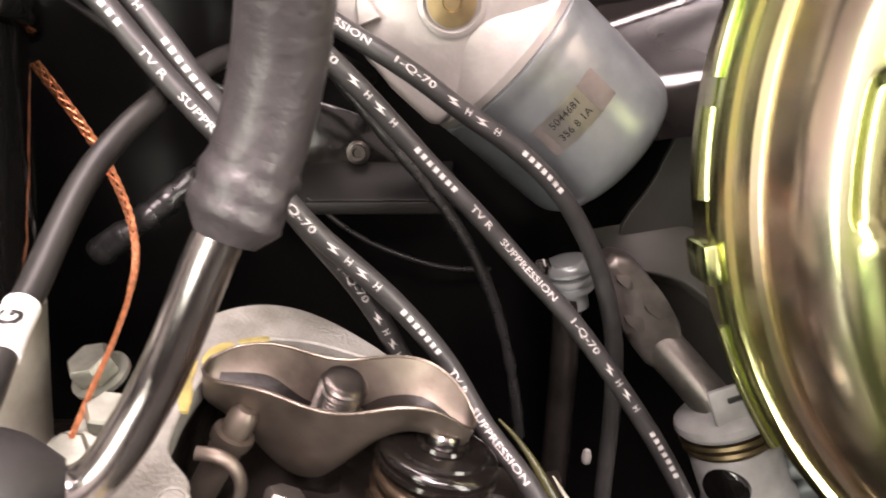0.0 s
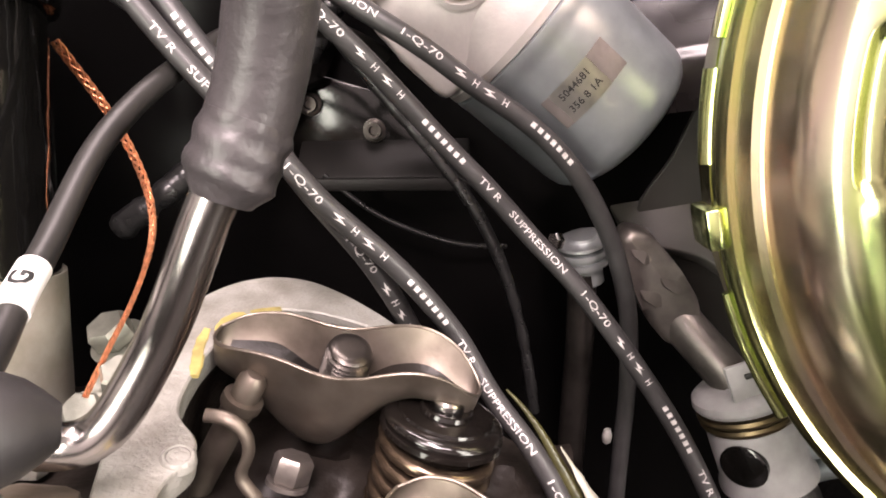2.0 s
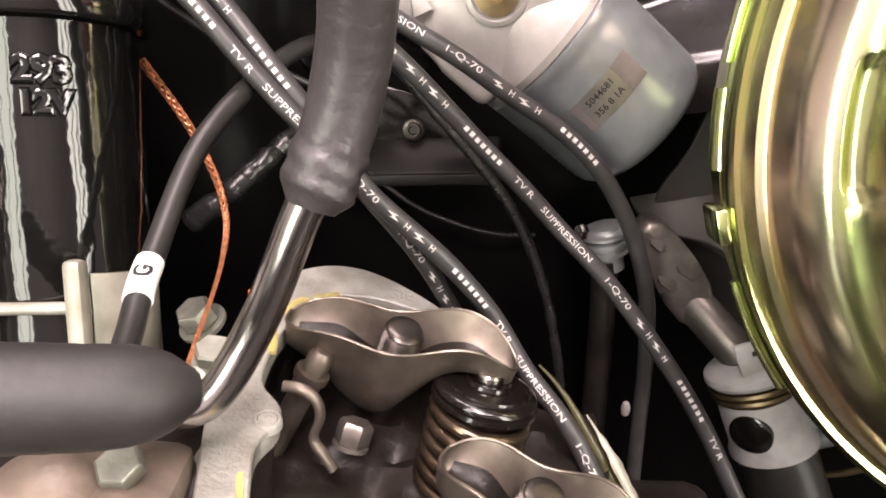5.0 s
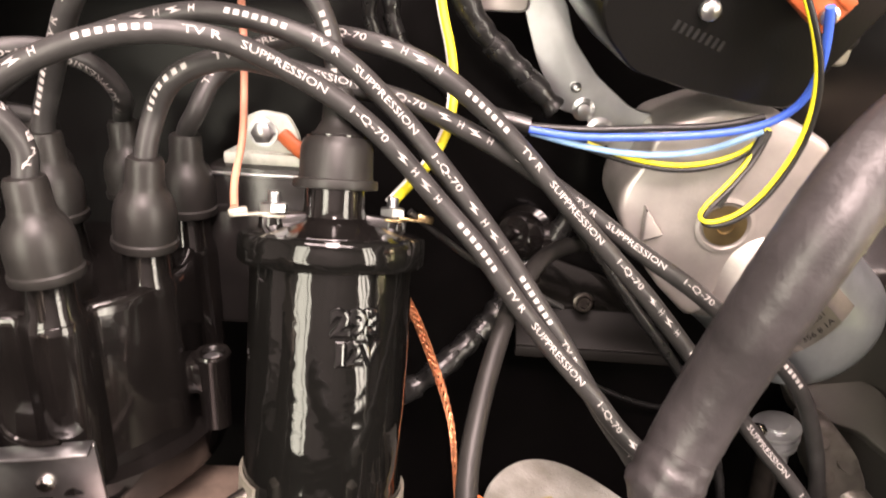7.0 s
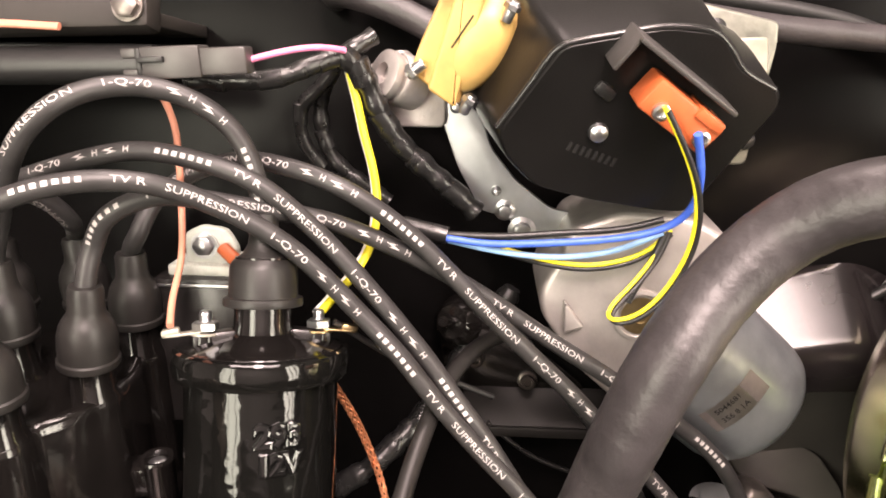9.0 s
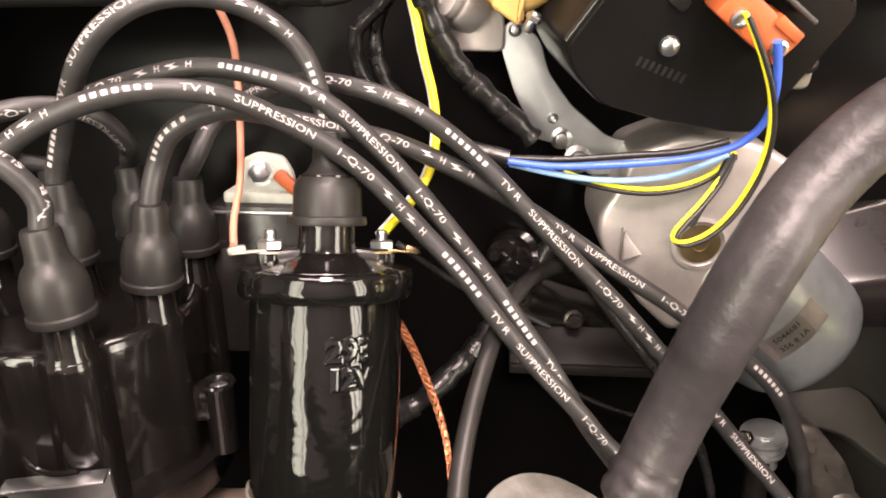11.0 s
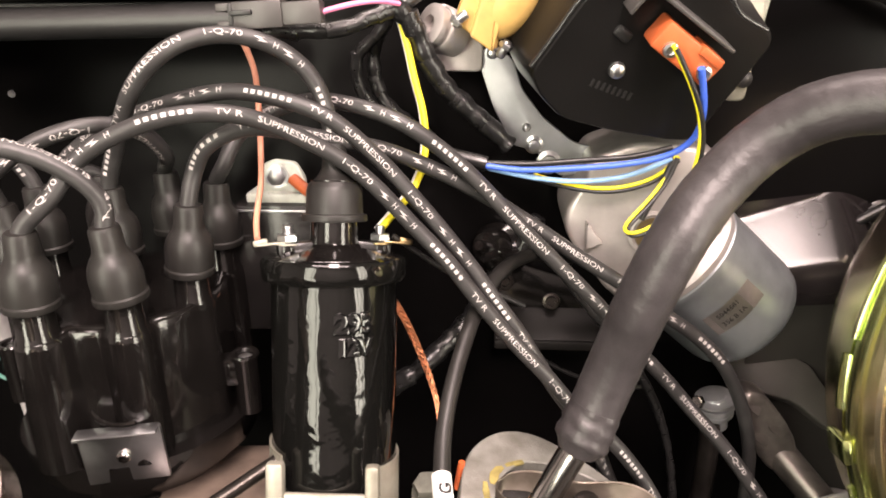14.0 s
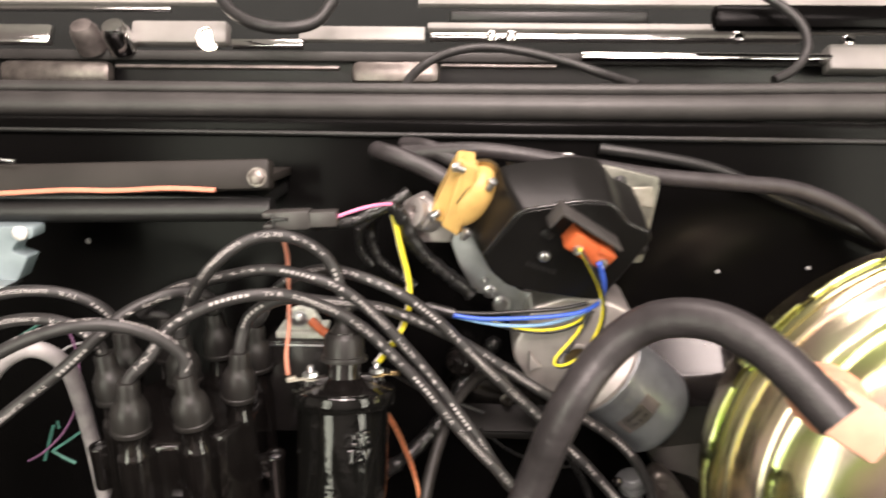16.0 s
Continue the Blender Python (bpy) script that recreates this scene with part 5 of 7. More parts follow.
tubed("fuel_line", "thin steel line running along the firewall", "pipe", [(0.02, 0.312, 1.048), (0.06, 0.3105, 1.043), (0.105, 0.31, 1.034), (0.15, 0.309, 1.0145), (0.2, 0.308, 0.995), (0.26, 0.305, 0.97)], 0.0042, SATIN)


def firewall_plate(name, label, corners, depth, at_y, mat, category="bracket", r=0.003):
    """An upright plate facing forward, from (x, z) corners."""
    ob = thing(name, label, category)
    bm = bmesh.new()
    m = axis_frame((0, at_y, 0), (0, -1, 0), (1, 0, 0))
    plate(bm, rounded(corners, r, 3), depth, m, min(0.0012, depth * 0.3))
    part("plate", bm, mat, ob)
    return ob


cream = firewall_plate("mounting_plate", "greenish pale mounting plate behind the washer pump", [(0.006, 1.0445), (0.0545, 1.034), (0.054, 1.024), (0.048, 0.974), (0.038, 0.974)], 0.004, 0.279, OLDZINC)
for x, z in ((0.028, 1.031), (0.046, 0.985)):
    bm = bmesh.new()
    lathe(bm, [(0.0, 0.0), (0.0042, 0.0), (0.0042, 0.0015), (0.0026, 0.003), (0.0, 0.0032)], axis_frame((x, 0.2752, z), (0, -1, 0)), 20)
    part("screw", bm, SATIN, cream)
bm = bmesh.new()
plate(bm, rounded([(0.032, 1.027), (0.05, 1.028), (0.052, 1.013), (0.038, 1.015)], 0.002, 3), 0.0052, axis_frame((0, 0.279, 0), (0, -1, 0)), 0.001)
part("raised_pad", bm, TIN, cream, "paler raised square pad")
firewall_plate("mounting_plate", "bright tinned plate at the top of the pump", [(-0.05, 1.046), (0.0, 1.047), (0.004, 1.036), (-0.045, 1.034)], 0.004, 0.3, ZINC)


def pump_end():
    ob = thing("pump_flange", "round zinc port on a pale alloy flange", "flange")
    bm = bmesh.new()
    plate(bm, rounded([(-0.119, 1.013), (-0.103, 1.0215), (-0.084, 1.003), (-0.084, 0.9885), (-0.108, 0.9885)], 0.0035), 0.02, axis_frame((0, 0.288, 0), (0, -1, 0)), 0.001)
    part("flange_body", bm, CAST, ob)
    bm = bmesh.new()
    m = axis_frame((-0.1035, 0.2665, 1.0085), (-0.72, -0.62, 0.3))
    lathe(bm, [(0.0112, -0.008), (0.0112, 0.002), (0.0105, 0.003), (0.0096, 0.0032), (0.0096, 0.0055), (0.0104, 0.006), (0.0102, 0.0088), (0.0085, 0.0096), (0.0045, 0.0098), (0.004, 0.006), (0.0, 0.006)], m, 32)
    part("port", bm, CAST, ob)
    return ob


pump_end()

def swage():
    """A slanted pressed facet standing out of the firewall."""
    ob = thing("pressed_facet", "gloss black bulge pressed into the firewall", "panel", kind="structure")
    m = axis_frame((0.0985, 0.305, 0.893), (-0.21, -0.733, 0.648))
    bm = bmesh.new()
    nu, nv = 30, 24
    grid = []
    for i in range(nu + 1):
        row = []
        for k in range(nv + 1):
            a, b = -0.03 + 0.1 * i / nu, -0.036 + 0.064 * k / nv
            bend = max(0.0, a - 0.022) ** 2 / 0.035 + max(0.0, -0.014 - b) ** 2 / 0.03
            row.append(m @ Vector((a, b, -bend)))
        grid.append(row)
    front = [[bm.verts.new((p.x, min(p.y, 0.3195), p.z)) for p in row] for row in grid]
    back = [[bm.verts.new((p.x, 0.3215, p.z)) for p in row] for row in grid]
    for sheet in (front, back):
        for i in range(nu):
            for k in range(nv):
                bm.faces.new((sheet[i][k], sheet[i + 1][k], sheet[i + 1][k + 1], sheet[i][k + 1]))
    for i in range(nu):
        for k in (0, nv):
            bm.faces.new((front[i][k], front[i + 1][k], back[i + 1][k], back[i][k]))
    for k in range(nv):
        for i in (0, nu):
            bm.faces.new((front[i][k], front[i][k + 1], back[i][k + 1], back[i][k]))
    part("facet", bm, FACET, ob)
    return ob


swage()
tubed("brake_line", "dark steel brake line along the firewall", "pipe", [(0.05, 0.3135, 0.842), (0.08, 0.313, 0.862), (0.11, 0.313, 0.884), (0.15, 0.313, 0.91)], 0.003, SATIN)
lower = firewall_plate("transmission_bracket", "black bracket plate bolted to the firewall", [(-0.088, 0.8665), (-0.066, 0.872), (-0.028, 0.8605), (-0.006, 0.842), (-0.012, 0.8255), (-0.078, 0.8255)], 0.003, 0.3195, BAKELITE, r=0.005)
bm = bmesh.new()
box(bm, 0.08, 0.024, 0.003, pose(-0.034, 0.309, 0.833, 38, 0, 0), 0.0012)
box(bm, 0.08, 0.004, 0.006, pose(-0.034, 0.2995, 0.8235, 0, 0, 0), 0.0012)
part("sloping_tray", bm, TRAY, lower, "satin black sloping tray")
for x, z in ((-0.0385, 0.8455), (-0.068, 0.858)):
    bm = bmesh.new()
    lathe(bm, [(0.0, 0.0025), (0.002, 0.0025), (0.0023, 0.0045), (0.0036, 0.0045), (0.0039, 0.0016), (0.0054, 0.0012), (0.0056, 0.0)], axis_frame((x, 0.316, z), (0, -1, 0.1)), 28)
    part("bolt", bm, DARKSTEEL, lower, "flanged hollow bolt")
for x, z, r in ((0.152, 0.904, 0.0085), (0.117, 0.955, 0.0016), (0.184, 0.959, 0.0016), (-0.3665, 0.971, 0.0022)):
    bm = bmesh.new()
    lathe(bm, [(0.0, 0.0025), (r * 0.7, 0.002), (r, 0.0008), (r * 1.1, 0.0)], axis_frame((x, 0.3205, z), (0, -1, 0)), 20)
    tagged(part("firewall_plug", bm, SATIN if r > 0.005 else GREYP), "small round plug in the black firewall", "plug", "firewall plugs")


def vacuum_switch():
    ob = thing("vacuum_switch", "shiny black rounded switch beside the wiper motor", "switch")
    m = axis_frame((-0.0735, 0.305, 0.883), (-0.45, -0.8, 0.35))
    bm = bmesh.new()
    lathe(bm, [(0.0155, -0.012), (0.0165, -0.002), (0.0158, 0.003), (0.0125, 0.0055), (0.0115, 0.012), (0.0085, 0.0155), (0.0, 0.0165)], m, 36)
    part("housing", bm, BAKELITE, ob)
    bm = bmesh.new()
    lathe(bm, [(0.0035, 0.014), (0.0035, 0.022), (0.0028, 0.024), (0.0, 0.024)], m, 20)
    part("nipple", bm, BAKELITE, ob)
    return ob


vacuum_switch()


def chalk_mark():
    ob = thing("painted_letter", "green hand-painted letter K on the black firewall", "marking")
    bm = bmesh.new()
    tube(bm, [(-0.4180, 0.3192, 0.8100), (-0.4215, 0.3192, 0.8000), (-0.4260, 0.3192, 0.7880), (-0.4305, 0.3192, 0.7755)], 0.0014, seg=8, flat=0.2)
    part("paint_stroke", bm, CHALK, ob)
    bm = bmesh.new()
    tube(bm, [(-0.3960, 0.3192, 0.8040), (-0.4075, 0.3192, 0.7955), (-0.4230, 0.3192, 0.7850)], 0.0013, seg=8, flat=0.2)
    part("paint_stroke", bm, CHALK, ob)
    bm = bmesh.new()
    tube(bm, [(-0.4230, 0.3192, 0.7855), (-0.4140, 0.3192, 0.7790), (-0.4040, 0.3192, 0.7740)], 0.0012, seg=8, flat=0.2)
    part("paint_stroke", bm, CHALK, ob)
    bm = bmesh.new()
    tube(bm, [(-0.4140, 0.3192, 0.8140), (-0.4135, 0.3192, 0.8070)], 0.001, seg=8, step=0.002, flat=0.2)
    part("paint_stroke", bm, CHALK, ob)
    return ob


chalk_mark()


def hinge_bracket():
    ob = thing("hinge_bracket", "pale blue-grey bracket held by two bolts", "bracket")
    m = axis_frame((0, 0.25, 0), (0, -1, 0))
    bm = bmesh.new()
    plate(bm, rounded([(-0.402, 1.0035), (-0.353, 1.0035), (-0.3535, 0.996), (-0.365, 0.993), (-0.37, 0.9865), (-0.359, 0.9835), (-0.369, 0.966), (-0.43, 0.966), (-0.43, 0.985), (-0.402, 0.993)], 0.003), 0.014, m, 0.001)
    part("plate", bm, BLUEGREY, ob, "pale blue painted plate")
    bm = bmesh.new()
    box(bm, 0.062, 0.02, 0.003, pose(-0.4, 0.232, 0.9655, 0, 0, 0), 0.001)
    part("lower_flange", bm, ZINC, ob)
    for x in (-0.394, -0.361):
        bm = bmesh.new()
        lathe(bm, [(0.0045, 0.0), (0.0048, 0.002), (0.003, 0.0035), (0.0, 0.0038)], axis_frame((x, 0.236, 0.9995), (0, -1, 0)), 20)
        part("bolt", bm, WHITEP, ob)
    return ob


hinge_bracket()
tubed("vacuum_tube", "soft white hose bent in a loop", "hose", [(-0.42, 0.2, 0.79), (-0.411, 0.2, 0.83), (-0.4001, 0.2, 0.8614), (-0.3794, 0.2, 0.9042), (-0.3577, 0.2, 0.9286), (-0.3379, 0.2, 0.9352), (-0.3288, 0.21, 0.9197), (-0.3293, 0.22, 0.8922), (-0.3345, 0.235, 0.8512), (-0.3358, 0.24, 0.8221), (-0.336, 0.245, 0.78)], 0.0052, COLLAR, seg=20)
VIOLET = material("violet_wire_sleeve", (0.22, 0.1, 0.2), 0.45, vary=0.2, scale=200)
tubed("wire", "thin violet wire hanging by the white hose", "wire", [(-0.345, 0.24, 0.94), (-0.339, 0.24, 0.915), (-0.341, 0.24, 0.885), (-0.355, 0.24, 0.855), (-0.375, 0.24, 0.835), (-0.39, 0.245, 0.825)], 0.0008, VIOLET, seg=8)
tubed("wire", "thin green wire near the firewall", "wire", [(-0.44, 0.27, 0.885), (-0.41, 0.27, 0.905), (-0.385, 0.275, 0.92)], 0.0011, CHALK, seg=8)
tubed("wire", "thin black wire curling beside the distributor", "wire", [(-0.37, 0.255, 0.9), (-0.345, 0.255, 0.915), (-0.32, 0.255, 0.905), (-0.31, 0.255, 0.885), (-0.322, 0.255, 0.875), (-0.34, 0.255, 0.885)], 0.0009, GREYP, seg=8)


def ballast_box():
    ob = thing("coil_mount", "glossy black mounting box beside the coil", "bracket")
    bm = bmesh.new()
    box(bm, 0.046, 0.03, 0.07, pose(-0.1865, 0.257, 0.8905), 0.0035)
    part("box", bm, PHENOLIC, ob)
    bm = bmesh.new()
    box(bm, 0.044, 0.0012, 0.0014, pose(-0.187, 0.2416, 0.9222), 0.0004)
    part("bright_edge", bm, ZINC, ob)
    return ob


ballast_box()


def terminal_tab():
    ob = thing("condenser_bracket", "pale clear-coated bracket with bolt and orange sleeve", "bracket")
    bm = bmesh.new()
    plate(bm, rounded([(-0.196, 0.9245), (-0.196, 0.943), (-0.1885, 0.9465), (-0.1775, 0.945), (-0.173, 0.937), (-0.173, 0.9245)], 0.0025), 0.005, axis_frame((0, 0.2555, 0), (0, -1, 0)), 0.001)
    part("tab", bm, MILKY, ob)
    bm = bmesh.new()
    box(bm, 0.033, 0.024, 0.005, pose(-0.186, 0.2575, 0.9277), 0.0012)
    part("foot", bm, MILKY, ob)
    bm = bmesh.new()
    m = axis_frame((-0.187, 0.2505, 0.938), (0, -1, 0))
    lathe(bm, [(0.006, 0.0), (0.006, 0.001)], m, 24)
    hexnut(bm, 0.0045, 0.003, m @ pose(0, 0, 0.0008))
    part("bolt", bm, ZINC, ob)
    bm = bmesh.new()
    tube(bm, [(-0.1785, 0.2485, 0.9375), (-0.174, 0.246, 0.9345), (-0.166, 0.242, 0.93)], 0.003, seg=12, step=0.0015)
    part("sleeve", bm, ORANGE, ob, "short orange insulating sleeve")
    bm = bmesh.new()
    tube(bm, [(-0.1745, 0.2462, 0.9348), (-0.1715, 0.2445, 0.933)], 0.0027, seg=12, step=0.001)
    part("crimp", bm, WHITEP, ob)
    return ob


terminal_tab()

# ---- coloured wires ----
tubed("wire", "peach wire rising from the coil terminal", "wire", [(-0.197, 0.235, 1.0105), (-0.1935, 0.236, 1.0035), (-0.1895, 0.237, 0.992), (-0.189, 0.2365, 0.975), (-0.189, 0.235, 0.957), (-0.1893, 0.231, 0.937), (-0.1885, 0.218, 0.926), (-0.184, 0.204, 0.9195)], 0.0014, PEACH, seg=12)
tubed("wire", "thin dark wire dropping beside the coil", "wire", [(-0.184, 0.222, 0.9), (-0.181, 0.226, 0.886), (-0.177, 0.228, 0.865), (-0.173, 0.23, 0.845)], 0.0011, BLACKW, seg=10)
tubed("wire", "short peach wire below the coil terminal", "wire", [(-0.1885, 0.231, 0.893), (-0.185, 0.229, 0.884), (-0.181, 0.228, 0.877)], 0.0012, PEACH, seg=10)


def twin_wire(name, label, points, r, mat_a, mat_b, off, thin=1.1):
    ob = thing(name, label, "wire")
    bm = bmesh.new()
    tube(bm, points, r, seg=12, step=0.003)
    part("sleeve", bm, mat_a, ob)
    bm = bmesh.new()
    tube(bm, [tuple(a + b for a, b in zip(p, off)) for p in points], r * thin, seg=12, step=0.003)
    part("tracer", bm, mat_b, ob)
    return ob


twin_wire("wire", "bright yellow wire with white companion to the coil", [(-0.1225, 0.2535, 1.0115), (-0.1195, 0.2525, 1.0), (-0.1165, 0.251, 0.986), (-0.1125, 0.249, 0.9715), (-0.111, 0.246, 0.957), (-0.1125, 0.241, 0.944), (-0.118, 0.233, 0.9335), (-0.125, 0.2225, 0.9265), (-0.1305, 0.215, 0.921)], 0.0017, YELLOW, WHITEP, (-0.0016, 0.0016, 0.0006), 0.6)
tubed("wire", "bright blue wire from the orange plug", "wire", [(-0.0831, 0.2405, 0.9468), (-0.0657, 0.2385, 0.9452), (-0.047, 0.237, 0.9462), (-0.0282, 0.236, 0.9478), (-0.011, 0.2345, 0.9503), (0.0026, 0.2325, 0.9543), (0.01, 0.228, 0.961), (0.0113, 0.221, 0.9705), (0.0085, 0.213, 0.9825), (0.004, 0.2065, 0.9945)], 0.0015, BLUE, seg=12)
tubed("wire", "light blue wire beside the blue one", "wire", [(-0.081, 0.2415, 0.9455), (-0.0596, 0.2412, 0.9412), (-0.0411, 0.2422, 0.9392), (-0.0237, 0.2432, 0.94), (-0.0085, 0.2435, 0.9435), (0.006, 0.242, 0.951)], 0.0013, LBLUE, seg=12)
twin_wire("wire", "yellow and black wire looping from the orange plug", [(-0.0083, 0.2055, 1.0035), (-0.0005, 0.2075, 0.9905), (0.0068, 0.2125, 0.9765), (0.0105, 0.2175, 0.963), (0.0105, 0.2215, 0.95), (0.007, 0.224, 0.938), (0.0014, 0.2257, 0.9274), (-0.0059, 0.2259, 0.9207), (-0.0136, 0.2272, 0.9176), (-0.0171, 0.2295, 0.9174), (-0.0142, 0.2336, 0.9216), (-0.0066, 0.2375, 0.9285), (0.0, 0.2405, 0.936), (0.0048, 0.2425, 0.943), (0.008, 0.244, 0.952)], 0.0009, YELLOW, BLACKW, (0.0014, -0.0003, -0.0013))
twin_wire("wire", "yellow and black wire hanging in an arc", [(-0.0587, 0.244, 0.942), (-0.0401, 0.2445, 0.937), (-0.023, 0.245, 0.9352), (-0.0086, 0.2455, 0.9375), (0.0025, 0.246, 0.9425), (0.0105, 0.2465, 0.951)], 0.001, YELLOW, BLACKW, (0.0004, 0.0006, -0.002))
tubed("wire", "black wire beside the coloured ones", "wire", [(-0.083, 0.2435, 0.9475), (-0.06, 0.242, 0.9475), (-0.035, 0.2425, 0.9495), (-0.01, 0.2435, 0.9515), (0.006, 0.243, 0.956)], 0.0014, BLACKW, seg=10)
tubed("wire", "black wire doubling back on the gearbox", "wire", [(0.008, 0.2445, 0.951), (0.004, 0.2425, 0.941), (-0.002, 0.241, 0.93), (-0.006, 0.2405, 0.921)], 0.0016, BLACKW, seg=10)
loom([(-0.1, 0.2435, 0.951), (-0.091, 0.242, 0.9495), (-0.0815, 0.241, 0.9475)], "black sleeve holding the coloured wires", 0.0038, 0.05)
tubed("wire", "thin dark wire from coil terminal to engine", "wire", [(-0.124, 0.2155, 0.9185), (-0.113, 0.221, 0.9085), (-0.1, 0.228, 0.897), (-0.085, 0.236, 0.887), (-0.06, 0.25, 0.87)], 0.0013, BLACKW, seg=10)
tubed("wire", "thin plaited black wire curving past the leads", "wire", [(-0.057, 0.262, 0.906), (-0.026, 0.262, 0.867), (-0.008, 0.26, 0.8455), (0.0085, 0.258, 0.823), (0.0195, 0.257, 0.7995), (0.0265, 0.257, 0.776), (0.031, 0.258, 0.752), (0.034, 0.26, 0.73)], 0.0024, TAPE, seg=12, wobble=0.3)
tubed("wire", "thin grey wire sagging in the shadow", "wire", [(-0.0605, 0.3, 0.828), (-0.0388, 0.3, 0.81), (-0.0169, 0.302, 0.799), (0.0042, 0.305, 0.792), (0.0234, 0.31, 0.79)], 0.0013, TAPE, seg=10)


def ground_strap():
    ob = thing("ground_strap", "flat braided copper ground strap", "ground strap")
    line = spline([(-0.1315, 0.229, 0.89), (-0.1212, 0.2349, 0.8667), (-0.1149, 0.236, 0.8505), (-0.1089, 0.2309, 0.8372), (-0.1041, 0.2207, 0.8264), (-0.1019, 0.2072, 0.8173), (-0.1002, 0.1908, 0.8101), (-0.0986, 0.1728, 0.8044), (-0.0964, 0.1542, 0.7991)], 0.0012)
    fr = frames_along(line)
    strands, last = 8, len(line) - 1
    for k in range(strands):
        ph, way = 2 * math.pi * k / strands, 1 if k % 2 else -1
        pts = []
        for i, (c, (t, n, b)) in enumerate(zip(line, fr)):
            side = Vector((0.75, -0.25, 0.6))
            side = (side - side.dot(t) * t).normalized()
            out = t.cross(side)
            a = ph + way * i * 0.5
            w = 0.0017 - 0.0013 * min(1.0, max(0.0, i / last - 0.35) / 0.4)
            pts.append(c + side * (w * math.sin(a)) + out * (0.0006 * math.cos(a)))
        bm = bmesh.new()
        rings = []
        for i, p in enumerate(pts):
            t = (pts[min(i + 1, last)] - pts[max(i - 1, 0)]).normalized()
            n = t.orthogonal().normalized()
            b = t.cross(n)
            rings.append([bm.verts.new(p + (0.00048 if i < last * 0.6 else 0.0003) * (math.cos(q * 1.2566) * n + math.sin(q * 1.2566) * b)) for q in range(5)])
        for x, y in zip(rings, rings[1:]):
            for q in range(5):
                bm.faces.new((x[q], x[(q + 1) % 5], y[(q + 1) % 5], y[q]))
        part("strand", bm, COPPER, ob)
    return ob


ground_strap()


def sleeved_cable():
    ob = thing("battery_cable", "black rubber cable with a white marked sleeve", "cable")
    pts = [(-0.09, 0.11, 0.8255), (-0.0935, 0.1245, 0.829), (-0.0961, 0.1365, 0.8345), (-0.0978, 0.1496, 0.8392), (-0.0978, 0.1644, 0.8491), (-0.0948, 0.1796, 0.8627), (-0.0899, 0.1991, 0.874), (-0.0836, 0.2211, 0.8831), (-0.074, 0.2416, 0.8914), (-0.0622, 0.2602, 0.8933), (-0.045, 0.28, 0.89), (-0.03, 0.3, 0.88)]
    bm = bmesh.new()
    tube(bm, pts, 0.0036, seg=20)
    part("cable", bm, BOOT, ob)
    bm = bmesh.new()
    line = tube(bm, [(-0.0952, 0.133, 0.8332), (-0.0966, 0.139, 0.8355), (-0.0979, 0.1478, 0.8387)], 0.0041, seg=28, step=0.0015)
    band = part("marked_sleeve", bm, WHITEP, ob, "white plastic cable marker")
    bm = bmesh.new()
    print_on(bm, line, 0.0015, 0.0042, sliced(letters("G", 0.0072, bold=0.03), 0.0007), 0.008, Vector((0.35, -0.9, 0.35)), False)
    part("mark", bm, BLACKW, band, "black printed letter", smooth=False)
    return ob


sleeved_cable()

# ---- cylinder head and rocker gear ----
UP = Vector((0.2, -0.15, 0.97)).normalized()
HEAD = axis_frame((-0.069, 0.1431, 0.7884), UP)


def at_head(x, y, up=0.0):
    """A place on the gasket rail's plane below or above (x, y)."""
    d = Vector((x, y, 0)) - Vector((-0.069, 0.1431, 0))
    z = 0.7884 - (UP.x * d.x + UP.y * d.y) / UP.z
    return Vector((x, y, z)) + UP * up


def ribbon(bm, line, widths, thick):
    """A flat strip on the rail's plane; widths gives its reach to either side."""
    n = len(line)
    rings = []
    for i, c in enumerate(line):
        t = (line[min(i + 1, n - 1)] - line[max(i - 1, 0)]).normalized()
        s = UP.cross(t).normalized()
        w, e = widths(i / (n - 1))
        b = 0.0006
        rings.append([bm.verts.new(c + s * x + UP * z) for x, z in ((w, -thick), (w, -b), (w - b, 0), (-e + b, 0), (-e, -b), (-e, -thick))])
    for a, b in zip(rings, rings[1:]):
        for k in range(6):
            bm.faces.new((a[k], a[(k + 1) % 6], b[(k + 1) % 6], b[k]))
    bm.faces.new(rings[0])
    bm.faces.new(rings[-1])


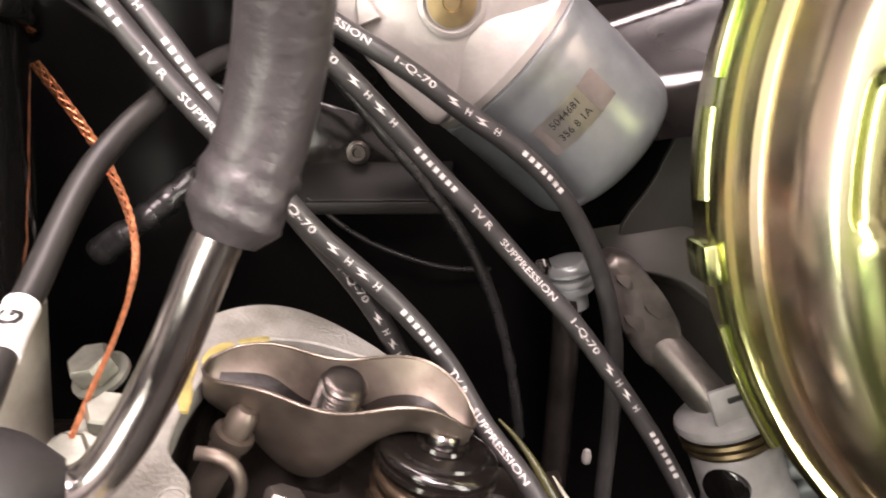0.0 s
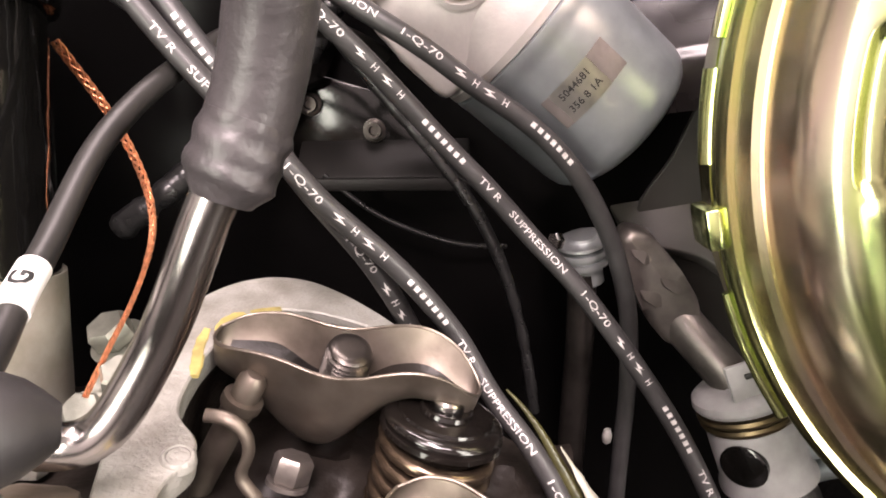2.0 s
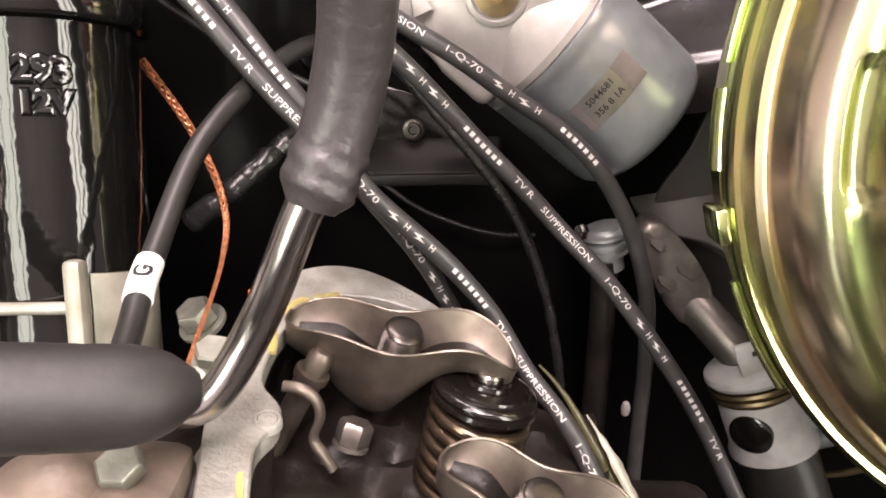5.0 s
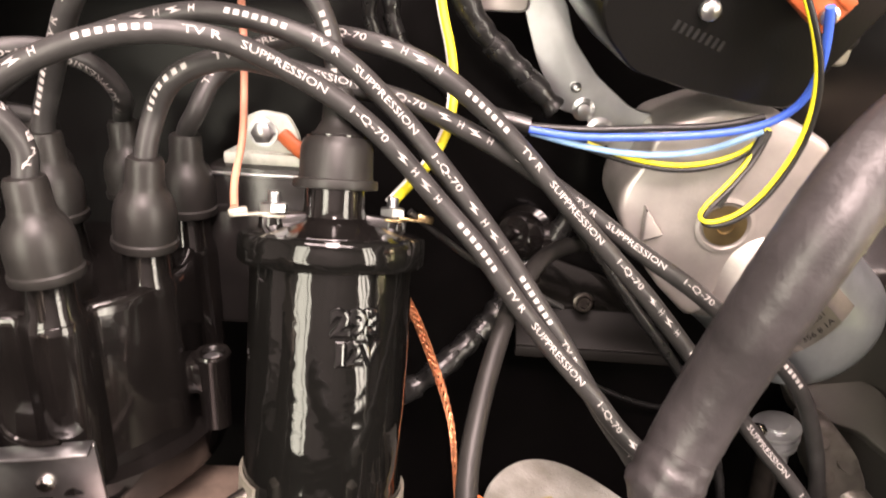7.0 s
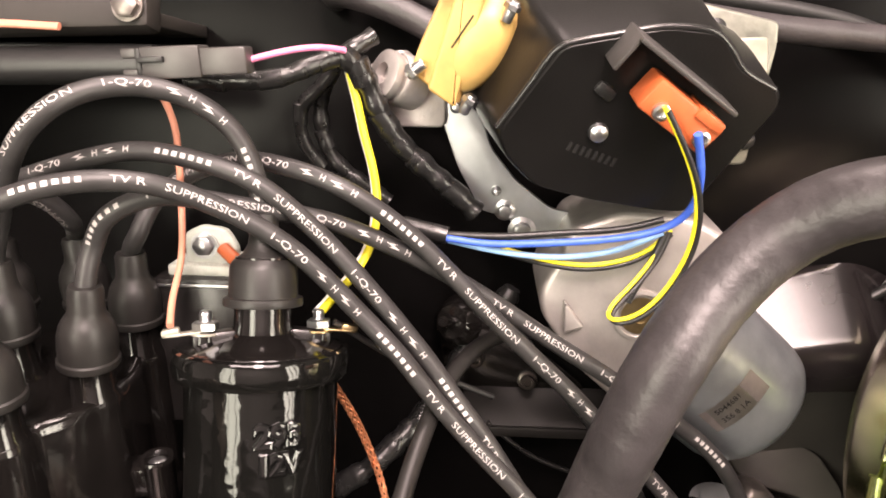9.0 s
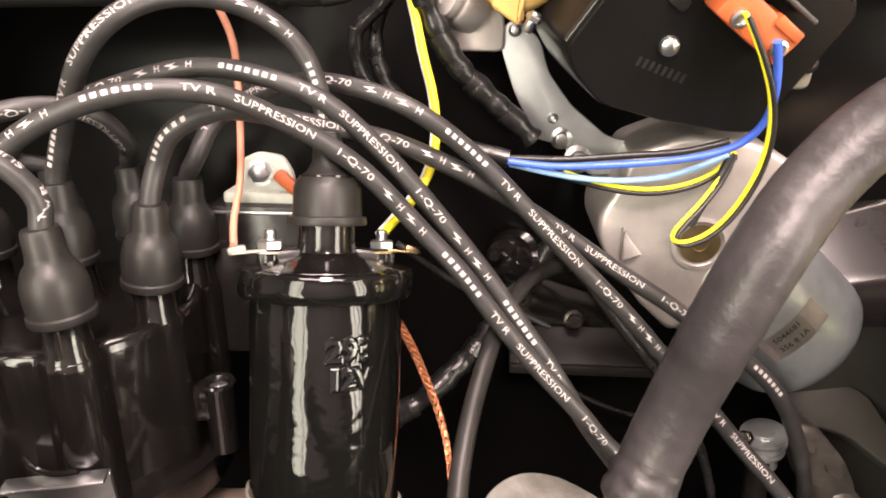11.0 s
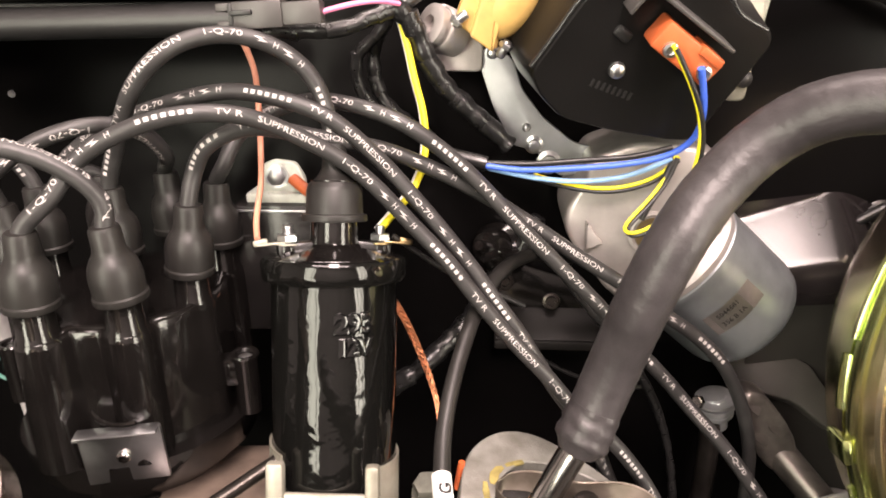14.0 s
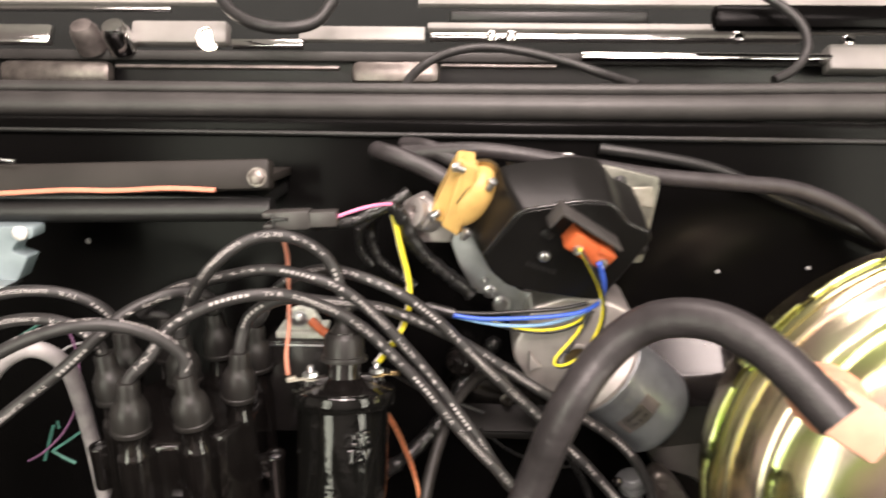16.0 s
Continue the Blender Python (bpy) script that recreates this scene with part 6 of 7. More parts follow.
def cylinder_head():
    ob = thing("cylinder_head", "pale painted cylinder head rim round oily rocker gear", "cylinder head", kind="")
    rail = [at_head(x, y) for x, y in ((-0.064, 0.06), (-0.0685, 0.1), (-0.0735, 0.122), (-0.0785, 0.142), (-0.0825, 0.165), (-0.083, 0.19), (-0.0775, 0.214), (-0.0645, 0.2285), (-0.0495, 0.2295), (-0.03, 0.2225), (-0.008, 0.209))]
    line = spline([tuple(p) for p in rail], 0.002)
    bm = bmesh.new()
    def reach(f):
        w = (0.0073 + 0.0024 * math.exp(-((f - 0.66) / 0.12) ** 2)) * (1.0 if f < 0.78 else max(0.25, 1 - (f - 0.78) * 4))
        return w, w + 0.0078 * math.exp(-abs((f - 0.355) / 0.042) ** 2.4) + 0.0045 * math.exp(-((f - 0.76) / 0.14) ** 2)

    ribbon(bm, line, reach, 0.009)
    part("gasket_rail", bm, ENGINE, ob, "pale grey-green painted rail")
    bm = bmesh.new()
    ribbon(bm, [p - UP * 0.0085 for p in line], lambda f: tuple(max(0.001, w - 0.0015) for w in reach(f)), 0.035)
    part("head_wall", bm, OILY, ob, "oil-blackened wall under the rail")
    bm = bmesh.new()
    m = HEAD
    lathe(bm, [(0.0048, -0.002), (0.0045, 0.0004), (0.0039, 0.0011), (0.0034, 0.0011), (0.003, 0.0006)], m @ pose(0.0015, 0.0, 0.0), 40)
    part("bolt_hole_lip", bm, ENGINE, ob, "raised lip of a bolt hole")
    # no opening is cut; a dark disc gives the hole's shade
    bm = bmesh.new()
    lathe(bm, [(0.0031, 0.0007), (0.0028, 0.0005), (0.0, 0.0003)], m @ pose(0.0015, 0.0, 0.0), 28, closed=False)
    part("hole_shade", bm, OILY, ob, "dark disc for the shade in a bolt hole")
    # smeared sealant along the inner edge
    for smear, wide in ((((-0.0793, 0.1975), (-0.079, 0.1925), (-0.0782, 0.187), (-0.077, 0.182), (-0.0752, 0.1745)), 0.0007), (((-0.0757, 0.197), (-0.0752, 0.2015), (-0.0735, 0.2065), (-0.0705, 0.2095)), 0.0012),
                        (((-0.069, 0.211), (-0.0655, 0.2135), (-0.06, 0.2165)), 0.0003), (((-0.0625, 0.096), (-0.0655, 0.11), (-0.069, 0.122)), 0.0002)):
        bm = bmesh.new()
        path = spline([tuple(at_head(x, y, 0.0003)) for x, y in smear], 0.0008)

        def spread(f, wide=wide, path=path):
            p = path[int(f * (len(path) - 1))]
            swell = wide * max(0.25, min(1.0, 5 * f, 5 * (1 - f)))
            return swell * (1 + 0.5 * noise.noise(p * 420)) + 0.0013, swell * (1 + 0.5 * noise.noise(p * 390 + Vector((3, 1, 2)))) + 0.0013

        ribbon(bm, path, spread, 0.0014)
        part("sealant_smear", bm, SEALANT, ob, "smeared dried yellow gasket sealant")
    # oily floor of the rocker chamber
    bm = bmesh.new()
    n = 28
    c0 = Vector((-0.008, 0.125, 0))
    grid = []
    for i in range(n + 1):
        row = []
        for j in range(n + 1):
            x, y = -0.072 + 0.125 * i / n, 0.05 + 0.17 * j / n
            h = -0.042 + 0.012 * noise.noise(Vector((x * 45, y * 45, 0))) + 0.004 * noise.noise(Vector((x * 160, y * 160, 1)))
            row.append(bm.verts.new(at_head(x, y, h)))
        grid.append(row)
    for i in range(n):
        for j in range(n):
            bm.faces.new((grid[i][j], grid[i + 1][j], grid[i + 1][j + 1], grid[i][j + 1]))
    part("chamber_floor", bm, OILY, ob, "dark oily casting floor")
    bm = bmesh.new()
    box(bm, 0.2, 0.3, 0.12, pose(-0.01, 0.06, 0.66, 0, 0, 0), 0.01)
    part("casting", bm, OILY, ob)
    return ob


cylinder_head()


def rocker(place, label, length=0.0405):
    """A pressed steel rocker arm: a boat-shaped trough on a stud; place: x along it, z up its stud."""
    ob = thing("rocker_arm", label, "rocker arm", place, group="rocker arms")
    bm = bmesh.new()
    nu, nv = 48, 26

    # half width and rim height along the arm
    rim_line = spline([(-1, 0.0098, -0.0036), (-0.78, 0.0112, -0.0008), (-0.59, 0.0122, 0.0008), (-0.39, 0.0126, 0.0004), (-0.2, 0.0132, -0.0009), (0, 0.0142, -0.0004),
                       (0.2, 0.0148, 0.0026), (0.39, 0.0138, 0.0059), (0.59, 0.0122, 0.0068), (0.78, 0.0104, 0.004), (1, 0.009, -0.004)], 0.02)
    us, ws, zs = [p.x for p in rim_line], [p.y for p in rim_line], [p.z for p in rim_line]

    def shape(u):
        end = max(0.0, 1 - abs(u) ** 10) ** 0.5
        return float(np.interp(u, us, ws)) * max(0.02, end), float(np.interp(u, us, zs)), end

    def outer(u, v):
        w, rim, end = shape(u)
        deep = 0.0138 * end ** 0.3 + 0.0015 * max(0.0, u) ** 2 + 0.024 * math.exp(-abs((u + 0.2) / 0.46) ** 2.4)
        a = v * math.pi / 2
        return Vector((u * length, w * (0.12 * v + 0.88 * math.sin(a)), rim - deep * max(0.0, math.cos(a)) ** 0.75))

    def inner(u, v):
        w, rim, end = shape(u * 0.97)
        well = 0.0102 * end + 0.0118 * math.exp(-((u + 0.05) / 0.45) ** 2)
        return Vector((u * 0.97 * length, max(0.0, w - 0.0016) * v, rim - well * (1 - abs(v) ** 1.7) + 0.0001))

    skins = []
    for fn in (outer, inner):
        g = [[bm.verts.new(fn(-1 + 2 * i / nu, math.sin(math.pi * (j / nv - 0.5)))) for j in range(nv + 1)] for i in range(nu + 1)]
        for i in range(nu):
            for j in range(nv):
                bm.faces.new((g[i][j], g[i + 1][j], g[i + 1][j + 1], g[i][j + 1]))
        skins.append(g)
    o, q = skins
    loop_o = [o[i][0] for i in range(nu + 1)] + [o[nu][j] for j in range(1, nv + 1)] + [o[i][nv] for i in range(nu - 1, -1, -1)] + [o[0][j] for j in range(nv - 1, 0, -1)]
    loop_q = [q[i][0] for i in range(nu + 1)] + [q[nu][j] for j in range(1, nv + 1)] + [q[i][nv] for i in range(nu - 1, -1, -1)] + [q[0][j] for j in range(nv - 1, 0, -1)]
    for k in range(len(loop_o)):
        j = (k + 1) % len(loop_o)
        try:
            bm.faces.new((loop_o[k], loop_o[j], loop_q[j], loop_q[k]))
        except ValueError:
            pass
    bmesh.ops.remove_doubles(bm, verts=bm.verts[:], dist=0.00003)
    part("trough", bm, STEEL, ob, "pressed oily steel trough", angle=34)
    # dark strip along the trough's bottom, for its shade as well as oil
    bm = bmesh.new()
    shade_rows = []
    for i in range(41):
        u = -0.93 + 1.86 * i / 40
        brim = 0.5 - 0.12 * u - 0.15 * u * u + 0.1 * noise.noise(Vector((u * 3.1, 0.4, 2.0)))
        shade_rows.append([bm.verts.new(inner(u, -0.92 + (brim + 0.92) * k / 10) + Vector((0, 0.0001, 0.0003))) for k in range(11)])
    for a, b in zip(shade_rows, shade_rows[1:]):
        for k in range(10):
            bm.faces.new((a[k], a[k + 1], b[k + 1], b[k]))
    part("shade_strip", bm, OILY, ob, "dark strip for the shade and oil in the trough")
    # worn edge of the pressing
    bm = bmesh.new()
    edge = []
    for side in (1, -1):
        for k in range(15):
            u = side * (-0.985 + 1.97 * k / 14)
            w, rim, end = shape(u)
            edge.append((u * length, side * max(0.0, w - 0.0006), rim + 0.0001))
    edge.append(edge[0])
    tube(bm, edge, 0.00055, seg=8, step=0.0012)
    part("worn_edge", bm, WORN, ob, "bright worn edge of the pressing")
    bm = bmesh.new()
    prof = [(0.0052, -0.02), (0.0052, -0.004)]
    for k in range(7):
        prof += [(0.0058, -0.0042 + 0.0013 * k), (0.0045, -0.00355 + 0.0013 * k)]
    prof += [(0.0053, 0.005), (0.0046, 0.0056), (0.003, 0.0059), (0.0, 0.006)]
    lathe(bm, [(1.32 * r, 1.25 * z) for r, z in prof], pose(0.0, -0.001, -0.0036, 8, 10, 0), 28)
    part("stud", bm, DARKSTEEL, ob, "dark threaded rocker stud")
    bm = bmesh.new()
    lathe(bm, [(0.005, -0.006), (0.0085, -0.0055), (0.0092, -0.003), (0.0075, -0.001), (0.005, -0.0004)], pose(0.0, -0.001, -0.0085), 28)
    part("pivot_ball", bm, STEEL, ob)
    return ob


ROCK = axis_frame((-0.031, 0.189, 0.795), (0.2, -0.15, 0.97), (0.978, -0.06, -0.2))
rocker(ROCK, "oily bronze-toned steel rocker arm under the leads", 0.0435)
rocker(axis_frame((0.0165, 0.136, 0.7668), (0.22, -0.15, 0.96), (0.88, -0.4, -0.2)), "oily steel rocker arm of the next valve", 0.034)


def valve_spring(m):
    ob = thing("valve_spring", "oily coiled valve spring under a dark retainer", "valve spring", m)
    bm = bmesh.new()
    pts = []
    for i in range(0, 6 * 16 + 1):
        a = 2 * math.pi * i / 16
        pts.append((0.017 * math.cos(a), 0.017 * math.sin(a), -0.0085 - 0.0058 * i / 16))
    rings = []
    for i, p in enumerate(pts):
        p = Vector(p)
        t = (Vector(pts[min(i + 1, len(pts) - 1)]) - Vector(pts[max(i - 1, 0)])).normalized()
        n = Vector((p.x, p.y, 0)).normalized()
        b = t.cross(n)
        rings.append([bm.verts.new(p + 0.0024 * (math.cos(q * math.pi / 6) * n + math.sin(q * math.pi / 6) * b)) for q in range(12)])
    for x, y in zip(rings, rings[1:]):
        for q in range(12):
            bm.faces.new((x[q], x[(q + 1) % 12], y[(q + 1) % 12], y[q]))
    part("coil", bm, SPRING, ob, "bronze-toned wound steel wire")
    bm = bmesh.new()
    lathe(bm, [(0.0, 0.0006), (0.0072, 0.0006), (0.0076, 0.0014), (0.0082, 0.0012), (0.0086, 0.0), (0.0148, -0.0004), (0.0152, -0.0012), (0.0174, -0.0016), (0.0186, -0.0024), (0.019, -0.0036), (0.0182, -0.0042), (0.0182, -0.0048), (0.0195, -0.0053), (0.0197, -0.0068), (0.0186, -0.0078), (0.0168, -0.0082), (0.016, -0.0105), (0.0, -0.0105)], Matrix(), 48)
    part("retainer", bm, OILBLACK, ob, "dark oily spring retainer")
    bm = bmesh.new()
    lathe(bm, [(0.0, 0.0044), (0.0046, 0.0042), (0.0054, 0.0034), (0.0056, -0.002)], Matrix(), 24)
    part("valve_tip", bm, BRIGHT, ob, "bright valve stem tip")
    return ob


valve_spring(axis_frame((0.0, 0.1815, 0.779), (0.25, 0.08, 0.96)))
valve_spring(axis_frame((0.045, 0.118, 0.748), (0.25, 0.08, 0.96)))


def push_rod():
    ob = thing("push_rod", "oily steel push rod rising under the rocker arm", "push rod")
    m = axis_frame((-0.0578, 0.179, 0.7925), (0.5, 0.05, 0.86))
    bm = bmesh.new()
    lathe(bm, [(0.0048, -0.07), (0.0048, -0.0165), (0.0053, -0.016), (0.0053, -0.0135), (0.0046, -0.013), (0.0046, -0.0025), (0.003, 0.0), (0, 0.0005)], m, 28)
    part("rod", bm, STEEL, ob)
    bm = bmesh.new()
    lathe(bm, [(0.0048, -0.0125), (0.0064, -0.0122), (0.0066, -0.0105), (0.0064, -0.0088), (0.0048, -0.0085)], m, 28)
    part("collar", bm, STEEL, ob)
    bm = bmesh.new()
    tube(bm, [(-0.0695, 0.166, 0.7862), (-0.063, 0.165, 0.786), (-0.0582, 0.165, 0.7815), (-0.0575, 0.165, 0.774), (-0.0608, 0.164, 0.7665), (-0.057, 0.164, 0.7595), (-0.0545, 0.164, 0.7535)], 0.0021, seg=14, step=0.0015, flat=0.5)
    part("guide_clip", bm, STEEL, ob, "bent steel guide clip")
    return ob


push_rod()


def hex_bolt(name, label, origin, way, r, h, washer, mat, group=""):
    ob = thing(name, label, "bolt", group=group)
    m = axis_frame(origin, way)
    bm = bmesh.new()
    hexnut(bm, r, h, m)
    part("head", bm, mat, ob)
    bm = bmesh.new()
    lathe(bm, [(0.0, -0.0015), (washer, -0.0015), (washer, 0.0), (0.0, 0.0002)], m, 28)
    part("washer", bm, mat, ob)
    return ob


hex_bolt("head_bolt", "dark oily hexagon bolt beside the push rod", (-0.05, 0.174, 0.7575), (0.3, 0.3, 0.9), 0.0066, 0.0085, 0.0068, OLDALLOY)
hex_bolt("manifold_bolt", "dull green-grey hexagon bolt by the pipe", (-0.0925, 0.1665, 0.7965), (0.2, -0.3, 0.9), 0.0065, 0.006, 0.0085, OLDZINC, "manifold bolts")
hex_bolt("manifold_bolt", "dull green-grey hexagon bolt by the pipe", (-0.106, 0.19, 0.7985), (-0.2, -0.4, 0.9), 0.007, 0.008, 0.009, OLDZINC, "manifold bolts")
hex_bolt("manifold_bolt", "dull grey bolt under the ground strap", (-0.098, 0.155, 0.793), (0.2, -0.6, 0.75), 0.0055, 0.005, 0.007, OLDZINC, "manifold bolts")


def manifold():
    ob = thing("intake_manifold", "oily dark intake manifold casting under coil and distributor", "intake manifold")
    bm = bmesh.new()
    box(bm, 0.19, 0.2, 0.08, pose(-0.18, 0.12, 0.735, -4, 0, 0), 0.012)
    part("runner_block", bm, OILY, ob, "oil-darkened manifold casting")
    for x, y, z, r, a in ((-0.12, 0.1, 0.778, 0.02, 30), (-0.1, 0.14, 0.772, 0.016, -20), (-0.085, 0.09, 0.772, 0.012, 15), (-0.2, 0.14, 0.782, 0.02, 10), (-0.108, 0.108, 0.792, 0.013, 12)):
        bm = bmesh.new()
        lathe(bm, [(0.0, 0.0), (r, -0.001), (r * 1.05, -0.004), (r * 0.9, -0.02), (r * 1.2, -0.06)], pose(x, y, z, 0, a * 0.4, 0), 32)
        part("boss", bm, DULL, ob)
    bm = bmesh.new()
    tube(bm, [(-0.155, 0.07, 0.79), (-0.12, 0.085, 0.786), (-0.1, 0.105, 0.782), (-0.085, 0.125, 0.776), (-0.075, 0.12, 0.765)], 0.007, seg=20)
    part("water_pipe", bm, DULL, ob)
    bm = bmesh.new()
    box(bm, 0.022, 0.06, 0.024, pose(-0.0905, 0.1, 0.784, -8, 12, 10), 0.006)
    part("flange", bm, TAN, ob, "oil-stained tan flange beside the head")
    bm = bmesh.new()
    box(bm, 0.07, 0.055, 0.022, pose(-0.2, 0.196, 0.789, -3, 0, 4), 0.004)
    part("mounting_pad", bm, TAN, ob, "oil-stained tan mounting pad")
    bm = bmesh.new()
    hexnut(bm, 0.0062, 0.006, axis_frame((-0.0925, 0.107, 0.797), (0.1, -0.5, 0.85)))
    part("flange_nut", bm, OLDZINC, ob)
    bm = bmesh.new()
    lathe(bm, [(0.0, 0.006), (0.009, 0.005), (0.014, 0.001), (0.0165, -0.004), (0.0185, -0.005), (0.019, -0.008), (0.018, -0.03)], axis_frame((-0.111, 0.098, 0.795), (0.1, -0.45, 0.88)), 36)
    part("domed_plug", bm, TAN, ob, "rounded tan casting plug")
    return ob


manifold()


def filler_cap():
    ob = thing("oil_cap", "round shiny zinc cap with a rolled rim", "cap")
    m = axis_frame((-0.2555, 0.067, 0.8765), (0.1, -0.62, 0.78))
    bm = bmesh.new()
    lathe(bm, [(0.031, -0.02), (0.031, -0.004), (0.0335, -0.002), (0.0335, 0.0), (0.0315, 0.0014), (0.029, 0.0006), (0.0265, 0.003), (0.02, 0.0052), (0.0095, 0.006), (0.0, 0.006)], m, 56)
    part("cap_shell", bm, CAPZINC, ob)
    bm = bmesh.new()
    tube(bm, [(-0.2605, 0.0765, 0.868), (-0.26, 0.084, 0.855), (-0.255, 0.088, 0.83), (-0.25, 0.09, 0.765)], 0.021, seg=28)
    part("filler_neck", bm, OILY, ob, "dark oily filler neck")
    return ob


filler_cap()
tubed("throttle_rod", "dark thin rod by the distributor", "rod", [(-0.2, 0.15, 0.815), (-0.185, 0.16, 0.822), (-0.17, 0.17, 0.829)], 0.0032, DARKSTEEL)


# ---- steering coupling and pipes by the booster ----
def steering_coupling():
    ob = thing("steering_coupling", "pale alloy steering coupling with white collar", "steering coupling")
    a, b = Vector((0.119, 0.258, 0.7475)), Vector((0.137, 0.249, 0.6965))
    m = axis_frame(a, a - b)
    bm = bmesh.new()
    lathe(bm, [(0.0, -0.001), (0.0165, -0.001), (0.0205, -0.004), (0.021, -0.007), (0.0198, -0.009)], m, 48)
    box(bm, 0.022, 0.003, 0.018, m @ pose(0.003, 0.0, 0.004, 0, 0, 0) @ pose(0, -0.015, 0), 0.0012)
    collar = part("collar", bm, COLLAR, ob, "white plastic collar with a slotted tab")
    bm = bmesh.new()
    box(bm, 0.0085, 0.0014, 0.0022, m @ pose(0.003, -0.0168, 0.0075), 0.0004)
    part("slot", bm, BLACKW, collar)
    for z, r in ((-0.0118, 0.0206), (-0.0155, 0.0202)):
        bm = bmesh.new()
        lathe(bm, [(0.012, z - 0.0014), (r - 0.0006, z - 0.0014), (r, z), (r - 0.0006, z + 0.0014), (0.012, z + 0.0014)], m, 48)
        part("brass_ring", bm, TARNISH, ob, "tarnished brass ring")
    bm = bmesh.new()
    lathe(bm, [(0.0175, -0.0185), (0.0188, -0.021), (0.0188, -0.042), (0.0202, -0.044), (0.0202, -0.0465), (0.0175, -0.048)], m, 48)
    body = part("body", bm, COLLAR, ob, "grey plastic body")
    bm = bmesh.new()
    lathe(bm, [(0.0, 0.0012), (0.008, 0.001), (0.0095, 0.0), (0.0095, -0.004)], m @ pose(-0.012, -0.0148, -0.03, 90, 0, -38), 32)
    part("plug", bm, BAKELITE, body, "round black plug")
    bm = bmesh.new()
    lathe(bm, [(0.0168, -0.047), (0.018, -0.055), (0.018, -0.16)], m, 40)
    part("rubber_sleeve", bm, BOOT, ob)
    # cast alloy yoke above, with raised webs on its face
    face = axis_frame((0, 0.294, 0), (0, -1, 0))
    bm = bmesh.new()
    plate(bm, rounded([(0.0695, 0.8035), (0.0735, 0.808), (0.083, 0.806), (0.096, 0.791), (0.1065, 0.775), (0.1095, 0.762), (0.1075, 0.757), (0.0945, 0.753), (0.083, 0.768), (0.075, 0.786)], 0.004, 4), 0.019, face, 0.0045)
    yoke = part("yoke", bm, OLDALLOY, ob, "cast grey alloy yoke")
    for (x0, z0), (x1, z1), w in (((0.0735, 0.8015), (0.0845, 0.7925), 0.0034), ((0.0865, 0.7885), (0.1, 0.7785), 0.0038), ((0.0785, 0.783), (0.0915, 0.7725), 0.0042)):
        # a fold: one broad slope and one steep one, meeting in a slanting crest
        bm = bmesh.new()
        crest, side = Vector((x1 - x0, 0, z1 - z0)), Vector((z0 - z1, 0, x1 - x0)).normalized()
        foot = Vector((x0, 0.2765, z0))
        ring = [foot, foot + crest * 0.35 - side * w * 0.9, foot + crest, foot + crest * 0.6 + side * w * 1.5]
        low = [bm.verts.new(p) for p in ring]
        top = [bm.verts.new(foot + crest * u - side * w * 0.55 + Vector((0, -0.0042, 0))) for u in (0.3, 0.72)]
        for loop in ((low[0], low[1], top[0]), (low[1], low[2], top[1], top[0]), (low[2], low[3], top[1]), (low[3], low[0], top[0], top[1]), tuple(low[::-1])):
            bm.faces.new(loop)
        bmesh.ops.bevel(bm, geom=bm.edges[:], offset=0.0004, segments=2, affect="EDGES")
        part("web", bm, OLDALLOY, yoke)
    bm = bmesh.new()
    n0, n1 = Vector((0.1005, 0.282, 0.763)), Vector((0.117, 0.262, 0.7465))
    lathe(bm, [(0.009, -0.004), (0.0096, 0.0), (0.0092, (n1 - n0).length), (0.0092, (n1 - n0).length + 0.004)], axis_frame(n0, n1 - n0), 28)
    part("neck", bm, OLDALLOY, yoke)
    return ob


steering_coupling()


def pipe_union():
    ob = thing("pipe_union", "ringed steel pipe union with a downpipe", "pipe union")
    m = axis_frame((0.054, 0.2735, 0.8045), (-0.22, -0.12, 1))
    bm = bmesh.new()
    prof = [(0.0, 0.0026), (0.006, 0.0025), (0.0063, 0.001), (0.0112, 0.0005), (0.0114, -0.0008), (0.0078, -0.0014), (0.0078, -0.0028), (0.0108, -0.0032), (0.011, -0.0052), (0.0085, -0.0058),
            (0.0085, -0.0078), (0.0098, -0.0082), (0.0098, -0.0105), (0.0062, -0.012), (0.006, -0.02)]
    lathe(bm, prof, m, 36)
    part("ringed_nut", bm, ARM, ob)
    bm = bmesh.new()
    tube(bm, [(0.0545, 0.2745, 0.79), (0.0548, 0.275, 0.76), (0.0535, 0.275, 0.72), (0.052, 0.275, 0.66)], 0.0062, seg=20)
    part("downpipe", bm, DARKSTEEL, ob)
    bm = bmesh.new()
    hexnut(bm, 0.0038, 0.004, axis_frame((0.0435, 0.266, 0.8065), (-0.8, -0.5, 0.2)))
    part("screw", bm, BRIGHT, ob)
    return ob


pipe_union()
def sheen_sheet():
    """Added sheet, greyed for firewall sheen and haze between wiper motor and booster."""
    ob = thing("firewall_sheen", "greyed sheet added for firewall sheen behind the brake booster", "panel", kind="structure")
    bm = bmesh.new()
    plate(bm, rounded([(0.083, 0.806), (0.1, 0.83), (0.112, 0.862), (0.14, 0.874), (0.33, 0.874), (0.33, 0.7), (0.14, 0.7), (0.112, 0.745)], 0.012, 4), 0.003, axis_frame((0, 0.3195, 0), (0, -1, 0)), 0.0012)
    part("panel_sheet", bm, GREYED, ob)
    return ob


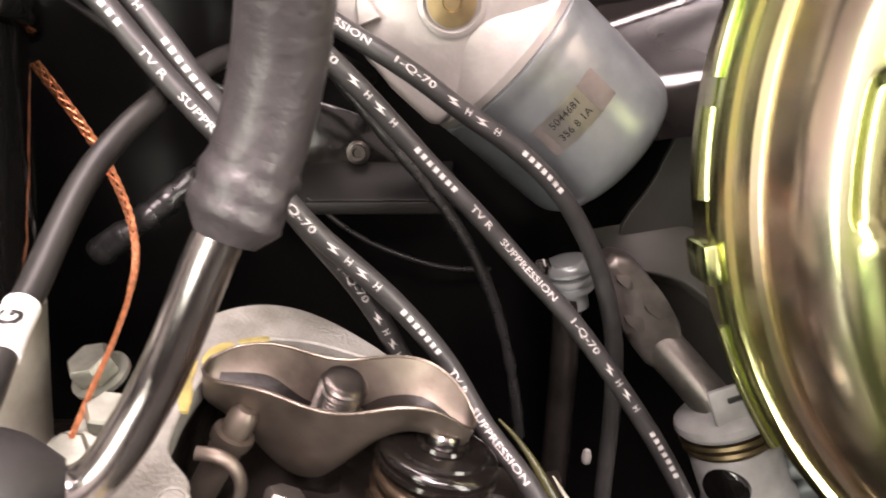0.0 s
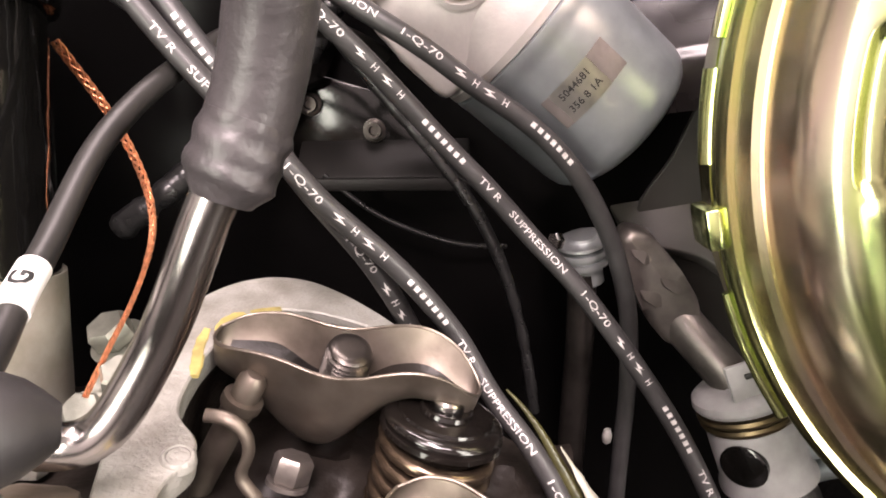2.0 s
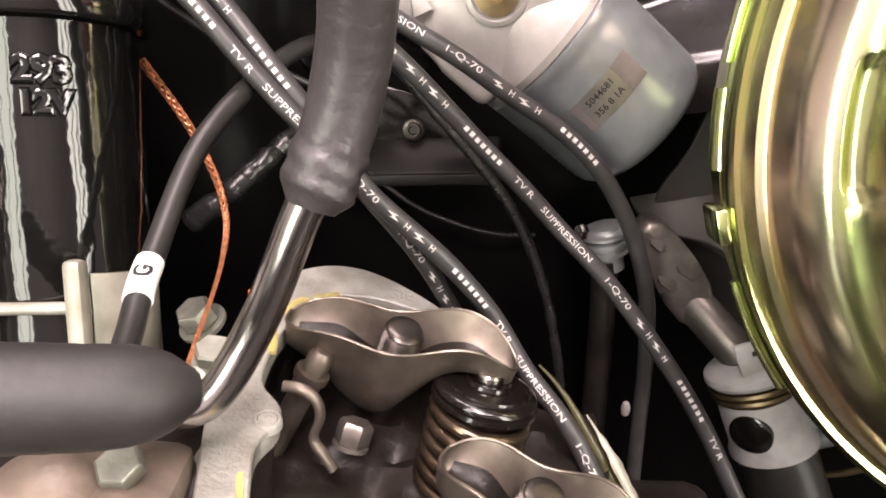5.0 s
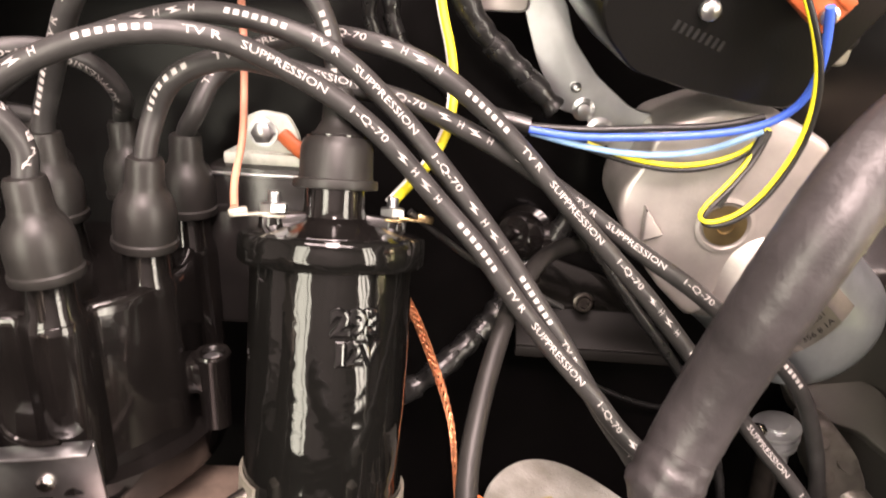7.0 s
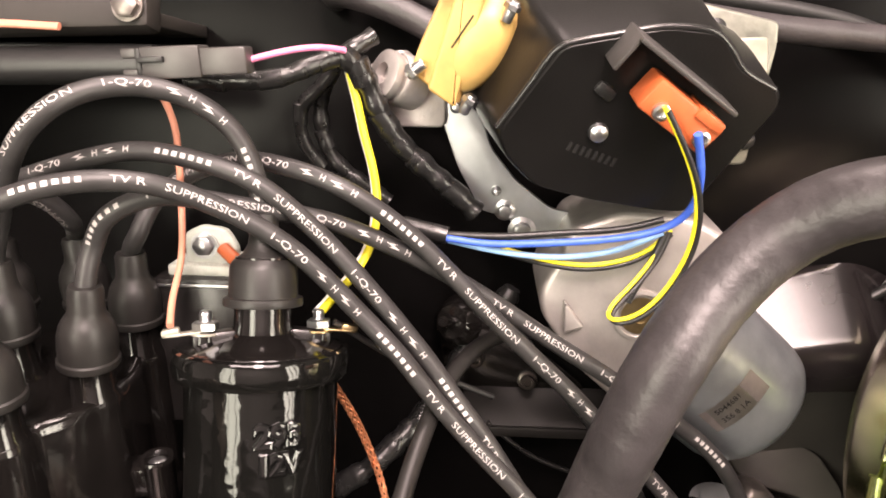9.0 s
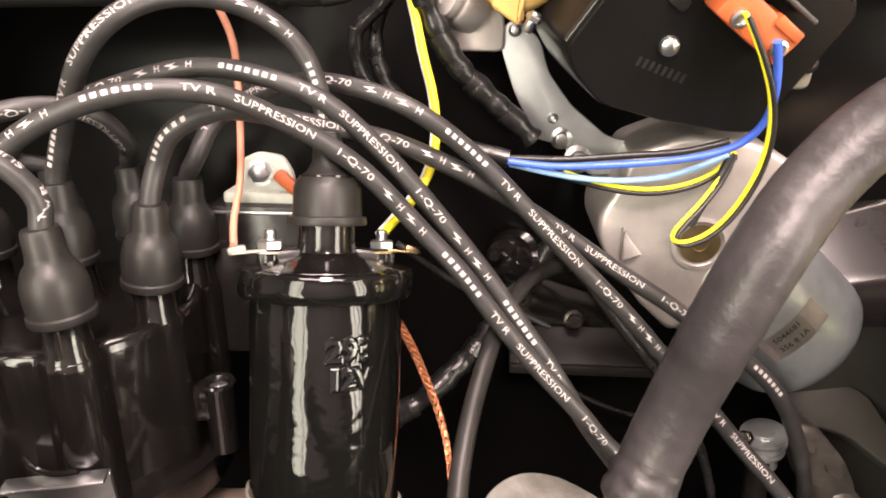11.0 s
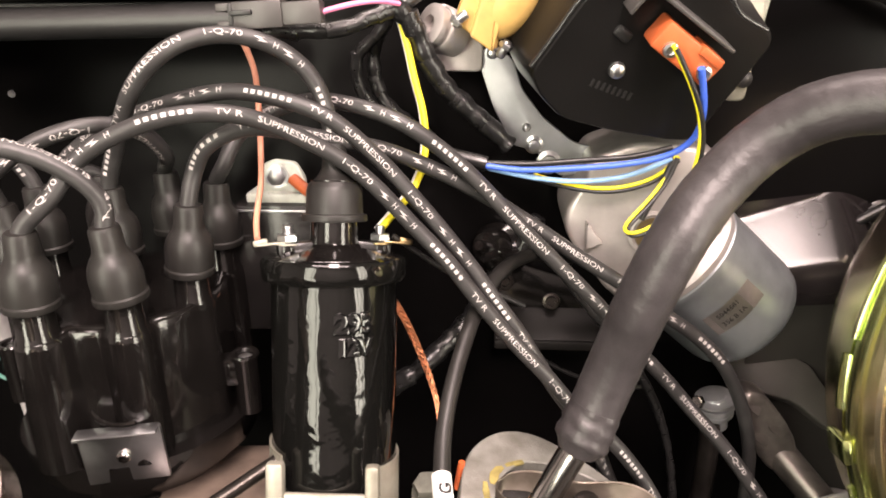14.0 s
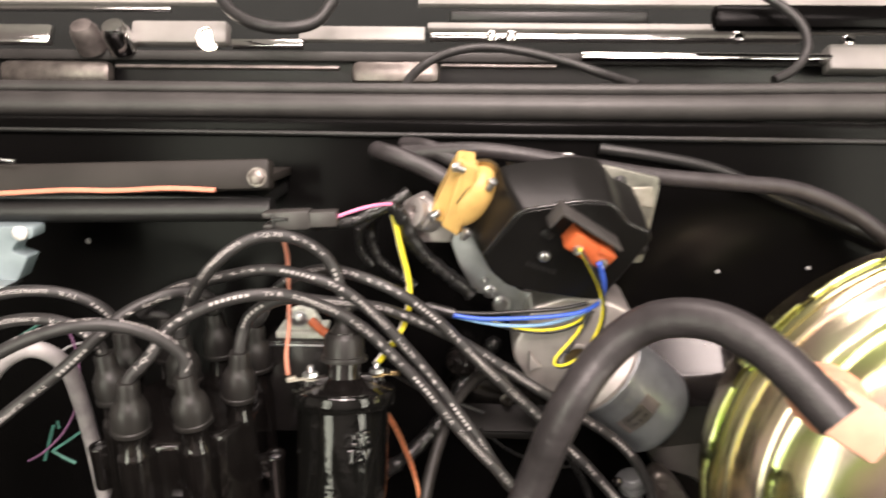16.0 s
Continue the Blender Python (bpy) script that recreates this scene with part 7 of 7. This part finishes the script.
sheen_sheet()
pedal = thing("pedal_bracket", "satin black sloping panel behind the steering coupling", "bracket")
bm = bmesh.new()
plate(bm, rounded([(-0.034, 0.018), (-0.006, 0.02), (0.022, 0.008), (0.032, -0.012), (0.03, -0.034), (0.01, -0.016), (-0.02, -0.008)], 0.006, 4), -0.01, axis_frame((0.103, 0.311, 0.8), (-0.1, -0.8, 0.6)), 0.0012)
part("plate", bm, FENDER, pedal)
for k, (x, z) in enumerate(((0.148, 0.716), (0.156, 0.706))):
    tubed("brake_line", "bright metal pipe beside the booster", "pipe", [(x - 0.012, 0.262, z - 0.012), (x + 0.01, 0.25, z + 0.006), (x + 0.03, 0.235, z + 0.018)], 0.0048, GALV, seg=16)
tubed("wire", "tan wire curving below the booster", "wire", [(0.137, 0.262, 0.6855), (0.15, 0.255, 0.6855), (0.162, 0.245, 0.692), (0.172, 0.235, 0.705)], 0.0016, BRASS, seg=10)
bm = bmesh.new()
lathe(bm, [(0.0, 0.005), (0.0018, 0.004), (0.0028, 0.0), (0.0022, -0.004), (0.0, -0.006)], pose(0.079, 0.32, 0.678), 16)
tagged(part("clip", bm, WHITEP), "small white clip on the firewall", "clip")


def edge_guard():
    ob = thing("gasket_edge", "torn olive gasket edge beside the ignition cable", "gasket")
    bm = bmesh.new()
    tube(bm, [(0.0195, 0.2035, 0.7735), (0.0245, 0.202, 0.7685), (0.0305, 0.199, 0.761), (0.037, 0.1955, 0.75), (0.045, 0.191, 0.736), (0.053, 0.187, 0.719), (0.06, 0.183, 0.698)], 0.003, seg=12, step=0.0015, flat=0.55,
         radius=lambda s: min(0.0026, 0.0004 + s * 0.05))
    part("strip", bm, OLIVE, ob)
    bm = bmesh.new()
    tube(bm, [(0.0375, 0.1955, 0.7565), (0.042, 0.1935, 0.7495), (0.05, 0.189, 0.736), (0.059, 0.185, 0.716), (0.066, 0.182, 0.695)], 0.0017, seg=10, step=0.0012, wobble=0.7, flat=0.4, radius=lambda s: min(0.0022, 0.0003 + s * 0.09))
    part("torn_edge", bm, TIN, ob, "pale torn edge")
    return ob


edge_guard()
tubed("paint_mark", "red painted mark on the pale casting", "marking", [(-0.091, 0.205, 0.8045), (-0.0919, 0.205, 0.7979), (-0.0933, 0.205, 0.7888)], 0.0018, ORANGE, seg=8)
